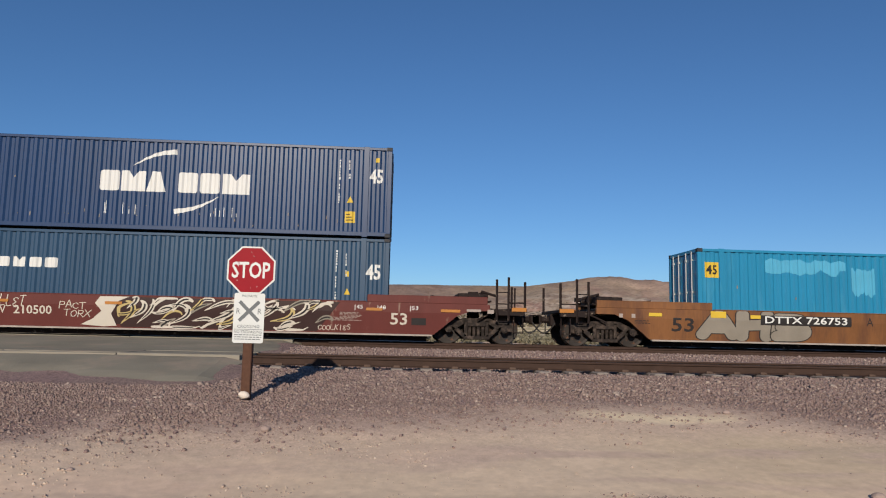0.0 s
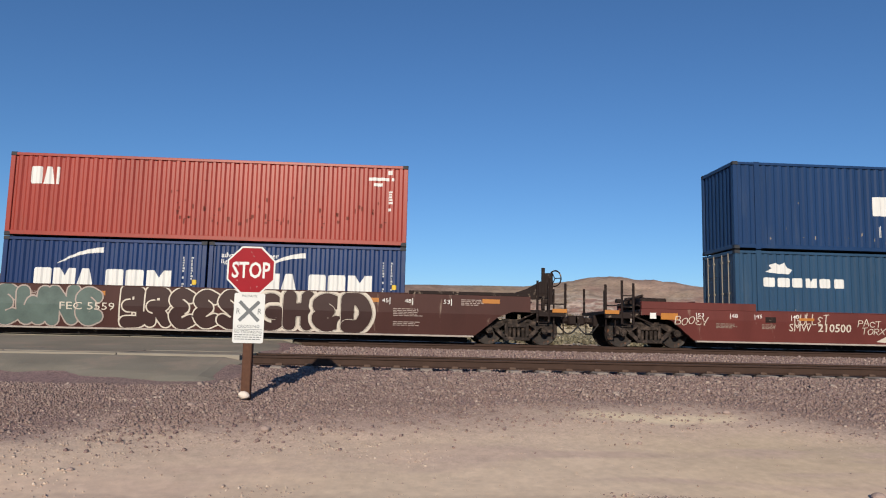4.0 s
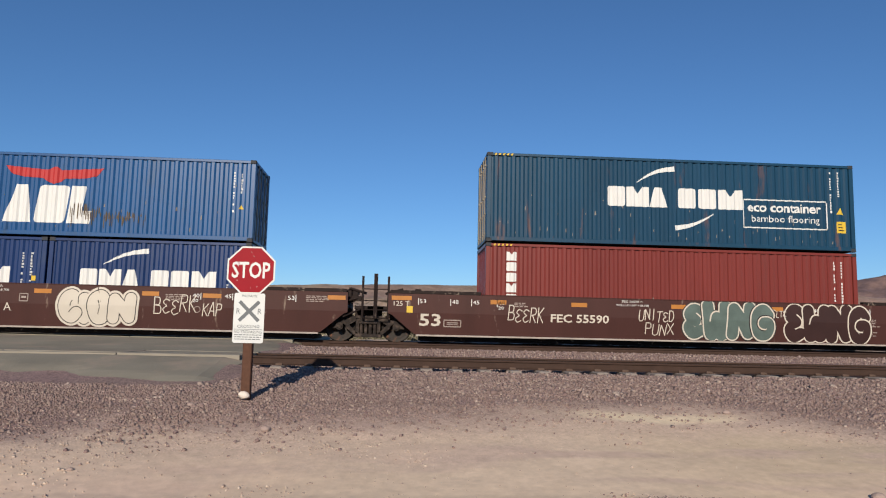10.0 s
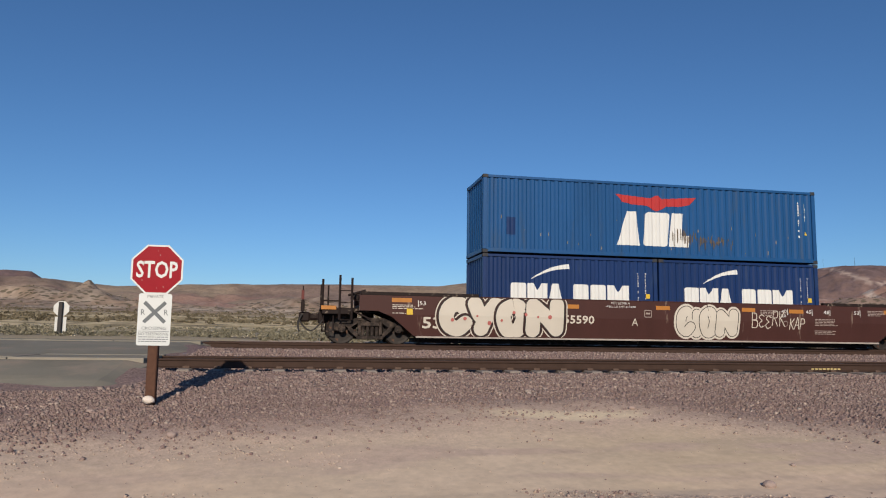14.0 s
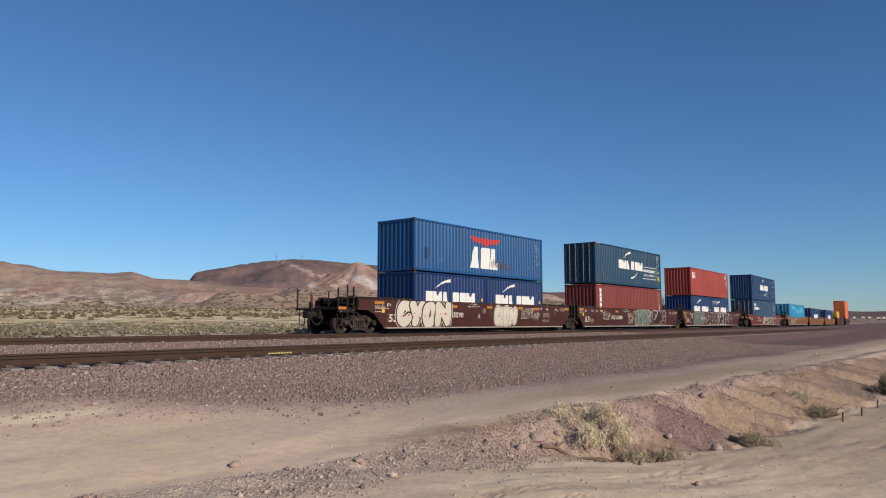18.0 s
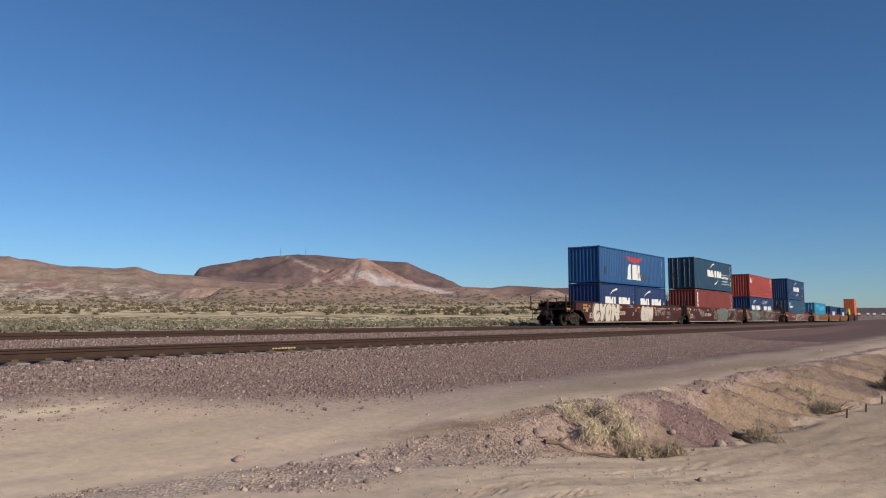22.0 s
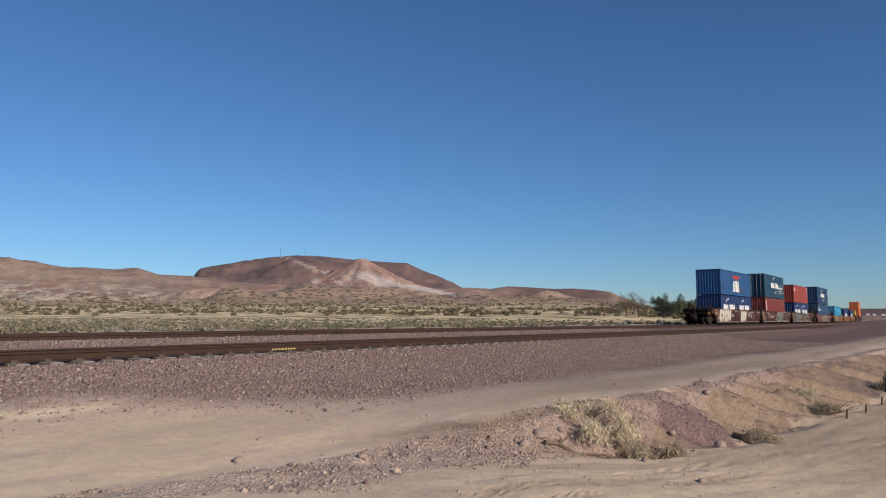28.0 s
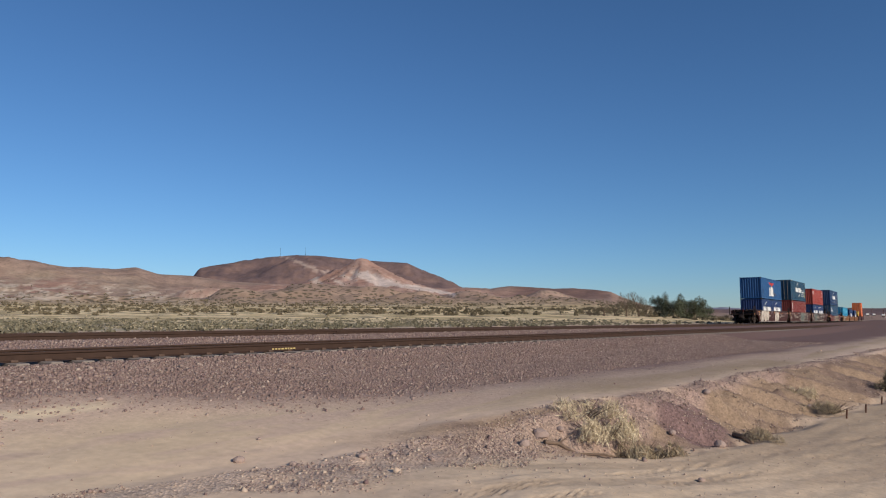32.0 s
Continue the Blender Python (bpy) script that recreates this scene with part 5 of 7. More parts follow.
for c in (eco, tri):
    bm = bmesh.new()
    for k in range(5):
        x = -5.86 + 0.13 * k
        flat(bm, [(x, H96 - 0.095), (x + 0.06, H96 - 0.095), (x + 0.09, H96 - 0.03), (x + 0.03, H96 - 0.03)], -1.2225)
    part("corner_stripes", bm, M_YELLOW, c, "worn yellow height stripes")
SCUFF = material("bare scuffed metal and rust", (0.20, 0.17, 0.15), 0.7, 0, 0.5, 9, 60, 0.05)
for c, n, seed in ((eco, 46, 31), (cma, 30, 32), (cro, 24, 33), (top_a, 26, 34), (tri, 20, 35), (tur, 30, 36), (low_l, 12, 37), (low_r, 12, 38), (cml, 12, 39), (cmr, 12, 40)):
    rng = random.Random(seed)
    half, bm = (2.8 if c in (low_l, low_r, cml, cmr) else 5.7), bmesh.new()
    for k in range(n):
        x = -half + 2 * half * (k + rng.uniform(0.1, 0.8)) / n
        z, w, h = 0.22 + abs(rng.gauss(0, 0.55)), rng.uniform(0.012, 0.05), rng.uniform(0.02, 0.16)
        if z + h < 2.35:
            flat(bm, [(x, z), (x + w, z + 0.2 * h), (x + 0.8 * w, z + h), (x + 0.1 * w, z + 0.8 * h)], 0)
    wall_art(c, "scrapes", bm, SCUFF, "small scuffs and rust spots", 0.0045)

# brick red container below it: a mark down its wall
for k in range(5):
    z = 2.62 - 0.335 * k
    plain_mark(tri, [(-5.43, -5.11)], z - 0.28, z, M_WHITE, "white block of a company mark", "vppvp"[k])
code_bars(tri, 5.3, 0.9, 2.6, seed=15)
code_bars(tri, 5.55, 1.2, 2.6, seed=16)
warning(tri, 5.55, 0.98, 0.2)

# orange red container
plain_mark(cai, [(-5.46, -5.14), (-5.10, -4.76), (-4.70, -4.62)], 1.62, 2.16, M_WHITE, "white block of a company mark", "pwp")
code_bars(cai, 5.5, 1.15, 1.75, seed=18, w=0.14)
bm = bmesh.new()
for a, b, d, e in ((4.86, 5.5, 2.08, 2.18), (5.58, 5.66, 2.08, 2.18), (5.02, 5.3, 1.90, 2.0), (5.46, 5.6, 2.28, 2.42)):
    rect(bm, a, b, d, e)
wall_art(cai, "code_line", bm, M_WHITE, "short line of small white markings")
bm = bmesh.new()
rng = random.Random(9)
for k in range(60):
    x, z = rng.uniform(-1.4, 5.4), 0.5 + abs(rng.gauss(0, 0.5))
    w, h = rng.uniform(0.02, 0.09), rng.uniform(0.02, 0.16)
    rect(bm, x, x + w, z, min(z + h, 2.3))
wall_art(cai, "scrapes", bm, material("dark red scrape", (0.14, 0.035, 0.025), 0.7, 0, 0.3, 5, 40, 0.05), "dark scrapes and scuffs")

# forty-five-foot pair
six_blocks(cma, -2.12, 4.55, 1.22, 1.86)
swoosh(cma, -1.15, 2.02, 0.15, 2.5, 0.12, 0.15, M_WHITE)
swoosh(cma, 0.16, 0.62, 1.5, 1.12, -0.10, 0.15, M_WHITE, True)
code_bars(cma, 5.2, 1.1, 2.45, seed=21)
code_bars(cma, 5.5, 1.85, 2.45, seed=22)
warning(cma, 5.46, 1.08, 0.22)
yellow_tag(cma, 5.42, 5.74, 0.44, 0.80)
wall_text(cma, "45", 6.16, 1.72, 0.46, 0.42, bold=0.03)
bm = bmesh.new()
rect(bm, 6.34, 6.46, 2.4, 2.54)
wall_art(cma, "yellow_mark", bm, M_YELLOW)
bm = bmesh.new()
rng = random.Random(12)
for k in range(11):
    x = rng.choice((-1.5, 1.6)) + rng.uniform(-0.5, 0.7)
    rect(bm, x, x + 0.02, 0.5, 0.5 + rng.uniform(0.1, 0.4))
wall_art(cma, "scrape_marks", bm, M_WHITE, "pale scrape marks")
plain_mark(cro, [(-5.9 + 0.47 * k, -5.9 + 0.47 * k + (0.36 if k != 1 else 0.40)) for k in range(6)], 1.72, 2.02, M_WHITE, "white block of a company mark", "pppvpp")
bm = bmesh.new()
flat(bm, [(-5.85, 2.2), (-5.5, 2.16), (-5.05, 2.14), (-4.95, 2.28), (-5.1, 2.36), (-5.2, 2.52), (-5.35, 2.44), (-5.5, 2.5), (-5.72, 2.42), (-5.62, 2.32)], 0)
wall_art(cro, "logo_shape", bm, M_WHITE, "small plain white logo shape")
code_bars(cro, 5.2, 0.9, 2.5, seed=25)
code_bars(cro, 5.5, 1.7, 2.4, seed=26)
warning(cro, 5.48, 1.12, 0.2)
bm = bmesh.new()
rect(bm, 5.5, 5.62, 1.68, 1.84)
wall_art(cro, "yellow_mark", bm, M_YELLOW)
wall_text(cro, "45", 6.14, 1.60, 0.48, 0.46, bold=0.03)

# turquoise container: pale paint patches and a yellow number plate
bm = bmesh.new()
for x0, x1, z0, z1, sd in ((-4.6, -1.9, 2.2, 2.6, 1), (-1.7, -0.9, 1.55, 2.35, 2), (-0.5, 1.9, 1.6, 2.2, 3), (2.6, 5.0, 1.7, 2.5, 4)):
    rng = random.Random(sd)
    n = 16
    pts = [(x0 + (x1 - x0) * k / n, z1 + rng.uniform(-0.08, 0.05)) for k in range(n + 1)] + [(x1 - (x1 - x0) * k / n, z0 + rng.uniform(-0.12, 0.1)) for k in range(n + 1)]
    flat(bm, pts, 0)
wall_art(tur, "paint_patch", bm, material("pale turquoise touch-up paint", (0.085, 0.32, 0.49), 0.5, 0, 0.1, 2, 30, 0.03), "pale turquoise touch-up patches")
bm = bmesh.new()
rect(bm, -6.62, -6.15, 1.95, 2.45)
wall_art(tur, "number_label", bm, M_YELLOW, "yellow label")
wall_text(tur, "45", -6.57, 2.05, 0.31, 0.37, M_BLACKP, 0.02, 0.012)

for c in (far1, far2):
    six_blocks(c, -1.8, 4.3, 0.9, 1.6)


# ---- lettering and graffiti on the cars ----
def capacity_marks(car, unit):
    """Amber reflectors, stencils and number marks that these cars share."""
    for x0, w, z in ((-9.02, 0.62, 1.30), (-5.95, 0.5, 1.24), (-3.4, 0.5, 1.22), (-0.2, 0.5, 1.24), (2.95, 0.5, 1.24), (4.75, 0.55, 1.22), (8.5, 0.55, 1.26)):
        patch(car, "reflector", x0, x0 + w, z, z + 0.13, M_REFLECT, "amber reflector strip")
    patch(car, "yellow_sticker", -8.55, -8.36, 0.92, 1.12, M_YELLOW, "square yellow inspection sticker")
    rows_of_bars(car, 5.75, 1.02, 1.0, 5, seed=3)
    rows_of_bars(car, 5.75, 0.62, 0.95, 3, seed=5)
    for x, txt in ((-8.15, "53"), (-7.15, "48"), (-6.5, "45"), (5.4, "45"), (6.1, "48"), (7.3, "53"), (-5.7, "40"), (4.45, "40")):
        letters_on(car, txt, x, 1.22, 0.12, 0.2)
        tick = x - 0.05 if x < -4 else x + 0.23
        patch(car, "tick_mark", tick, tick + 0.022, 1.16, 1.37, M_WHITE)
    letters_on(car, "FEC 55590 " + unit, -1.78, 1.39, 0.075, 0.66)
    letters_on(car, "WELL LD LMT 118,700", -1.98, 1.27, 0.075, 1.05)
    rows_of_bars(car, -5.2, 1.28, 0.45, 3, seed=51)
    rows_of_bars(car, 3.65, 1.28, 0.6, 4, seed=52)
    rows_of_bars(car, 7.85, 1.34, 0.75, 4, seed=53)
    if unit != "A":
        letters_on(car, "125 T", -8.95, 1.12, 0.15, 0.48, M_CREAM)
    ring, bm = [(4.6 + 0.09 * math.cos(0.5 * k), 0.86 + 0.09 * math.sin(0.5 * k)) for k in range(14)], bmesh.new()
    stroke(bm, ring, [0.018] * 14, 0)
    sill_art("round_stencil", bm, M_PALE, car, 0.005)
    letters_on(car, "20", -5.7, 1.08, 0.10, 0.17)
    letters_on(car, "20", 4.45, 1.08, 0.10, 0.17)


GLYPHS = {
    "A": [[(0.0, 0.0), (0.42, 1.0), (0.58, 1.0), (1.0, 0.0)], [(0.2, 0.38), (0.8, 0.38)]],
    "B": [[(0.08, 0.0), (0.08, 1.0)], [(0.08, 1.0), (0.75, 0.95), (0.75, 0.58), (0.2, 0.52)], [(0.2, 0.52), (0.9, 0.45), (0.9, 0.06), (0.08, 0.0)]],
    "C": [[(0.95, 0.78), (0.6, 1.0), (0.18, 0.85), (0.03, 0.5), (0.18, 0.15), (0.6, 0.0), (0.95, 0.22)]],
    "D": [[(0.1, 0.02), (0.1, 0.98)], [(0.1, 0.98), (0.65, 0.95), (0.95, 0.5), (0.65, 0.05), (0.1, 0.02)]],
    "E": [[(0.92, 0.88), (0.45, 1.0), (0.1, 0.78), (0.55, 0.54)], [(0.55, 0.50), (0.08, 0.28), (0.42, 0.0), (0.95, 0.12)]],
    "G": [[(0.92, 0.8), (0.55, 1.0), (0.12, 0.82), (0.03, 0.45), (0.25, 0.05), (0.7, 0.0), (0.95, 0.2), (0.9, 0.45), (0.6, 0.47)]],
    "H": [[(0.08, 0.0), (0.1, 1.0)], [(0.1, 0.5), (0.9, 0.55)], [(0.9, 0.0), (0.92, 1.0)]],
    "I": [[(0.5, 0.0), (0.5, 1.0)]],
    "K": [[(0.1, 0.0), (0.1, 1.0)], [(0.9, 1.0), (0.15, 0.5)], [(0.3, 0.5), (0.95, 0.0)]],
    "L": [[(0.1, 1.0), (0.12, 0.05), (0.9, 0.02)]],
    "N": [[(0.05, 0.0), (0.1, 0.95)], [(0.1, 0.95), (0.55, 0.5), (0.9, 0.05)], [(0.9, 0.05), (0.95, 1.0)]],
    "O": [[(0.5, 1.0), (0.1, 0.82), (0.03, 0.45), (0.3, 0.02), (0.75, 0.05), (0.97, 0.5), (0.8, 0.92), (0.5, 1.0)]],
    "P": [[(0.1, 0.0), (0.1, 1.0)], [(0.1, 1.0), (0.8, 0.95), (0.85, 0.55), (0.15, 0.5)]],
    "R": [[(0.08, 0.0), (0.1, 1.0)], [(0.1, 1.0), (0.8, 0.95), (0.82, 0.58), (0.2, 0.5)], [(0.35, 0.5), (0.95, 0.0)]],
    "S": [[(0.92, 0.85), (0.45, 1.0), (0.1, 0.76), (0.5, 0.52), (0.9, 0.27), (0.55, 0.0), (0.06, 0.13)]],
    "T": [[(0.0, 0.95), (1.0, 1.0)], [(0.5, 0.97), (0.45, 0.0)]],
    "U": [[(0.05, 1.0), (0.08, 0.2), (0.5, 0.0), (0.9, 0.2), (0.95, 1.0)]],
    "W": [[(0.03, 1.0), (0.12, 0.15), (0.3, 0.05), (0.5, 0.6)], [(0.5, 0.6), (0.68, 0.05), (0.88, 0.15), (0.97, 1.0)]],
    "X": [[(0.0, 1.0), (1.0, 0.0)], [(1.0, 1.0), (0.0, 0.0)]],
    "Y": [[(0.0, 1.0), (0.25, 0.55), (0.5, 0.45)], [(1.0, 1.0), (0.6, 0.5), (0.35, 0.0)]],
}


def curve_through(pts, n=7):
    """A smooth line through the points."""
    if len(pts) == 2:
        return [(pts[0][0] + (pts[1][0] - pts[0][0]) * i / 6, pts[0][1] + (pts[1][1] - pts[0][1]) * i / 6) for i in range(7)]
    ext = [(2 * pts[0][0] - pts[1][0], 2 * pts[0][1] - pts[1][1])] + list(pts) + [(2 * pts[-1][0] - pts[-2][0], 2 * pts[-1][1] - pts[-2][1])]
    if pts[0] == pts[-1]:
        ext[0], ext[-1] = pts[-2], pts[1]
    out = []
    for p0, p1, p2, p3 in zip(ext, ext[1:], ext[2:], ext[3:]):
        for i in range(n):
            u = i / n
            out.append(tuple(0.5 * (2 * b + (c - a) * u + (2 * a - 5 * b + 4 * c - d) * u * u + (3 * b - a - 3 * c + d) * u ** 3) for a, b, c, d in zip(p0, p1, p2, p3)))
    return out + [pts[-1]]


def round_stroke(bm, pts, width):
    """A brush stroke of one width with round ends."""
    r = width / 2
    (ax, az), (bx, bz) = pts[0], pts[1]
    (cx, cz), (dx, dz) = pts[-2], pts[-1]
    k0, k1 = math.hypot(bx - ax, bz - az) or 1, math.hypot(dx - cx, dz - cz) or 1
    steps = [] if pts[0] == pts[-1] else [(0.98, 0.2), (0.86, 0.51), (0.6, 0.8), (0.3, 0.954)]
    head = [((ax - (bx - ax) / k0 * r * s, az - (bz - az) / k0 * r * s), width * v) for s, v in steps]
    tail = [((dx + (dx - cx) / k1 * r * s, dz + (dz - cz) / k1 * r * s), width * v) for s, v in steps[::-1]]
    rows = head + [(p, width) for p in pts] + tail
    stroke(bm, [p for p, w in rows], [w for p, w in rows], 0)
    for i, v in enumerate(bm.verts):
        v.co.y = -0.00008 * (i // 2)


def sprayed(car, text, x, z, w, h, fat, layers, label="", name="graffiti_letter", lift=0.006, wild=0.06, seed=1, overlap=0.88):
    """Hand sprayed letters drawn with a fat brush: each layer is (extra width, paint), the widest first; every letter is a part."""
    rng = random.Random(seed)
    widths = [0.45 if ch == "I" else (1.25 if ch in "WN" else 1.0) for ch in text]
    unit, at = w / sum(widths), x
    for ch, k in zip(text, widths):
        pad = fat * 0.5
        x0, x1 = at + pad * 0.8, at + unit * k - pad * 0.8 + unit * k * (1 - overlap)
        z0, z1 = z + pad + rng.uniform(-wild, wild) * h * 0.5, z + h - pad + rng.uniform(-wild, wild) * h
        lean = rng.uniform(-wild, wild) * 0.8
        lines = [curve_through([(x0 + (x1 - x0) * (u + lean * (v - 0.5)), z0 + (z1 - z0) * v) for u, v in s]) for s in GLYPHS[ch]]
        for n, (extra, mat) in enumerate(layers):
            parts = []
            for s in lines:
                bm = bmesh.new()
                round_stroke(bm, s, fat + extra)
                for v in bm.verts:
                    v.co.z = min(max(v.co.z, 0.27), TALL_TOP - 0.004)
                ob = sill_art(name if n == len(layers) - 1 else "graffiti_outline", bm, mat, car, lift, label if n == len(layers) - 1 else "")
                lift += 0.0006
        at += unit * k
    return lift


def tag(car, text, x, z, w, h, mat, seed, thick=0.028):
    """A quick tag of thin sprayed lines."""
    rng = random.Random(seed)
    bm, step, level = bmesh.new(), w / len(text), 0
    for k, ch in enumerate(text):
        dz, lean = rng.uniform(-0.12, 0.12) * h, rng.uniform(0.0, 0.25)
        for s in GLYPHS[ch]:
            pts = curve_through([(x + step * (k + 0.05 + 0.85 * u + lean * (v - 0.5)), z + dz + h * v * (0.85 if ch in "CEO" else 1.0)) for u, v in s])
            bm = bmesh.new()
            round_stroke(bm, pts, thick)
            level += 1
            sill_art("graffiti_tag", bm, mat, car, 0.0075 + 0.0003 * level)


for car, unit in ((car_a, "A"), (car_b, "B"), (car_c, "C")):
    capacity_marks(car, unit)
letters_on(car_a, "53", -8.05, 0.50, 0.36, 0.60, M_CREAM, bold=0.02)
letters_on(car_a, "55590", -3.42, 0.73, 0.27, 1.05, M_CREAM, bold=0.02)
letters_on(car_a, "A", -1.06, 0.70, 0.24, 0.22, M_CREAM)
letters_on(car_c, "53", -8.15, 0.52, 0.38, 0.66, M_CREAM, bold=0.02)
letters_on(car_c, "FEC 55590", -4.05, 0.72, 0.26, 1.85, M_CREAM, bold=0.02)
letters_on(car_b, "53", -8.2, 0.52, 0.38, 0.66, M_CREAM, bold=0.02)
letters_on(car_b, "FEC 5559", -4.2, 0.78, 0.22, 1.6, M_CREAM, lift=0.021)
rows_of_bars(car_a, -9.0, 1.20, 0.95, 3, mat=M_CREAM, seed=31)
rows_of_bars(car_a, -9.0, 0.95, 0.6, 1, mat=M_CREAM, seed=32)
letters_on(car_a, "C", -3.72, 0.73, 0.27, 0.2, M_CREAM, bold=0.02)
for car in (car_b, car_c):
    bm = bmesh.new()
    for a, b, d, e in ((-7.4, -6.85, 0.70, 0.73), (-7.4, -6.85, 0.50, 0.53), (-7.4, -7.37, 0.5, 0.73), (-6.88, -6.85, 0.5, 0.73), (-7.3, -6.95, 0.62, 0.65), (-7.3, -6.95, 0.57, 0.59)):
        rect(bm, a, b, d, e)
    sill_art("data_panel", bm, M_PALE, car, 0.005, "small framed data panel")

sprayed(car_a, "CYON", -7.5, 0.27, 3.95, 1.22, 0.46, ((0.26, M_CREAM), (0.19, M_BROWNP), (0.08, M_BLACKP), (0.02, M_CREAM)), "large cream graffiti letter with a black outline", seed=5)
bm = bmesh.new()
rng = random.Random(3)
for k in range(9):
    cx, cz, r = -7.1 + 0.4 * k, 0.9 + rng.uniform(-0.2, 0.15), rng.uniform(0.035, 0.075)
    flat(bm, [(cx + r * math.cos(a), cz + r * math.sin(a)) for a in np.linspace(0, 5.5, 8)], 0)
sill_art("graffiti_dots", bm, material("faint red spray paint", (0.36, 0.11, 0.10), 0.6, 0, 0.2, 5, 40, 0.03), car_a, 0.032, "red spots on the graffiti")
sprayed(car_a, "CION", 0.55, 0.36, 2.15, 0.98, 0.33, ((0.18, M_CREAM), (0.05, M_BLACKP), (0.0, M_CREAM)), "smaller cream graffiti letter with a black outline", seed=6)
bm = bmesh.new()
for a, b, d, e in ((-0.62, -0.36, 1.20, 1.225), (-0.62, -0.36, 0.98, 1.005), (-0.62, -0.598, 0.98, 1.225), (-0.382, -0.36, 0.98, 1.225), (-0.56, -0.42, 1.08, 1.14)):
    rect(bm, a, b, d, e)
sill_art("data_panel", bm, M_PALE, car_a, 0.005, "small framed data panel")
tag(car_a, "BEERK", 3.3, 0.74, 1.3, 0.50, M_CREAM, 4)
tag(car_a, "KAP", 4.75, 0.66, 0.6, 0.36, M_CREAM, 5)

OUTLINED = ((0.15, M_BLACKP), (0.085, M_CREAM), (0.0, M_TEALP))
DARKFILL = ((0.085, M_CREAM), (0.0, M_BROWNP))
sprayed(car_c, "EWNG", 0.2, 0.28, 2.85, 1.2, 0.36, OUTLINED, "grey green bubble graffiti letter with a white outline", seed=15)
sprayed(car_c, "EWNG", 3.5, 0.28, 2.75, 1.2, 0.36, DARKFILL, "dark bubble graffiti letter with a white outline", seed=16)
tag(car_c, "BEERK", -5.4, 0.74, 1.15, 0.46, M_CREAM, 24)
tag(car_c, "UNITED", -1.25, 0.84, 1.15, 0.34, M_CREAM, 25)
tag(car_c, "PUNX", -1.05, 0.42, 0.95, 0.34, M_CREAM, 26)
tag(car_c, "ISLTE", 3.0, 1.06, 0.55, 0.2, M_CREAM, 27, 0.02)

sprayed(car_b, "EWNE", -6.15, 0.28, 3.1, 1.2, 0.38, ((0.085, M_PALE), (0.0, M_TEALP)), "grey bubble graffiti letter with a faded outline", seed=35)
sprayed(car_b, "BREES", -2.45, 0.28, 3.6, 1.2, 0.34, DARKFILL, "dark bubble graffiti letter with a white outline", seed=36)
sprayed(car_b, "GHED", 1.5, 0.27, 3.5, 1.2, 0.40, ((0.22, M_CREAM), (0.05, M_BLACKP), (0.03, M_CREAM), (0.0, M_BROWNP)), "dark bubble graffiti letter with a thick cream edge", seed=37)
tag(car_b, "SLK", -6.95, 0.86, 0.5, 0.36, M_CREAM, 38)

# red brown car with the long mural
for x0, w in ((-4.9, 0.5), (-1.6, 0.5), (2.5, 0.5), (6.2, 0.5), (8.5, 0.6)):
    patch(car_s, "reflector", x0, x0 + w, 1.16, 1.27, M_REFLECT, "amber reflector strip", 0.03)
letters_on(car_s, "SMW", -5.2, 0.72, 0.24, 0.72, M_CREAM)
letters_on(car_s, "210500", -4.25, 0.72, 0.26, 1.1, M_CREAM, bold=0.015)
letters_on(car_s, "53", 6.95, 0.62, 0.36, 0.52, M_CREAM, bold=0.015)
patch(car_s, "data_panel", 7.6, 8.05, 0.62, 0.9, M_BLACKP, "black data panel")
rows_of_bars(car_s, 5.4, 1.05, 0.7, 4, seed=41)
for x, txt in ((4.95, "40"), (5.9, "45"), (6.6, "48"), (7.6, "53"), (-8.2, "53"), (-7.1, "48"), (-6.3, "45"), (-5.1, "40")):
    letters_on(car_s, txt, x, 1.22, 0.12, 0.2)
    patch(car_s, "tick_mark", x - 0.05, x - 0.03, 1.16, 1.38, M_WHITE)
rows_of_bars(car_s, -7.6, 0.95, 0.7, 4, mat=M_GREYP, seed=61)
rows_of_bars(car_s, -6.1, 0.95, 0.45, 4, mat=M_GREYP, seed=62)
rows_of_bars(car_s, 5.1, 0.85, 1.0, 3, seed=63)
# the pocket has no depth; its shade is a flat dark patch
patch(car_s, "steel_pocket", -6.0, -5.65, 1.05, 1.28, M_CAR_DARK, "pocket drawn as a flat dark patch in place of its shade", 0.008)
patch(car_s, "reflector", -9.4, -8.85, 1.08, 1.34, M_REFLECT, "amber reflector strip", 0.008)
patch(car_s, "white_label", -9.75, -9.55, 1.1, 1.34, M_WHITE, "white label", 0.008)
patch(car_s, "white_label", 9.3, 9.75, 1.2, 1.3, M_PALE, "white label", 0.008)
patch(car_s, "white_label", 9.95, 10.15, 1.14, 1.3, M_PALE, "white label", 0.008)
tag(car_s, "BOOEY", -8.95, 0.92, 1.1, 0.32, M_CREAM, 71, 0.026)
bm = bmesh.new()
rng = random.Random(2)
pts = [(-1.6 + 7.0 * k / 30, 1.46) for k in range(31)]
lower = [(-1.45 + 6.2 * k / 30 + 0.1 * rng.uniform(-1, 1), 0.30 + (0.1 if k < 2 else 0)) for k in range(31)][::-1]
flat(bm, pts + lower, 0)
bmesh.ops.triangulate(bm, faces=bm.faces[:])
sill_art("mural_ground", bm, M_BROWNP, car_s, 0.006, "dark ground of a long spray painted mural")
cream_art, black_art = bmesh.new(), bmesh.new()
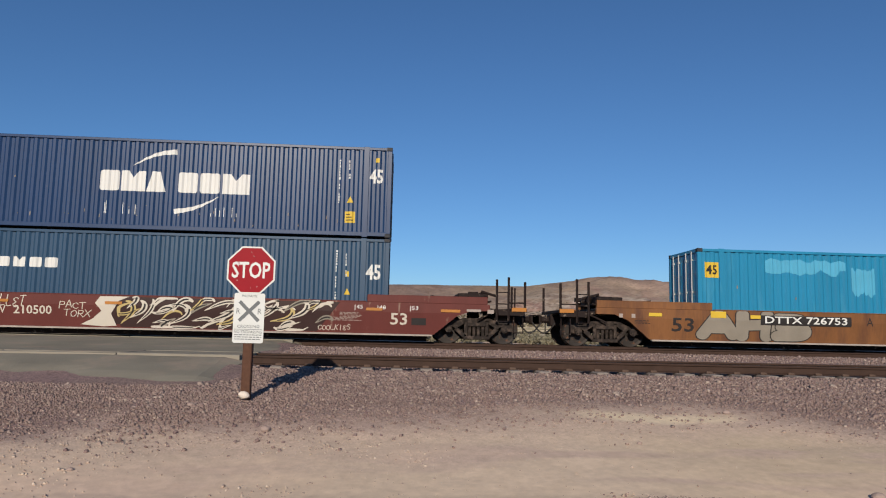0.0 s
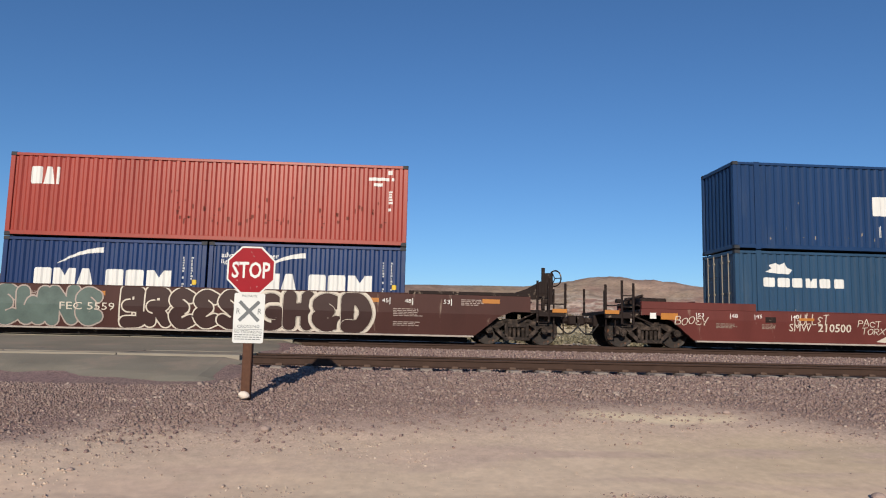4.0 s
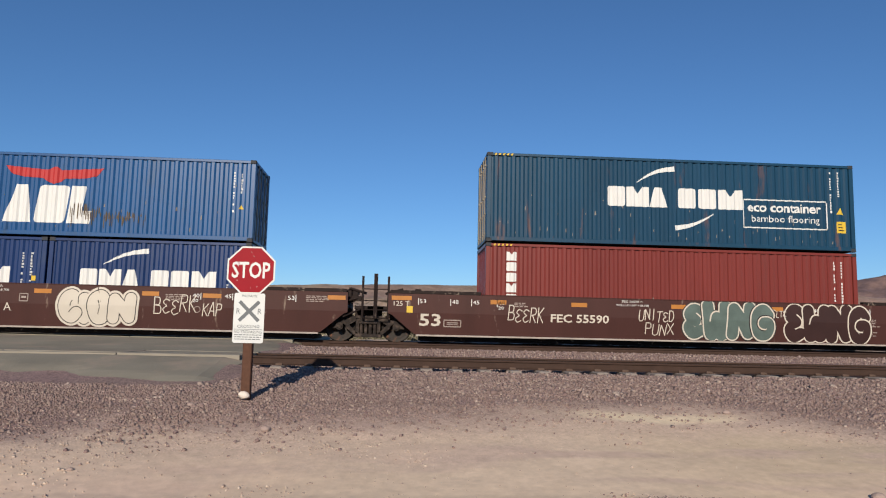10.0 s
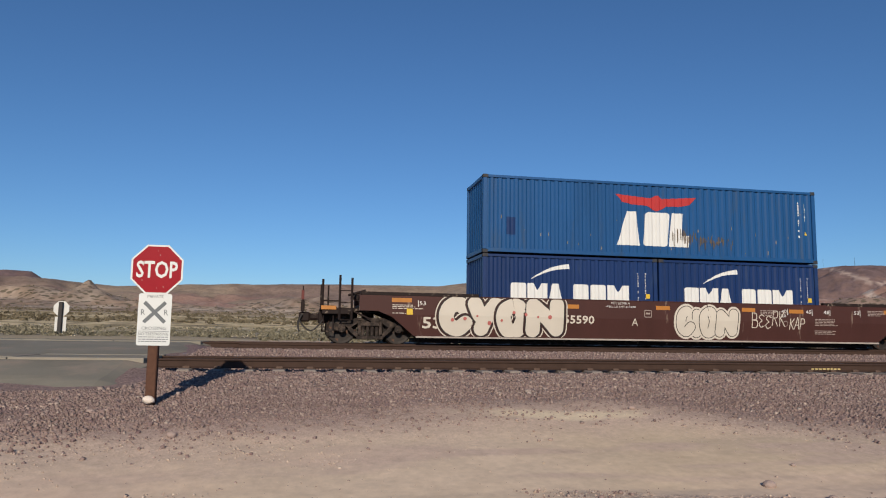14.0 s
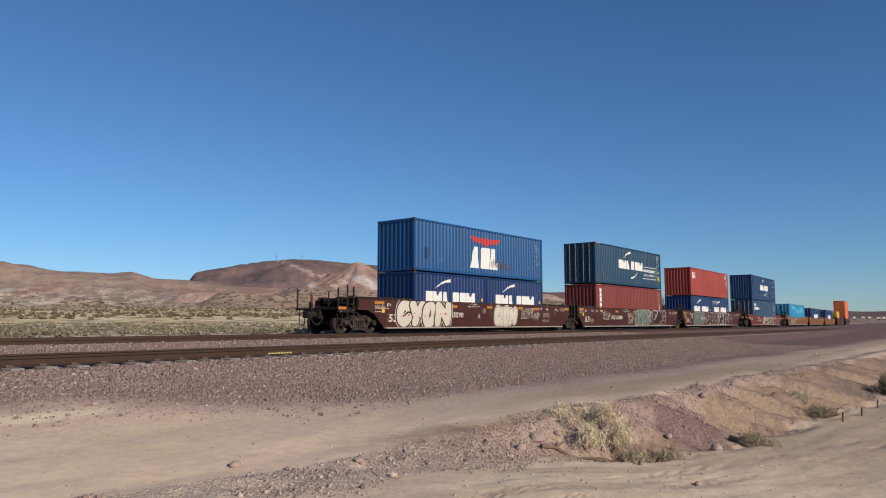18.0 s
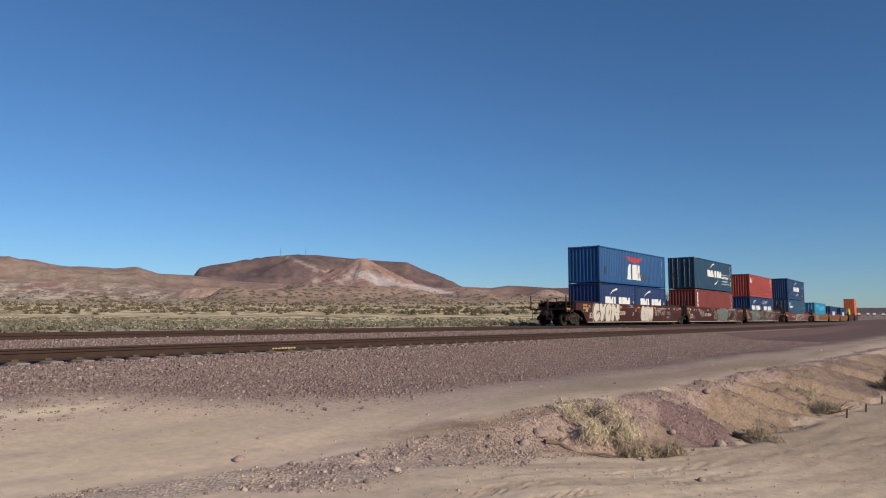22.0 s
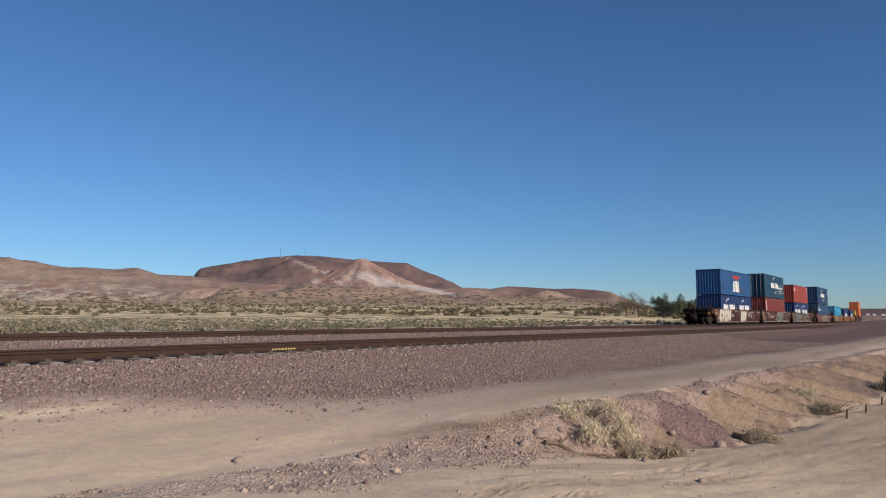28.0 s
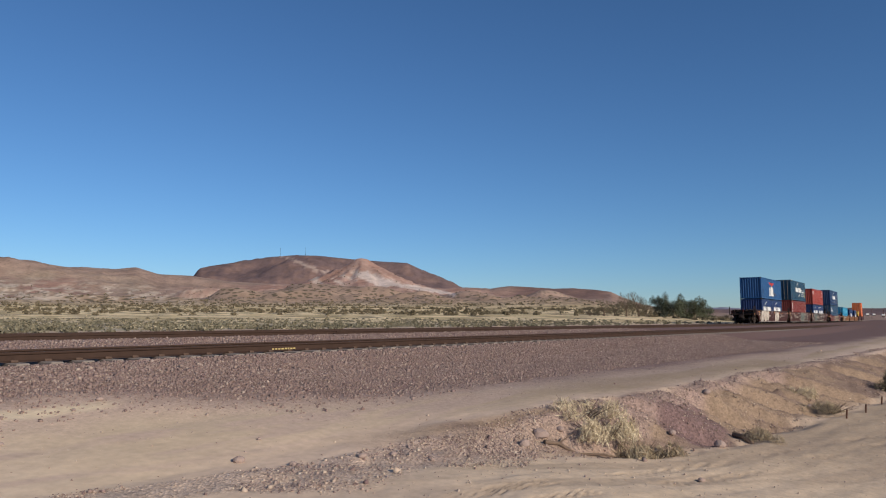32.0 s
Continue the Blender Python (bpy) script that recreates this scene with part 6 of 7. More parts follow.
flat(cream_art, [(-2.3, 0.36), (-1.6, 0.30), (-1.25, 0.34), (-1.42, 0.8), (-1.2, 1.3), (-0.9, 1.47), (-1.75, 1.46), (-1.9, 1.2), (-1.7, 0.9), (-1.95, 0.6)], 0)
for k in range(52):
    x, z = -1.1 + 6.0 * (k + rng.uniform(-0.3, 0.3)) / 52, (0.42, 0.98, 0.66, 1.22)[k % 4] + rng.uniform(-0.08, 0.08)
    a, bend, length = rng.choice((0.35, 0.7, 0.9, 3.7)) + rng.uniform(-0.25, 0.25), rng.choice((-4.6, -2.6, 2.0, 4.4)), rng.uniform(0.6, 1.25)
    pts = []
    for i in range(16):
        pts.append((min(max(x, -1.2), 5.3), min(max(z, 0.33), 1.44)))
        x, z, a = x + length / 15 * math.cos(a), z + length / 15 * math.sin(a), a + bend / 15 * (1.6 * i / 15 - 0.2)
    fat = rng.uniform(0.07, 0.19)
    ws = [0.012 + fat * math.sin(math.pi * (i + 0.5) / 16) ** 0.8 * (0.5 + i / 18) for i in range(16)]
    if len({p for p in pts}) == 16:
        bm = bmesh.new()
        stroke(bm, pts, ws, 0)
        sill_art("mural_stroke", bm, M_OCHREP if k % 7 == 3 or x < -1.0 else (M_GREYP if k % 9 == 5 else M_CREAM), car_s, 0.010 + 0.00035 * (k % 9))
        if fat > 0.10:
            stroke(black_art, pts[3:13], [0.34 * v for v in ws[3:13]], 0)
sill_art("mural_edge", cream_art, M_CREAM, car_s, 0.010, "cream end of the mural")
sill_art("mural_shadows", black_art, M_BLACKP, car_s, 0.0145, "black curved strokes of the mural")
tag(car_s, "GULLET", -5.05, 1.02, 1.15, 0.42, M_CREAM, 43)
tag(car_s, "PACT", -2.95, 0.98, 0.8, 0.25, M_CREAM, 44, 0.024)
tag(car_s, "TORX", -2.8, 0.66, 0.8, 0.25, M_CREAM, 46, 0.024)
tag(car_s, "COOLKIES", 4.75, 0.38, 1.0, 0.2, M_CREAM, 45, 0.02)

# rusty yellow car
letters_on(car_d, "53", -7.6, 0.60, 0.44, 0.72, M_BLACKP, bold=0.015)
patch(car_d, "number_board", -4.72, -1.72, 0.95, 1.345, M_BLACKP, "black number board", 0.022)
letters_on(car_d, "DTTX 726753", -4.58, 1.02, 0.23, 2.72, M_WHITE, lift=0.028, bold=0.015)
letters_on(car_d, "A", -1.2, 1.0, 0.26, 0.22, M_BLACKP)
for x0, w in ((-8.35, 0.42), (-6.35, 0.5), (-5.05, 0.4), (-2.75, 0.4), (0.5, 0.45), (4.0, 0.45)):
    patch(car_d, "reflector", x0, x0 + w, 1.2, 1.34 if w != 0.5 else 1.46, M_YELLOW, "yellow reflector strip", 0.02)
sprayed(car_d, "AHB", -6.75, 0.27, 3.55, 1.22, 0.42, ((0.07, M_BLACKP), (0.0, M_GREYP)), "flat grey graffiti letter with a black outline", seed=52)
for x0 in (-9.3, -8.9):
    patch(car_d, "white_label", x0, x0 + 0.12, 1.12, 1.28, M_PALE, "small white label", 0.008)
rows_of_bars(car_d, -8.8, 1.0, 0.55, 3, mat=M_BLACKP, seed=81)


# ---- the crossing's signs ----
SIGN = (-2.21, 11.0, -0.70)


def octagon(r, n=8):
    return [(r * math.cos(radians(22.5 + 45 * k)), r * math.sin(radians(22.5 + 45 * k))) for k in range(8)]


def build_stop_sign():
    s = thing("stop_sign", "red stop sign and white notice on a brown timber post", "road sign")
    s.matrix_basis = pose(SIGN[0], SIGN[1], SIGN[2], 0, 0, SIGN_YAW) @ pose(0, 0, 0, 0, SIGN_LEAN, 0)
    bm = bmesh.new()
    block(bm, -0.068, 0.068, -0.07, 0.07, -0.35, 2.1, 0.012)
    part("post", bm, M_WOODPOST, s, "weathered brown timber post")
    cz, r = 1.925, 0.388
    bm = bmesh.new()
    plate(bm, [(x, cz + z) for x, z in octagon(r)], -0.088, -0.083)
    disc = part("octagon_panel", bm, M_SIGNWHITE, s, "octagonal panel with a white rim")
    bm = bmesh.new()
    flat(bm, [(x, cz + z) for x, z in octagon(r - 0.026)], -0.0895)
    part("red_face", bm, M_SIGNRED, disc, "red reflective face")
    bm = bmesh.new()
    lettering(bm, "STOP", -0.285, cz - 0.125, 0.25, -0.0925, 0.57, 0.02)
    for piece in islands(bm):
        part("letter", piece, M_SIGNWHITE, disc, "white letter of the word STOP")
    bm = bmesh.new()
    for x, z in ((0, 0.27), (0, -0.27), (0.035, 0.21), (-0.2, -0.16), (0.1, -0.25)):
        rod(bm, (x, -0.095, cz + z), (x, -0.088, cz + z), 0.005, 8)
    part("bolts", bm, M_ALU, disc)
    bm = bmesh.new()
    plate(bm, round_rect(-0.228, 0.228, 0.83, 1.575, 0.03), -0.084, -0.078)
    note = part("notice_panel", bm, M_SIGNWHITE, s, "white notice with a grey cross")
    bm = bmesh.new()
    for k in (-1, 1):
        c, d = math.cos(radians(45)), math.sin(radians(45))
        w, l = 0.026, 0.205
        flat(bm, [(k * (-l * c) + w * d, 1.305 - l * d - w * c * k * k), (k * (-l * c) - w * d, 1.305 - l * d + w * c), (k * l * c - w * d, 1.305 + l * d + w * c), (k * l * c + w * d, 1.305 + l * d - w * c)]
             if k > 0 else [(l * c + w * d, 1.305 - l * d + w * c), (l * c - w * d, 1.305 - l * d - w * c), (-l * c - w * d, 1.305 + l * d - w * c), (-l * c + w * d, 1.305 + l * d + w * c)], -0.0865 - 0.001 * (k > 0))
    part("cross", bm, M_SIGNGREY, note, "faded grey crossbuck")
    bm = bmesh.new()
    lettering(bm, "PRIVATE", -0.11, 1.515, 0.035, -0.088, 0.22)
    lettering(bm, "R", -0.185, 1.265, 0.08, -0.088, 0.055)
    lettering(bm, "R", 0.13, 1.265, 0.08, -0.088, 0.055)
    lettering(bm, "CROSSING", -0.165, 1.055, 0.045, -0.088, 0.33)
    lettering(bm, "NO TRESPASSING", -0.205, 0.975, 0.042, -0.088, 0.41)
    flat(bm, [(-0.21, 1.03), (0.21, 1.03), (0.21, 1.036), (-0.21, 1.036)], -0.088)
    part("notice_words", bm, M_SIGNGREY, note)
    bm = bmesh.new()
    rng = random.Random(6)
    for k in range(3):
        u = -0.2
        while u < 0.19:
            w = rng.uniform(0.02, 0.06)
            flat(bm, [(u, 0.945 - 0.032 * k), (min(u + w, 0.2), 0.945 - 0.032 * k), (min(u + w, 0.2), 0.957 - 0.032 * k), (u, 0.957 - 0.032 * k)], -0.088)
            u += w + 0.012
    part("small_print", bm, M_SIGNGREY, note, "lines of small print")
    bm = bmesh.new()
    bmesh.ops.create_icosphere(bm, subdivisions=2, radius=0.09)
    for v in bm.verts:
        v.co = Vector((v.co.x * 1.0, v.co.y * 0.8, v.co.z * 0.65)) * (1 + 0.25 * noise.noise(v.co * 12))
    stone = part("stone", bm, material("pale stone", (0.62, 0.54, 0.47), 0.9, 0, 0.15, 8, 60, 0.3), None, soft=False)
    tagged(stone, "pale round stone at the foot of the post", "stone")
    stone.matrix_basis = pose(SIGN[0] + 0.0, SIGN[1] - 0.14, SIGN[2] + 0.07)


SIGN_YAW, SIGN_LEAN = 0.0, 0.0
build_stop_sign()


def build_far_sign():
    s = thing("crossing_sign", "bare metal back of a stop sign on a dark post", "road sign")
    d = 40.0
    x = d * math.tan(radians(-17.55))
    s.matrix_basis = pose(x, d, -0.95)
    bm = bmesh.new()
    block(bm, -0.09, 0.09, -0.1, 0.08, -0.3, 2.62, 0.01)
    part("post", bm, M_BLACKP, s, "dark timber post")
    bm = bmesh.new()
    plate(bm, [(a, 2.28 + b) for a, b in octagon(0.41)], 0.09, 0.1)
    part("octagon_panel", bm, M_ALU, s, "bare metal back of an octagonal panel")
    bm = bmesh.new()
    plate(bm, round_rect(-0.28, 0.28, 0.6, 1.85, 0.03), 0.085, 0.092)
    part("notice_panel", bm, M_ALU, s, "bare metal back of a notice")


build_far_sign()


def build_marker():
    s = thing("marker_post", "thin marker post with an orange top", "marker post")
    d = 46.0
    s.matrix_basis = pose(d * math.tan(radians(-24.9)), d, -0.8)
    bm = bmesh.new()
    block(bm, -0.03, 0.03, -0.02, 0.02, 0, 1.5)
    part("post", bm, M_ALU, s)
    bm = bmesh.new()
    block(bm, -0.09, 0.09, -0.03, 0.03, 1.15, 1.6, 0.02)
    part("cap", bm, M_REFLECT, s, "faded orange cap")


build_marker()


# ---- loose stones of the ballast ----
def rock_field(name, label, spots, mat, seed):
    """Many small angular stones as one mesh; spots: rows of x, y, size."""
    rng = np.random.default_rng(seed)
    n = len(spots)
    base = np.array([(x, y, z) for x in (-1, 1) for y in (-1, 1) for z in (-1, 1)], float) * 0.5
    quads = np.array(((0, 1, 3, 2), (4, 6, 7, 5), (0, 4, 5, 1), (2, 3, 7, 6), (0, 2, 6, 4), (1, 5, 7, 3)))
    v = base[None] * (1 + rng.uniform(-0.38, 0.38, (n, 8, 3)))
    v = v * spots[:, 2][:, None, None] * rng.uniform(0.6, 1.15, (n, 1, 3))
    a, b = rng.uniform(0, 6.28, n), rng.uniform(-0.8, 0.8, n)
    ca, sa, cb, sb = np.cos(a), np.sin(a), np.cos(b), np.sin(b)
    x, y, z = v[..., 0], v[..., 1], v[..., 2]
    y, z = y * cb[:, None] - z * sb[:, None], y * sb[:, None] + z * cb[:, None]
    x, y = x * ca[:, None] - y * sa[:, None], x * sa[:, None] + y * ca[:, None]
    ground = height(spots[:, 0], spots[:, 1])
    v = np.stack([x + spots[:, 0][:, None], y + spots[:, 1][:, None], z + (ground + spots[:, 2] * 0.22)[:, None]], -1).reshape(-1, 3)
    f = (quads[None] + (np.arange(n) * 8)[:, None, None]).reshape(-1, 4)
    me = bpy.data.meshes.new(name)
    me.vertices.add(len(v))
    me.vertices.foreach_set("co", v.ravel().astype(np.float32))
    me.loops.add(f.size)
    me.loops.foreach_set("vertex_index", f.ravel().astype(np.int32))
    me.polygons.add(len(f))
    me.polygons.foreach_set("loop_start", (np.arange(len(f)) * 4).astype(np.int32))
    me.update(calc_edges=True)
    me.materials.append(mat)
    return tagged(new(name, me), label, "gravel", kind="stuff")


def stone_material(name, colours):
    m = bpy.data.materials.new(name)
    m.use_nodes = True
    t = m.node_tree
    n, link = t.nodes, t.links.new
    g, ramp, no, mix = n.new("ShaderNodeNewGeometry"), n.new("ShaderNodeValToRGB"), n.new("ShaderNodeTexNoise"), n.new("ShaderNodeMix")
    while len(ramp.color_ramp.elements) < len(colours):
        ramp.color_ramp.elements.new(0.5)
    for k, c in enumerate(colours):
        ramp.color_ramp.elements[k].position, ramp.color_ramp.elements[k].color = k / (len(colours) - 1), (*c, 1)
    link(g.outputs["Random Per Island"], ramp.inputs[0])
    no.inputs["Scale"].default_value = 60
    mix.data_type, mix.blend_type = "RGBA", "MULTIPLY"
    mix.inputs[0].default_value = 0.5
    link(ramp.outputs[0], mix.inputs[6])
    link(no.outputs["Fac"], mix.inputs[7])
    b = n["Principled BSDF"]
    link(mix.outputs[2], b.inputs["Base Color"])
    b.inputs["Roughness"].default_value, b.inputs["Specular IOR Level"].default_value = 0.92, 0.2
    return m


M_BALLAST = stone_material("mixed purple grey ballast stone", [(0.235, 0.163, 0.150), (0.325, 0.238, 0.212), (0.265, 0.186, 0.172), (0.39, 0.297, 0.255), (0.22, 0.147, 0.142), (0.50, 0.405, 0.345)])
M_PEBBLE = stone_material("mixed tan and grey pebble", [(0.50, 0.385, 0.31), (0.62, 0.50, 0.40), (0.40, 0.295, 0.26), (0.70, 0.585, 0.47), (0.34, 0.25, 0.23)])


def scatter(n, x0, x1, s0, s1, size, seed, keep=None):
    rng = np.random.default_rng(seed)
    x = x0 + (x1 - x0) * rng.random(n) ** 1.5
    s = rng.uniform(s0, s1, n)
    y = s + track_side(x)
    k = rng.lognormal(0, 0.33, n) * size
    p = np.stack([x, y, np.clip(k, size * 0.4, size * 2.4)], -1)
    ok = road_mask(p[:, 0], p[:, 1]) < 0.25
    if keep is not None:
        ok &= keep(p[:, 0], p[:, 1] - track_side(p[:, 0]), rng.random(n))
    return p[ok]


def clear_of_rails(x, s, u):
    return (np.abs(np.abs(s - NEAR_Y) - 0.7525) > 0.13) & (np.abs(np.abs(s - TRACK_Y) - 0.7525) > 0.13)


def thick(x, s, u):
    """Keeps stones where the gravel lies thick, and fewer past its ragged edge."""
    e = s - gravel_line(x) + 0.9 * (fbm(x * 0.35, (s + track_side(x)) * 0.8, 51) - 0.5) + 0.5 * (fbm(x * 2.3, s * 2.3, 68, 3) - 0.5)
    return u < 0.008 * smooth(-2.2, -0.8, e) + 0.13 * smooth(-1.0, 0.5, e) + 0.86 * smooth(0.1, 1.8, e)


bank = scatter(150000, -3.6, 45, 8.2, 14.75, 0.0215, 1, thick)
bank_left = scatter(60000, -12, -2.6, 7.0, 13.6, 0.0185, 2, thick)
crest = scatter(14000, -3.2, 40, 11.5, 14.75, 0.032, 13, thick)
mid = scatter(34000, -3.2, 45, 17.5, 21.9, 0.029, 3, clear_of_rails)
bed = scatter(8000, -3.2, 40, 14.6, 17.4, 0.029, 4, clear_of_rails)
grit = scatter(80000, -10, 26, 7.0, 12.2, 0.013, 9, lambda x, s, u: thick(x, s - 0.7, u))
lip = np.concatenate([scatter(n, 2.0, 40, 4.2, 7.4, k, 7 + n, lambda x, s, u: u < 0.012 * smooth(2, 4, x) + rim_band(x, s + track_side(x)) * smooth(0.36, 0.62, fbm(x * 1.1, (s + track_side(x)) * 1.1, 70))) for n, k in ((56000, 0.0105), (8000, 0.019), (500, 0.036))])
slope = scatter(46000, 7.5, 42, 2.4, 6.2, 0.0135, 11, lambda x, s, u: (u < 0.15 + 0.7 * smooth(0.45, 0.62, fbm(x * 0.7, s, 92))) & (s + 0.4 * track_side(x) > edge_line(x)[1] - 0.15) & (s + 0.4 * track_side(x) < edge_line(x)[0] + 0.2))
thin = scatter(6000, -9, 30, 4.6, 10.5, 0.009, 6, lambda x, s, u: u < 0.10 + 0.6 * smooth(0.47, 0.62, fbm(x * 0.3, (s + track_side(x)) * 0.55, 53)))
left = scatter(3500, -7, 1, 6.2, 9.6, 0.013, 10, lambda x, s, u: u < smooth(0.45, 0.62, fbm(x * 0.9, s * 1.4, 93)))
road_grit = scatter(800, 5, 24, 0.6, 4.6, 0.012, 12)
rock_field("ballast_stones", "loose purple grey ballast stones of the railway bank", np.concatenate([bank, bank_left, crest, mid, bed, grit, lip[::2], slope[1::3], slope[2::3]]), M_BALLAST, 5)
rock_field("loose_pebbles", "scattered tan and purple pebbles on bare dirt", np.concatenate([slope[::3], thin, left, road_grit, lip[1::2]]), M_PEBBLE, 8)


def build_boulders():
    for az, r, k in ((34.6, 8.5, 0.10), (58.4, 10.7, 0.17), (57.1, 10.2, 0.13), (36.2, 9.5, 0.05), (70.3, 9.5, 0.07), (71.9, 12.6, 0.16), (38.6, 8.3, 0.07), (44.0, 8.6, 0.08), (46.5, 8.9, 0.07), (60.0, 11.0, 0.10),
                     (68.5, 12.4, 0.11), (-23.0, 8.3, 0.05), (25.2, 11.6, 0.08), (-15.2, 10.9, 0.08), (-9.8, 9.5, 0.09), (19.0, 9.5, 0.05), (71.2, 15.2, 0.12), (78.1, 18.6, 0.12), (83.4, 30.0, 0.14)):
        x, y = r * math.sin(radians(az)), r * math.cos(radians(az))
        bm = bmesh.new()
        bmesh.ops.create_icosphere(bm, subdivisions=2, radius=k * 0.6)
        for v in bm.verts:
            v.co = Vector((v.co.x * 1.2, v.co.y, v.co.z * 0.75)) * (1 + 0.4 * noise.noise(v.co * 9 + Vector((az, 0, 0))))
        st = part("stone", bm, M_PEBBLE, None)
        tagged(st, "pale tan stone lying on the dirt", "stone", "stones on the dirt")
        st.matrix_basis = pose(x, y, float(height(np.array(x), np.array(y))) + k * 0.22)


build_boulders()


# ---- plants ----
M_SCRUB = stone_material("dry grey green scrub leaf", [(0.13, 0.11, 0.07), (0.18, 0.152, 0.097), (0.25, 0.205, 0.135), (0.15, 0.125, 0.083)])
M_SAGE = stone_material("pale grey green sage leaf", [(0.20, 0.187, 0.132), (0.27, 0.245, 0.17), (0.15, 0.138, 0.098), (0.34, 0.295, 0.20)])
M_STRAW = stone_material("bleached straw", [(0.80, 0.67, 0.45), (0.88, 0.75, 0.52), (0.66, 0.55, 0.38), (0.55, 0.46, 0.33)])
M_SCRUBDRY = stone_material("dry grey brown twig leaf", [(0.42, 0.34, 0.23), (0.52, 0.43, 0.30), (0.34, 0.28, 0.19), (0.6, 0.49, 0.34)])
M_LEAF = stone_material("dusty green tree leaf", [(0.08, 0.098, 0.062), (0.115, 0.13, 0.082), (0.15, 0.16, 0.105), (0.10, 0.112, 0.076)])
M_BAREWOOD = stone_material("sparse grey olive leaf", [(0.13, 0.115, 0.08), (0.18, 0.155, 0.105), (0.10, 0.09, 0.062), (0.22, 0.19, 0.135)])
M_TWIG = material("grey brown twigs", (0.14, 0.10, 0.075), 0.9, 0, 0.3, 8, 60, 0.2)


def blades(name, centre_rows, mat, seed, leaves, label, category, kind="", slim=0.45, long=1.0, upright=0.0):
    """Clumps of small bent blades and leaves; centre_rows: x, y, z, radius, height."""
    rng = np.random.default_rng(seed)
    verts, count = [], 0
    for x, y, z, rad, h in centre_rows:
        n = leaves
        a, u, w = rng.uniform(0, 6.28, n), rng.random(n) ** 0.6, rng.random(n)
        px, py, pz = x + rad * u * np.cos(a) * (1 - 0.35 * w), y + rad * u * np.sin(a) * (1 - 0.35 * w), z + h * w * (1 - 0.45 * u ** 2)
        s = 0.5 * (rad + h) * rng.uniform(0.10, 0.26, n) * long
        d = rng.normal(0, 1, (n, 3))
        d[:, 2] += upright
        d /= np.linalg.norm(d, axis=1)[:, None]
        e = np.cross(d, rng.normal(0, 1, (n, 3)))
        e /= np.linalg.norm(e, axis=1)[:, None]
        c = np.stack([px, py, pz], -1)
        verts.append(np.stack([c - d * s[:, None], c + e * s[:, None] * slim, c + d * s[:, None], c - e * s[:, None] * slim], 1).reshape(-1, 3))
    v = np.concatenate(verts)
    f = np.arange(len(v)).reshape(-1, 4)
    me = bpy.data.meshes.new(name)
    me.vertices.add(len(v))
    me.vertices.foreach_set("co", v.ravel().astype(np.float32))
    me.loops.add(f.size)
    me.loops.foreach_set("vertex_index", f.ravel().astype(np.int32))
    me.polygons.add(len(f))
    me.polygons.foreach_set("loop_start", (np.arange(len(f)) * 4).astype(np.int32))
    me.update(calc_edges=True)
    me.materials.append(mat)
    ob = new(name, me)
    return tagged(ob, label, category, kind=kind) if label else ob


def desert_scrub():
    rng = np.random.default_rng(77)
    for name, mat, n, r0, r1, size, leaves, label in (("desert_scrub", M_SAGE, 7000, 28, 118, (0.12, 0.30), 34, "low grey green sage scrub on the plain"),
                                                      ("desert_scrub", M_SCRUB, 900, 150, 300, (0.34, 0.7), 44, "larger dark desert bushes among the sage"),
                                                      ("desert_scrub", M_SCRUB, 5500, 170, 450, (0.22, 0.6), 20, "scattered dark desert bushes on the sandy plain"),
                                                      ("desert_scrub", M_SCRUB, 5200, 380, 1100, (0.35, 0.8), 12, "far dark bushes dotted over the lower hills"),
                                                      ("dry_grass", M_STRAW, 2400, 33, 300, (0.14, 0.32), 24, "bleached yellow dry grass clumps")):
        az = np.radians(rng.uniform(-32, 74, n))
        r = np.exp(rng.uniform(math.log(r0), math.log(r1), n))
        x, y = r * np.sin(az), r * np.cos(az)
        clump = fbm(np.degrees(az) * 0.5, np.log(r) * 9, 95) > (rng.uniform(0.22, 0.56, n) if mat is M_SAGE else rng.uniform(0.34, 0.62, n))
        ok = (y - track_side(x) > 27.0) & clump & ~((x > -17) & (x < -2) & (y < 36))
        x, y, r = x[ok], y[ok], r[ok]
        z = height(x, y)
        k = rng.uniform(*size, len(x)) * (1 + np.minimum(r, 500) / 600)
        rows = np.stack([x, y, z - 0.05, k * 1.15, k * 0.95], -1)
        blades(name, rows, mat, 3, leaves, label, "scrub", "stuff", 0.3 if mat is M_STRAW else 0.75, 0.8 if mat is M_STRAW else (1.3 if r0 < 100 else 1.9), 0.8)


desert_scrub()


def on_ground(az, r):
    x, y = r * math.sin(radians(az)), r * math.cos(radians(az))
    return x, y, float(height(np.array(x), np.array(y)))


def build_bush(az, r, rad, h, mat, label, seed, leaves=1500):
    x, y, z = on_ground(az, r)
    b = thing("bush", label, "bush", "dry bushes on the bank")
    b.matrix_basis = pose(x, y, z)
    rng = random.Random(seed)
    bm = bmesh.new()
    for k in range(16):
        a = rng.uniform(0, 6.28)
        d = rad * rng.uniform(0.4, 0.95)
        rod(bm, (0.1 * rad * math.cos(a), 0.1 * rad * math.sin(a), -0.05), (d * math.cos(a), d * math.sin(a), h * rng.uniform(0.4, 0.95)), 0.008, 4, 0.003)
    part("twig_frame", bm, M_TWIG, b)
    rows = [(rng.gauss(0, 0.45) * rad, rng.gauss(0, 0.45) * rad, 0.0, rad * rng.uniform(0.25, 0.5), h * rng.uniform(0.5, 1.0)) for k in range(7)]
    ob = blades("foliage", rows, mat, seed, leaves // 7, "", "", "", 0.07, 1.5, 1.2)
    ob.parent = b
    return b


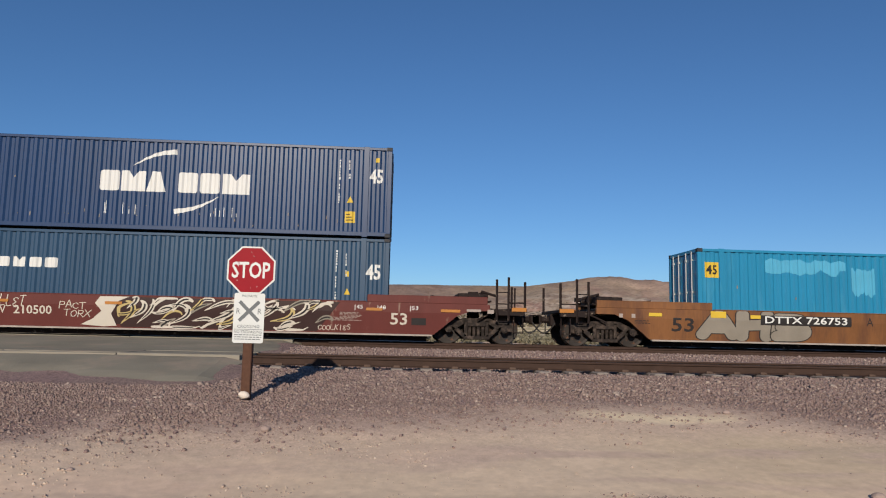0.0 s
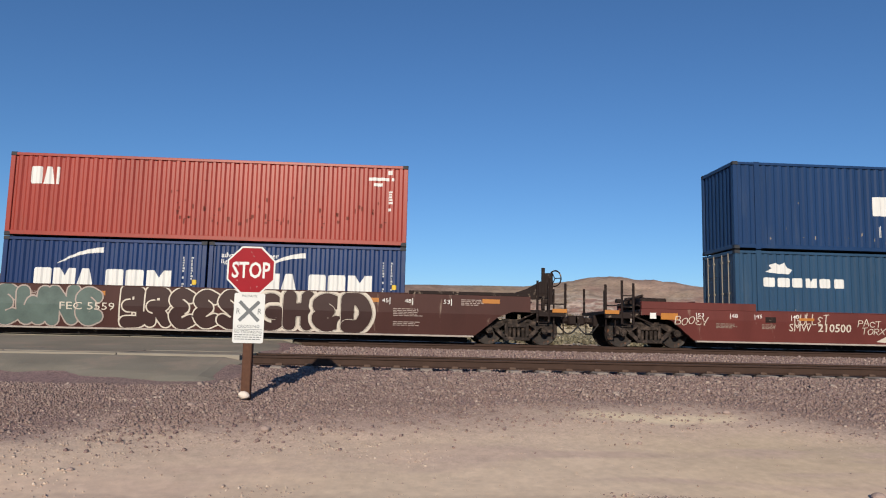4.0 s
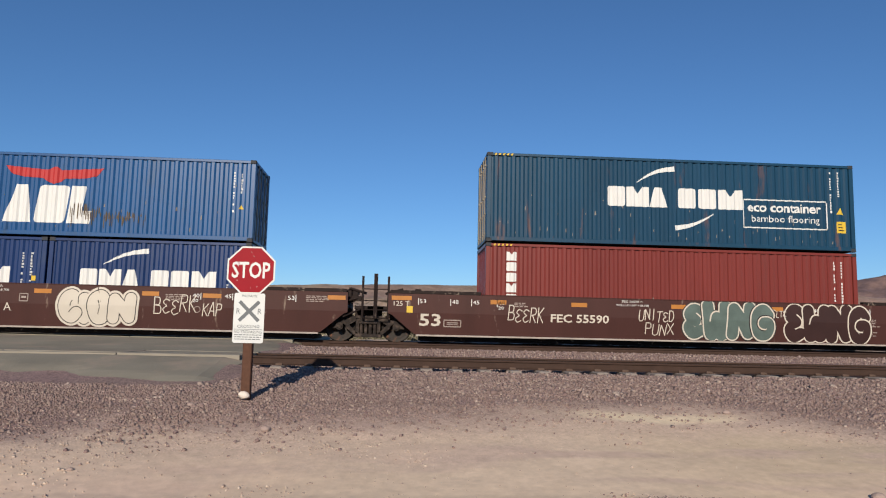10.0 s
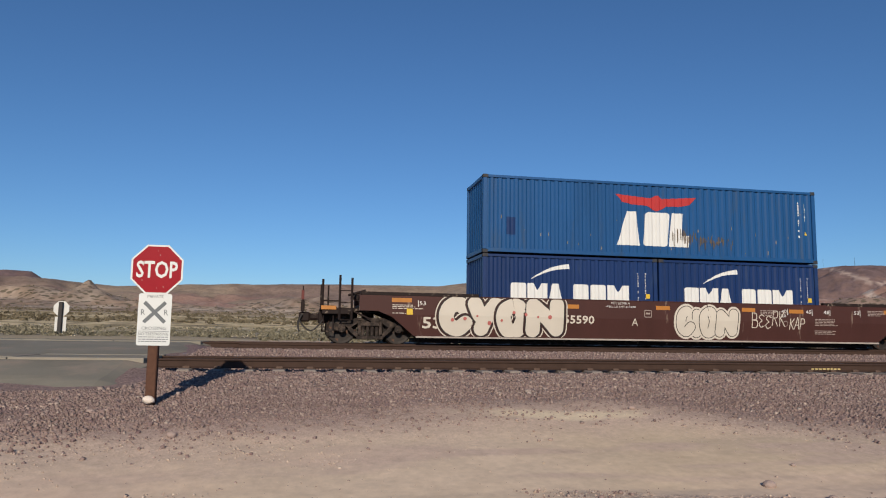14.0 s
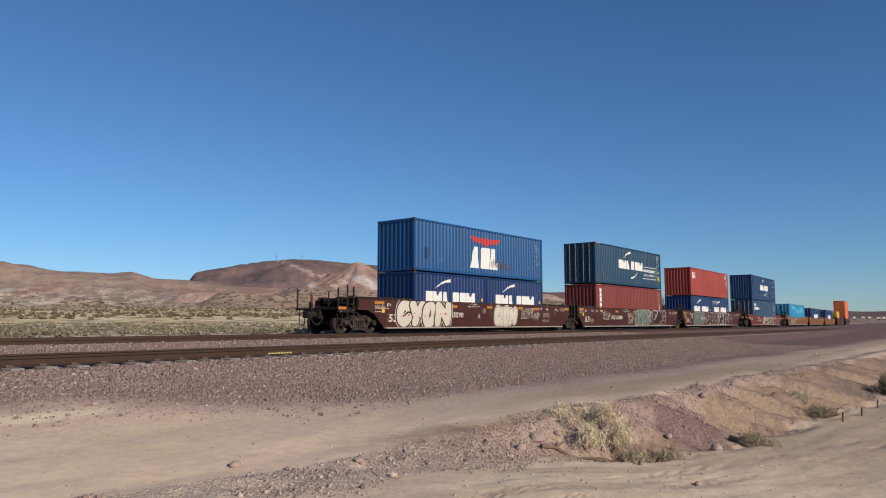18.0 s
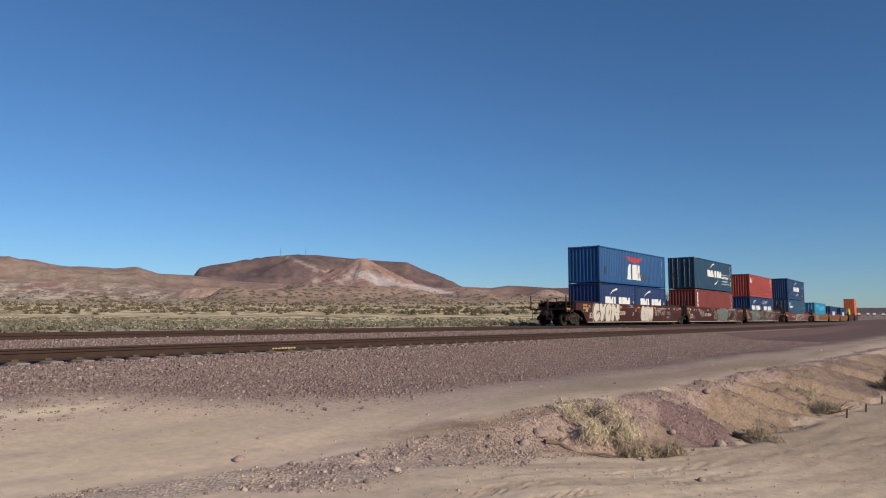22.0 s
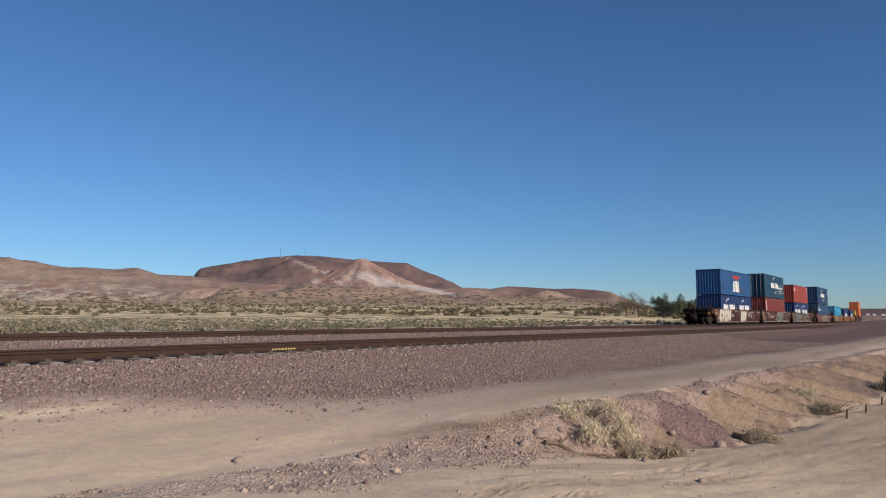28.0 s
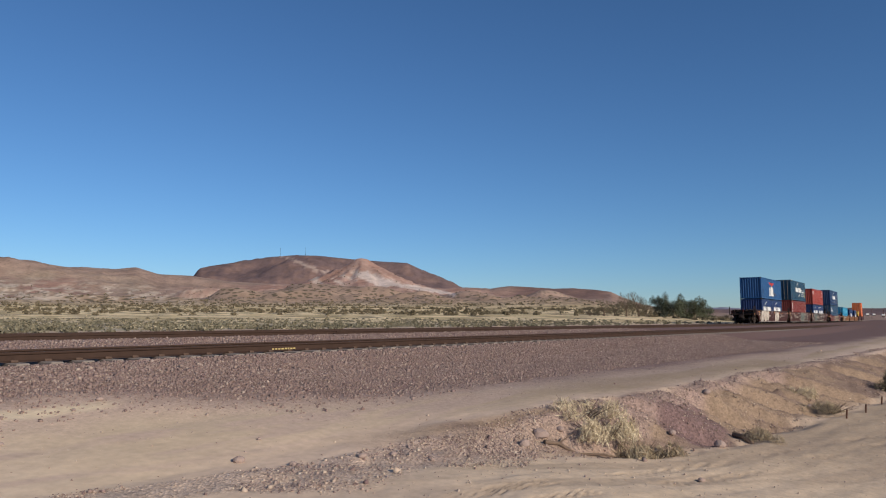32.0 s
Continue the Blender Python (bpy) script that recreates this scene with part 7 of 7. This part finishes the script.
for az, r, rad, h, mat, label, seed in (
        (61.6, 11.6, 0.66, 0.34, M_STRAW, "bleached straw coloured dry bush on the bank", 1),
        (63.6, 11.4, 0.66, 0.36, M_STRAW, "bleached straw coloured dry bush on the bank", 2),
        (65.6, 11.3, 0.50, 0.36, M_SCRUBDRY, "grey brown dry bush on the bank", 3),
        (67.3, 11.5, 0.36, 0.26, M_SCRUBDRY, "grey brown dry bush on the bank", 4),
        (76.8, 19.0, 0.60, 0.34, M_STRAW, "bleached straw coloured dry bush on the bank", 5),
        (79.4, 18.0, 0.62, 0.26, M_SCRUBDRY, "grey brown dry bush on the bank", 6),
        (74.6, 13.6, 0.34, 0.22, M_SCRUBDRY, "small dark dry bush on the bank", 7),
        (83.6, 24.0, 0.6, 0.7, M_SCRUB, "grey green dry bush on the bank", 8)):
    build_bush(az, r, rad, h, mat, label, seed)


def build_tree(az, r, w, h, mat, label, seed, bare=False):
    x, y, z = on_ground(az, r)
    t = thing("tree", label, "tree", "trees beside the line")
    t.matrix_basis = pose(x, y, z - 0.2)
    rng = random.Random(seed)
    bm = bmesh.new()
    rod(bm, (0, 0, 0), (0.1, 0, h * 0.45), 0.22, 8, 0.14)
    tips = []
    for k in range(9):
        a, u = rng.uniform(0, 6.28), rng.uniform(0.3, 0.95)
        tip = (w / 2 * u * math.cos(a), w / 2 * u * math.sin(a), h * rng.uniform(0.5, 0.95))
        rod(bm, (0.05, 0, h * rng.uniform(0.15, 0.42)), tip, 0.09, 5, 0.03)
        tips.append(tip)
    part("trunk", bm, M_TWIG, t, "forked grey brown trunk and limbs")
    rows = [(p[0], p[1], p[2] - h * 0.22, w * rng.uniform(0.14, 0.24), h * rng.uniform(0.2, 0.38)) for p in tips * (2 if not bare else 1)]
    rows += [(rng.uniform(-0.45, 0.45) * w, rng.uniform(-0.45, 0.45) * w, h * rng.uniform(0.0, 0.55), w * 0.22, h * 0.34) for k in range(22)]
    ob = blades("crown", rows, mat, seed, 190 if not bare else 125, "", "", "", 0.45 if not bare else 0.25, 0.42, 0.3 if not bare else 0.9)
    ob.parent = t


for k, (az, r, w, h, bare) in enumerate(((64.3, 150, 4.0, 2.7, True), (65.1, 156, 4.6, 3.1, True), (66.0, 160, 4.4, 5.0, True), (66.9, 164, 4.6, 5.1, True), (67.5, 172, 3.6, 3.2, True),
                                         (68.7, 190, 5.2, 5.2, False), (69.5, 186, 5.6, 5.6, False), (70.3, 196, 5.0, 4.6, False), (71.0, 190, 5.4, 5.1, False), (71.6, 200, 4.6, 4.3, False),
                                         (73.2, 215, 3.0, 2.0, True), (63.2, 150, 3.0, 1.6, True))):
    build_tree(az, r, w, h * 1.12, M_BAREWOOD if bare else M_LEAF, "sparse grey brown desert tree" if bare else "dusty green desert tree", 60 + k, bare)


def build_branch():
    """A fallen dead branch beside the straw bushes, and a weathered log further along the bank."""
    for name, label, pts, r in (("dead_branch", "curved dead brown branch lying on the sand", ((8.95, 5.45), (9.2, 5.36), (9.35, 5.15), (9.65, 4.86), (10.1, 4.62)), 0.032),
                                ("weathered_log", "short weathered brown log on the dirt bank", ((12.95, 3.98), (12.88, 3.82), (12.84, 3.62)), 0.05)):
        t = thing(name, label, "branch")
        x0, y0 = pts[0]
        z0 = float(height(np.array(x0), np.array(y0)))
        t.matrix_basis = pose(x0, y0, z0)
        bm = bmesh.new()
        q = [(x - x0, y - y0, float(height(np.array(x), np.array(y))) - z0 + r * 0.7 + 0.05 * math.sin(2.3 * k + 0.5)) for k, (x, y) in enumerate(pts)]
        for k, (p, e) in enumerate(zip(q, q[1:])):
            rod(bm, p, e, r * (1 - 0.18 * k), 8, r * (1 - 0.18 * (k + 1)))
        part("stem", bm, M_TWIG, t)
        bm = bmesh.new()
        rod(bm, q[1], (q[1][0] + 0.18, q[1][1] - 0.15, q[1][2] + 0.14), r * 0.5, 6, r * 0.2)
        part("twig", bm, M_TWIG, t)


build_branch()


def build_rail_marks():
    """Small yellow paint marks on the webs of two rails, too worn to read."""
    for x0, x1, y, z in ((11.75, 12.46, NEAR_Y - 0.7525 - 0.022, -0.345), (12.29, 12.79, TRACK_Y - 0.7525 - 0.022, -0.11)):
        t = thing("paint_mark", "worn yellow paint mark on the web of a rail", "paint mark", "paint marks on the rails")
        t.matrix_basis = pose(x0, y, z)
        rng = random.Random(int(x0 * 10))
        u = 0.0
        while u < x1 - x0:
            w = rng.uniform(0.05, 0.11)
            bm = bmesh.new()
            block(bm, u, u + w, -0.002, 0.012, -0.022, 0.022 * rng.uniform(0.5, 1.0))
            part("stroke", bm, M_OCHREP, t)
            u += w + 0.03


build_rail_marks()


def build_masts():
    for az, h in ((38.75, 30.0), (40.7, 28.0)):
        r = 2700.0
        x, y, z = on_ground(az, r)
        m = thing("radio_mast", "thin radio mast on the far mesa", "mast", "masts on the mesa")
        m.matrix_basis = pose(x, y, z)
        bm = bmesh.new()
        rod(bm, (0, 0, -3), (0, 0, h), 0.45, 6, 0.25)
        part("pole", bm, M_TRUCK, m)


build_masts()


def build_far_yard():
    """Pale trailers and poles in the distance past the bend, and short stakes on the bank."""
    for k in range(7):
        az, r = 81.9 + 0.42 * k + random.uniform(-0.12, 0.12), 1150.0 + 30 * (k % 3)
        x, y, z = on_ground(az, r)
        t = thing("trailer", "white box trailer parked far off", "trailer", "trailers parked far off")
        t.matrix_basis = pose(x, y, z + 0.3, 0, 0, -60 + random.uniform(-8, 8))
        bm = bmesh.new()
        block(bm, -1.8, 1.8, -1.2, 1.2, 1.0, 3.4, 0.05)
        part("box", bm, M_WHITE, t)
        bm = bmesh.new()
        block(bm, -1.5, 1.5, -0.9, 0.9, -0.3, 1.0, 0.1)
        part("chassis", bm, M_TRUCK, t)
    for az, r, h in ((82.6, 900, 11.0), (83.3, 860, 10.0), (84.2, 820, 10.0), (81.9, 960, 11.0)):
        x, y, z = on_ground(az, r)
        t = thing("utility_pole", "thin dark utility pole far off", "pole", "poles far off")
        t.matrix_basis = pose(x, y, z)
        bm = bmesh.new()
        rod(bm, (0, 0, -0.5), (0, 0, h), 0.16, 6, 0.1)
        part("pole", bm, M_WOODPOST, t)
        bm = bmesh.new()
        block(bm, -0.9, 0.9, -0.06, 0.06, h - 0.7, h - 0.55)
        part("crossarm", bm, M_WOODPOST, t)
    for az, r in ((80.4, 17.2), (81.6, 18.6), (82.6, 20.5)):
        x, y, z = on_ground(az, r)
        t = thing("stake", "short weathered wooden stake on the bank", "stake", "stakes on the bank")
        t.matrix_basis = pose(x, y, z, 4, -3, 20)
        bm = bmesh.new()
        block(bm, -0.015, 0.015, -0.015, 0.015, -0.1, 0.19, 0.003)
        part("post", bm, M_WOODPOST, t)


build_far_yard()


# ---- what moves: the train rolls to the right along its track ----
def motions():
    times = [0.5 * k for k in range(65)]
    for ob, centre, base in MOVERS:
        walk(ob, [(t, on_track(centre + gone(t), base)) for t in times])
    for ob, x in ROLLERS:
        y, z = 0.0, 0.46
        walk(ob, [(0.1 * k, pose(x, y, z, 0, math.degrees(gone(0.1 * k) / 0.46) % 360.0, 0)) for k in range(321)])


motions()
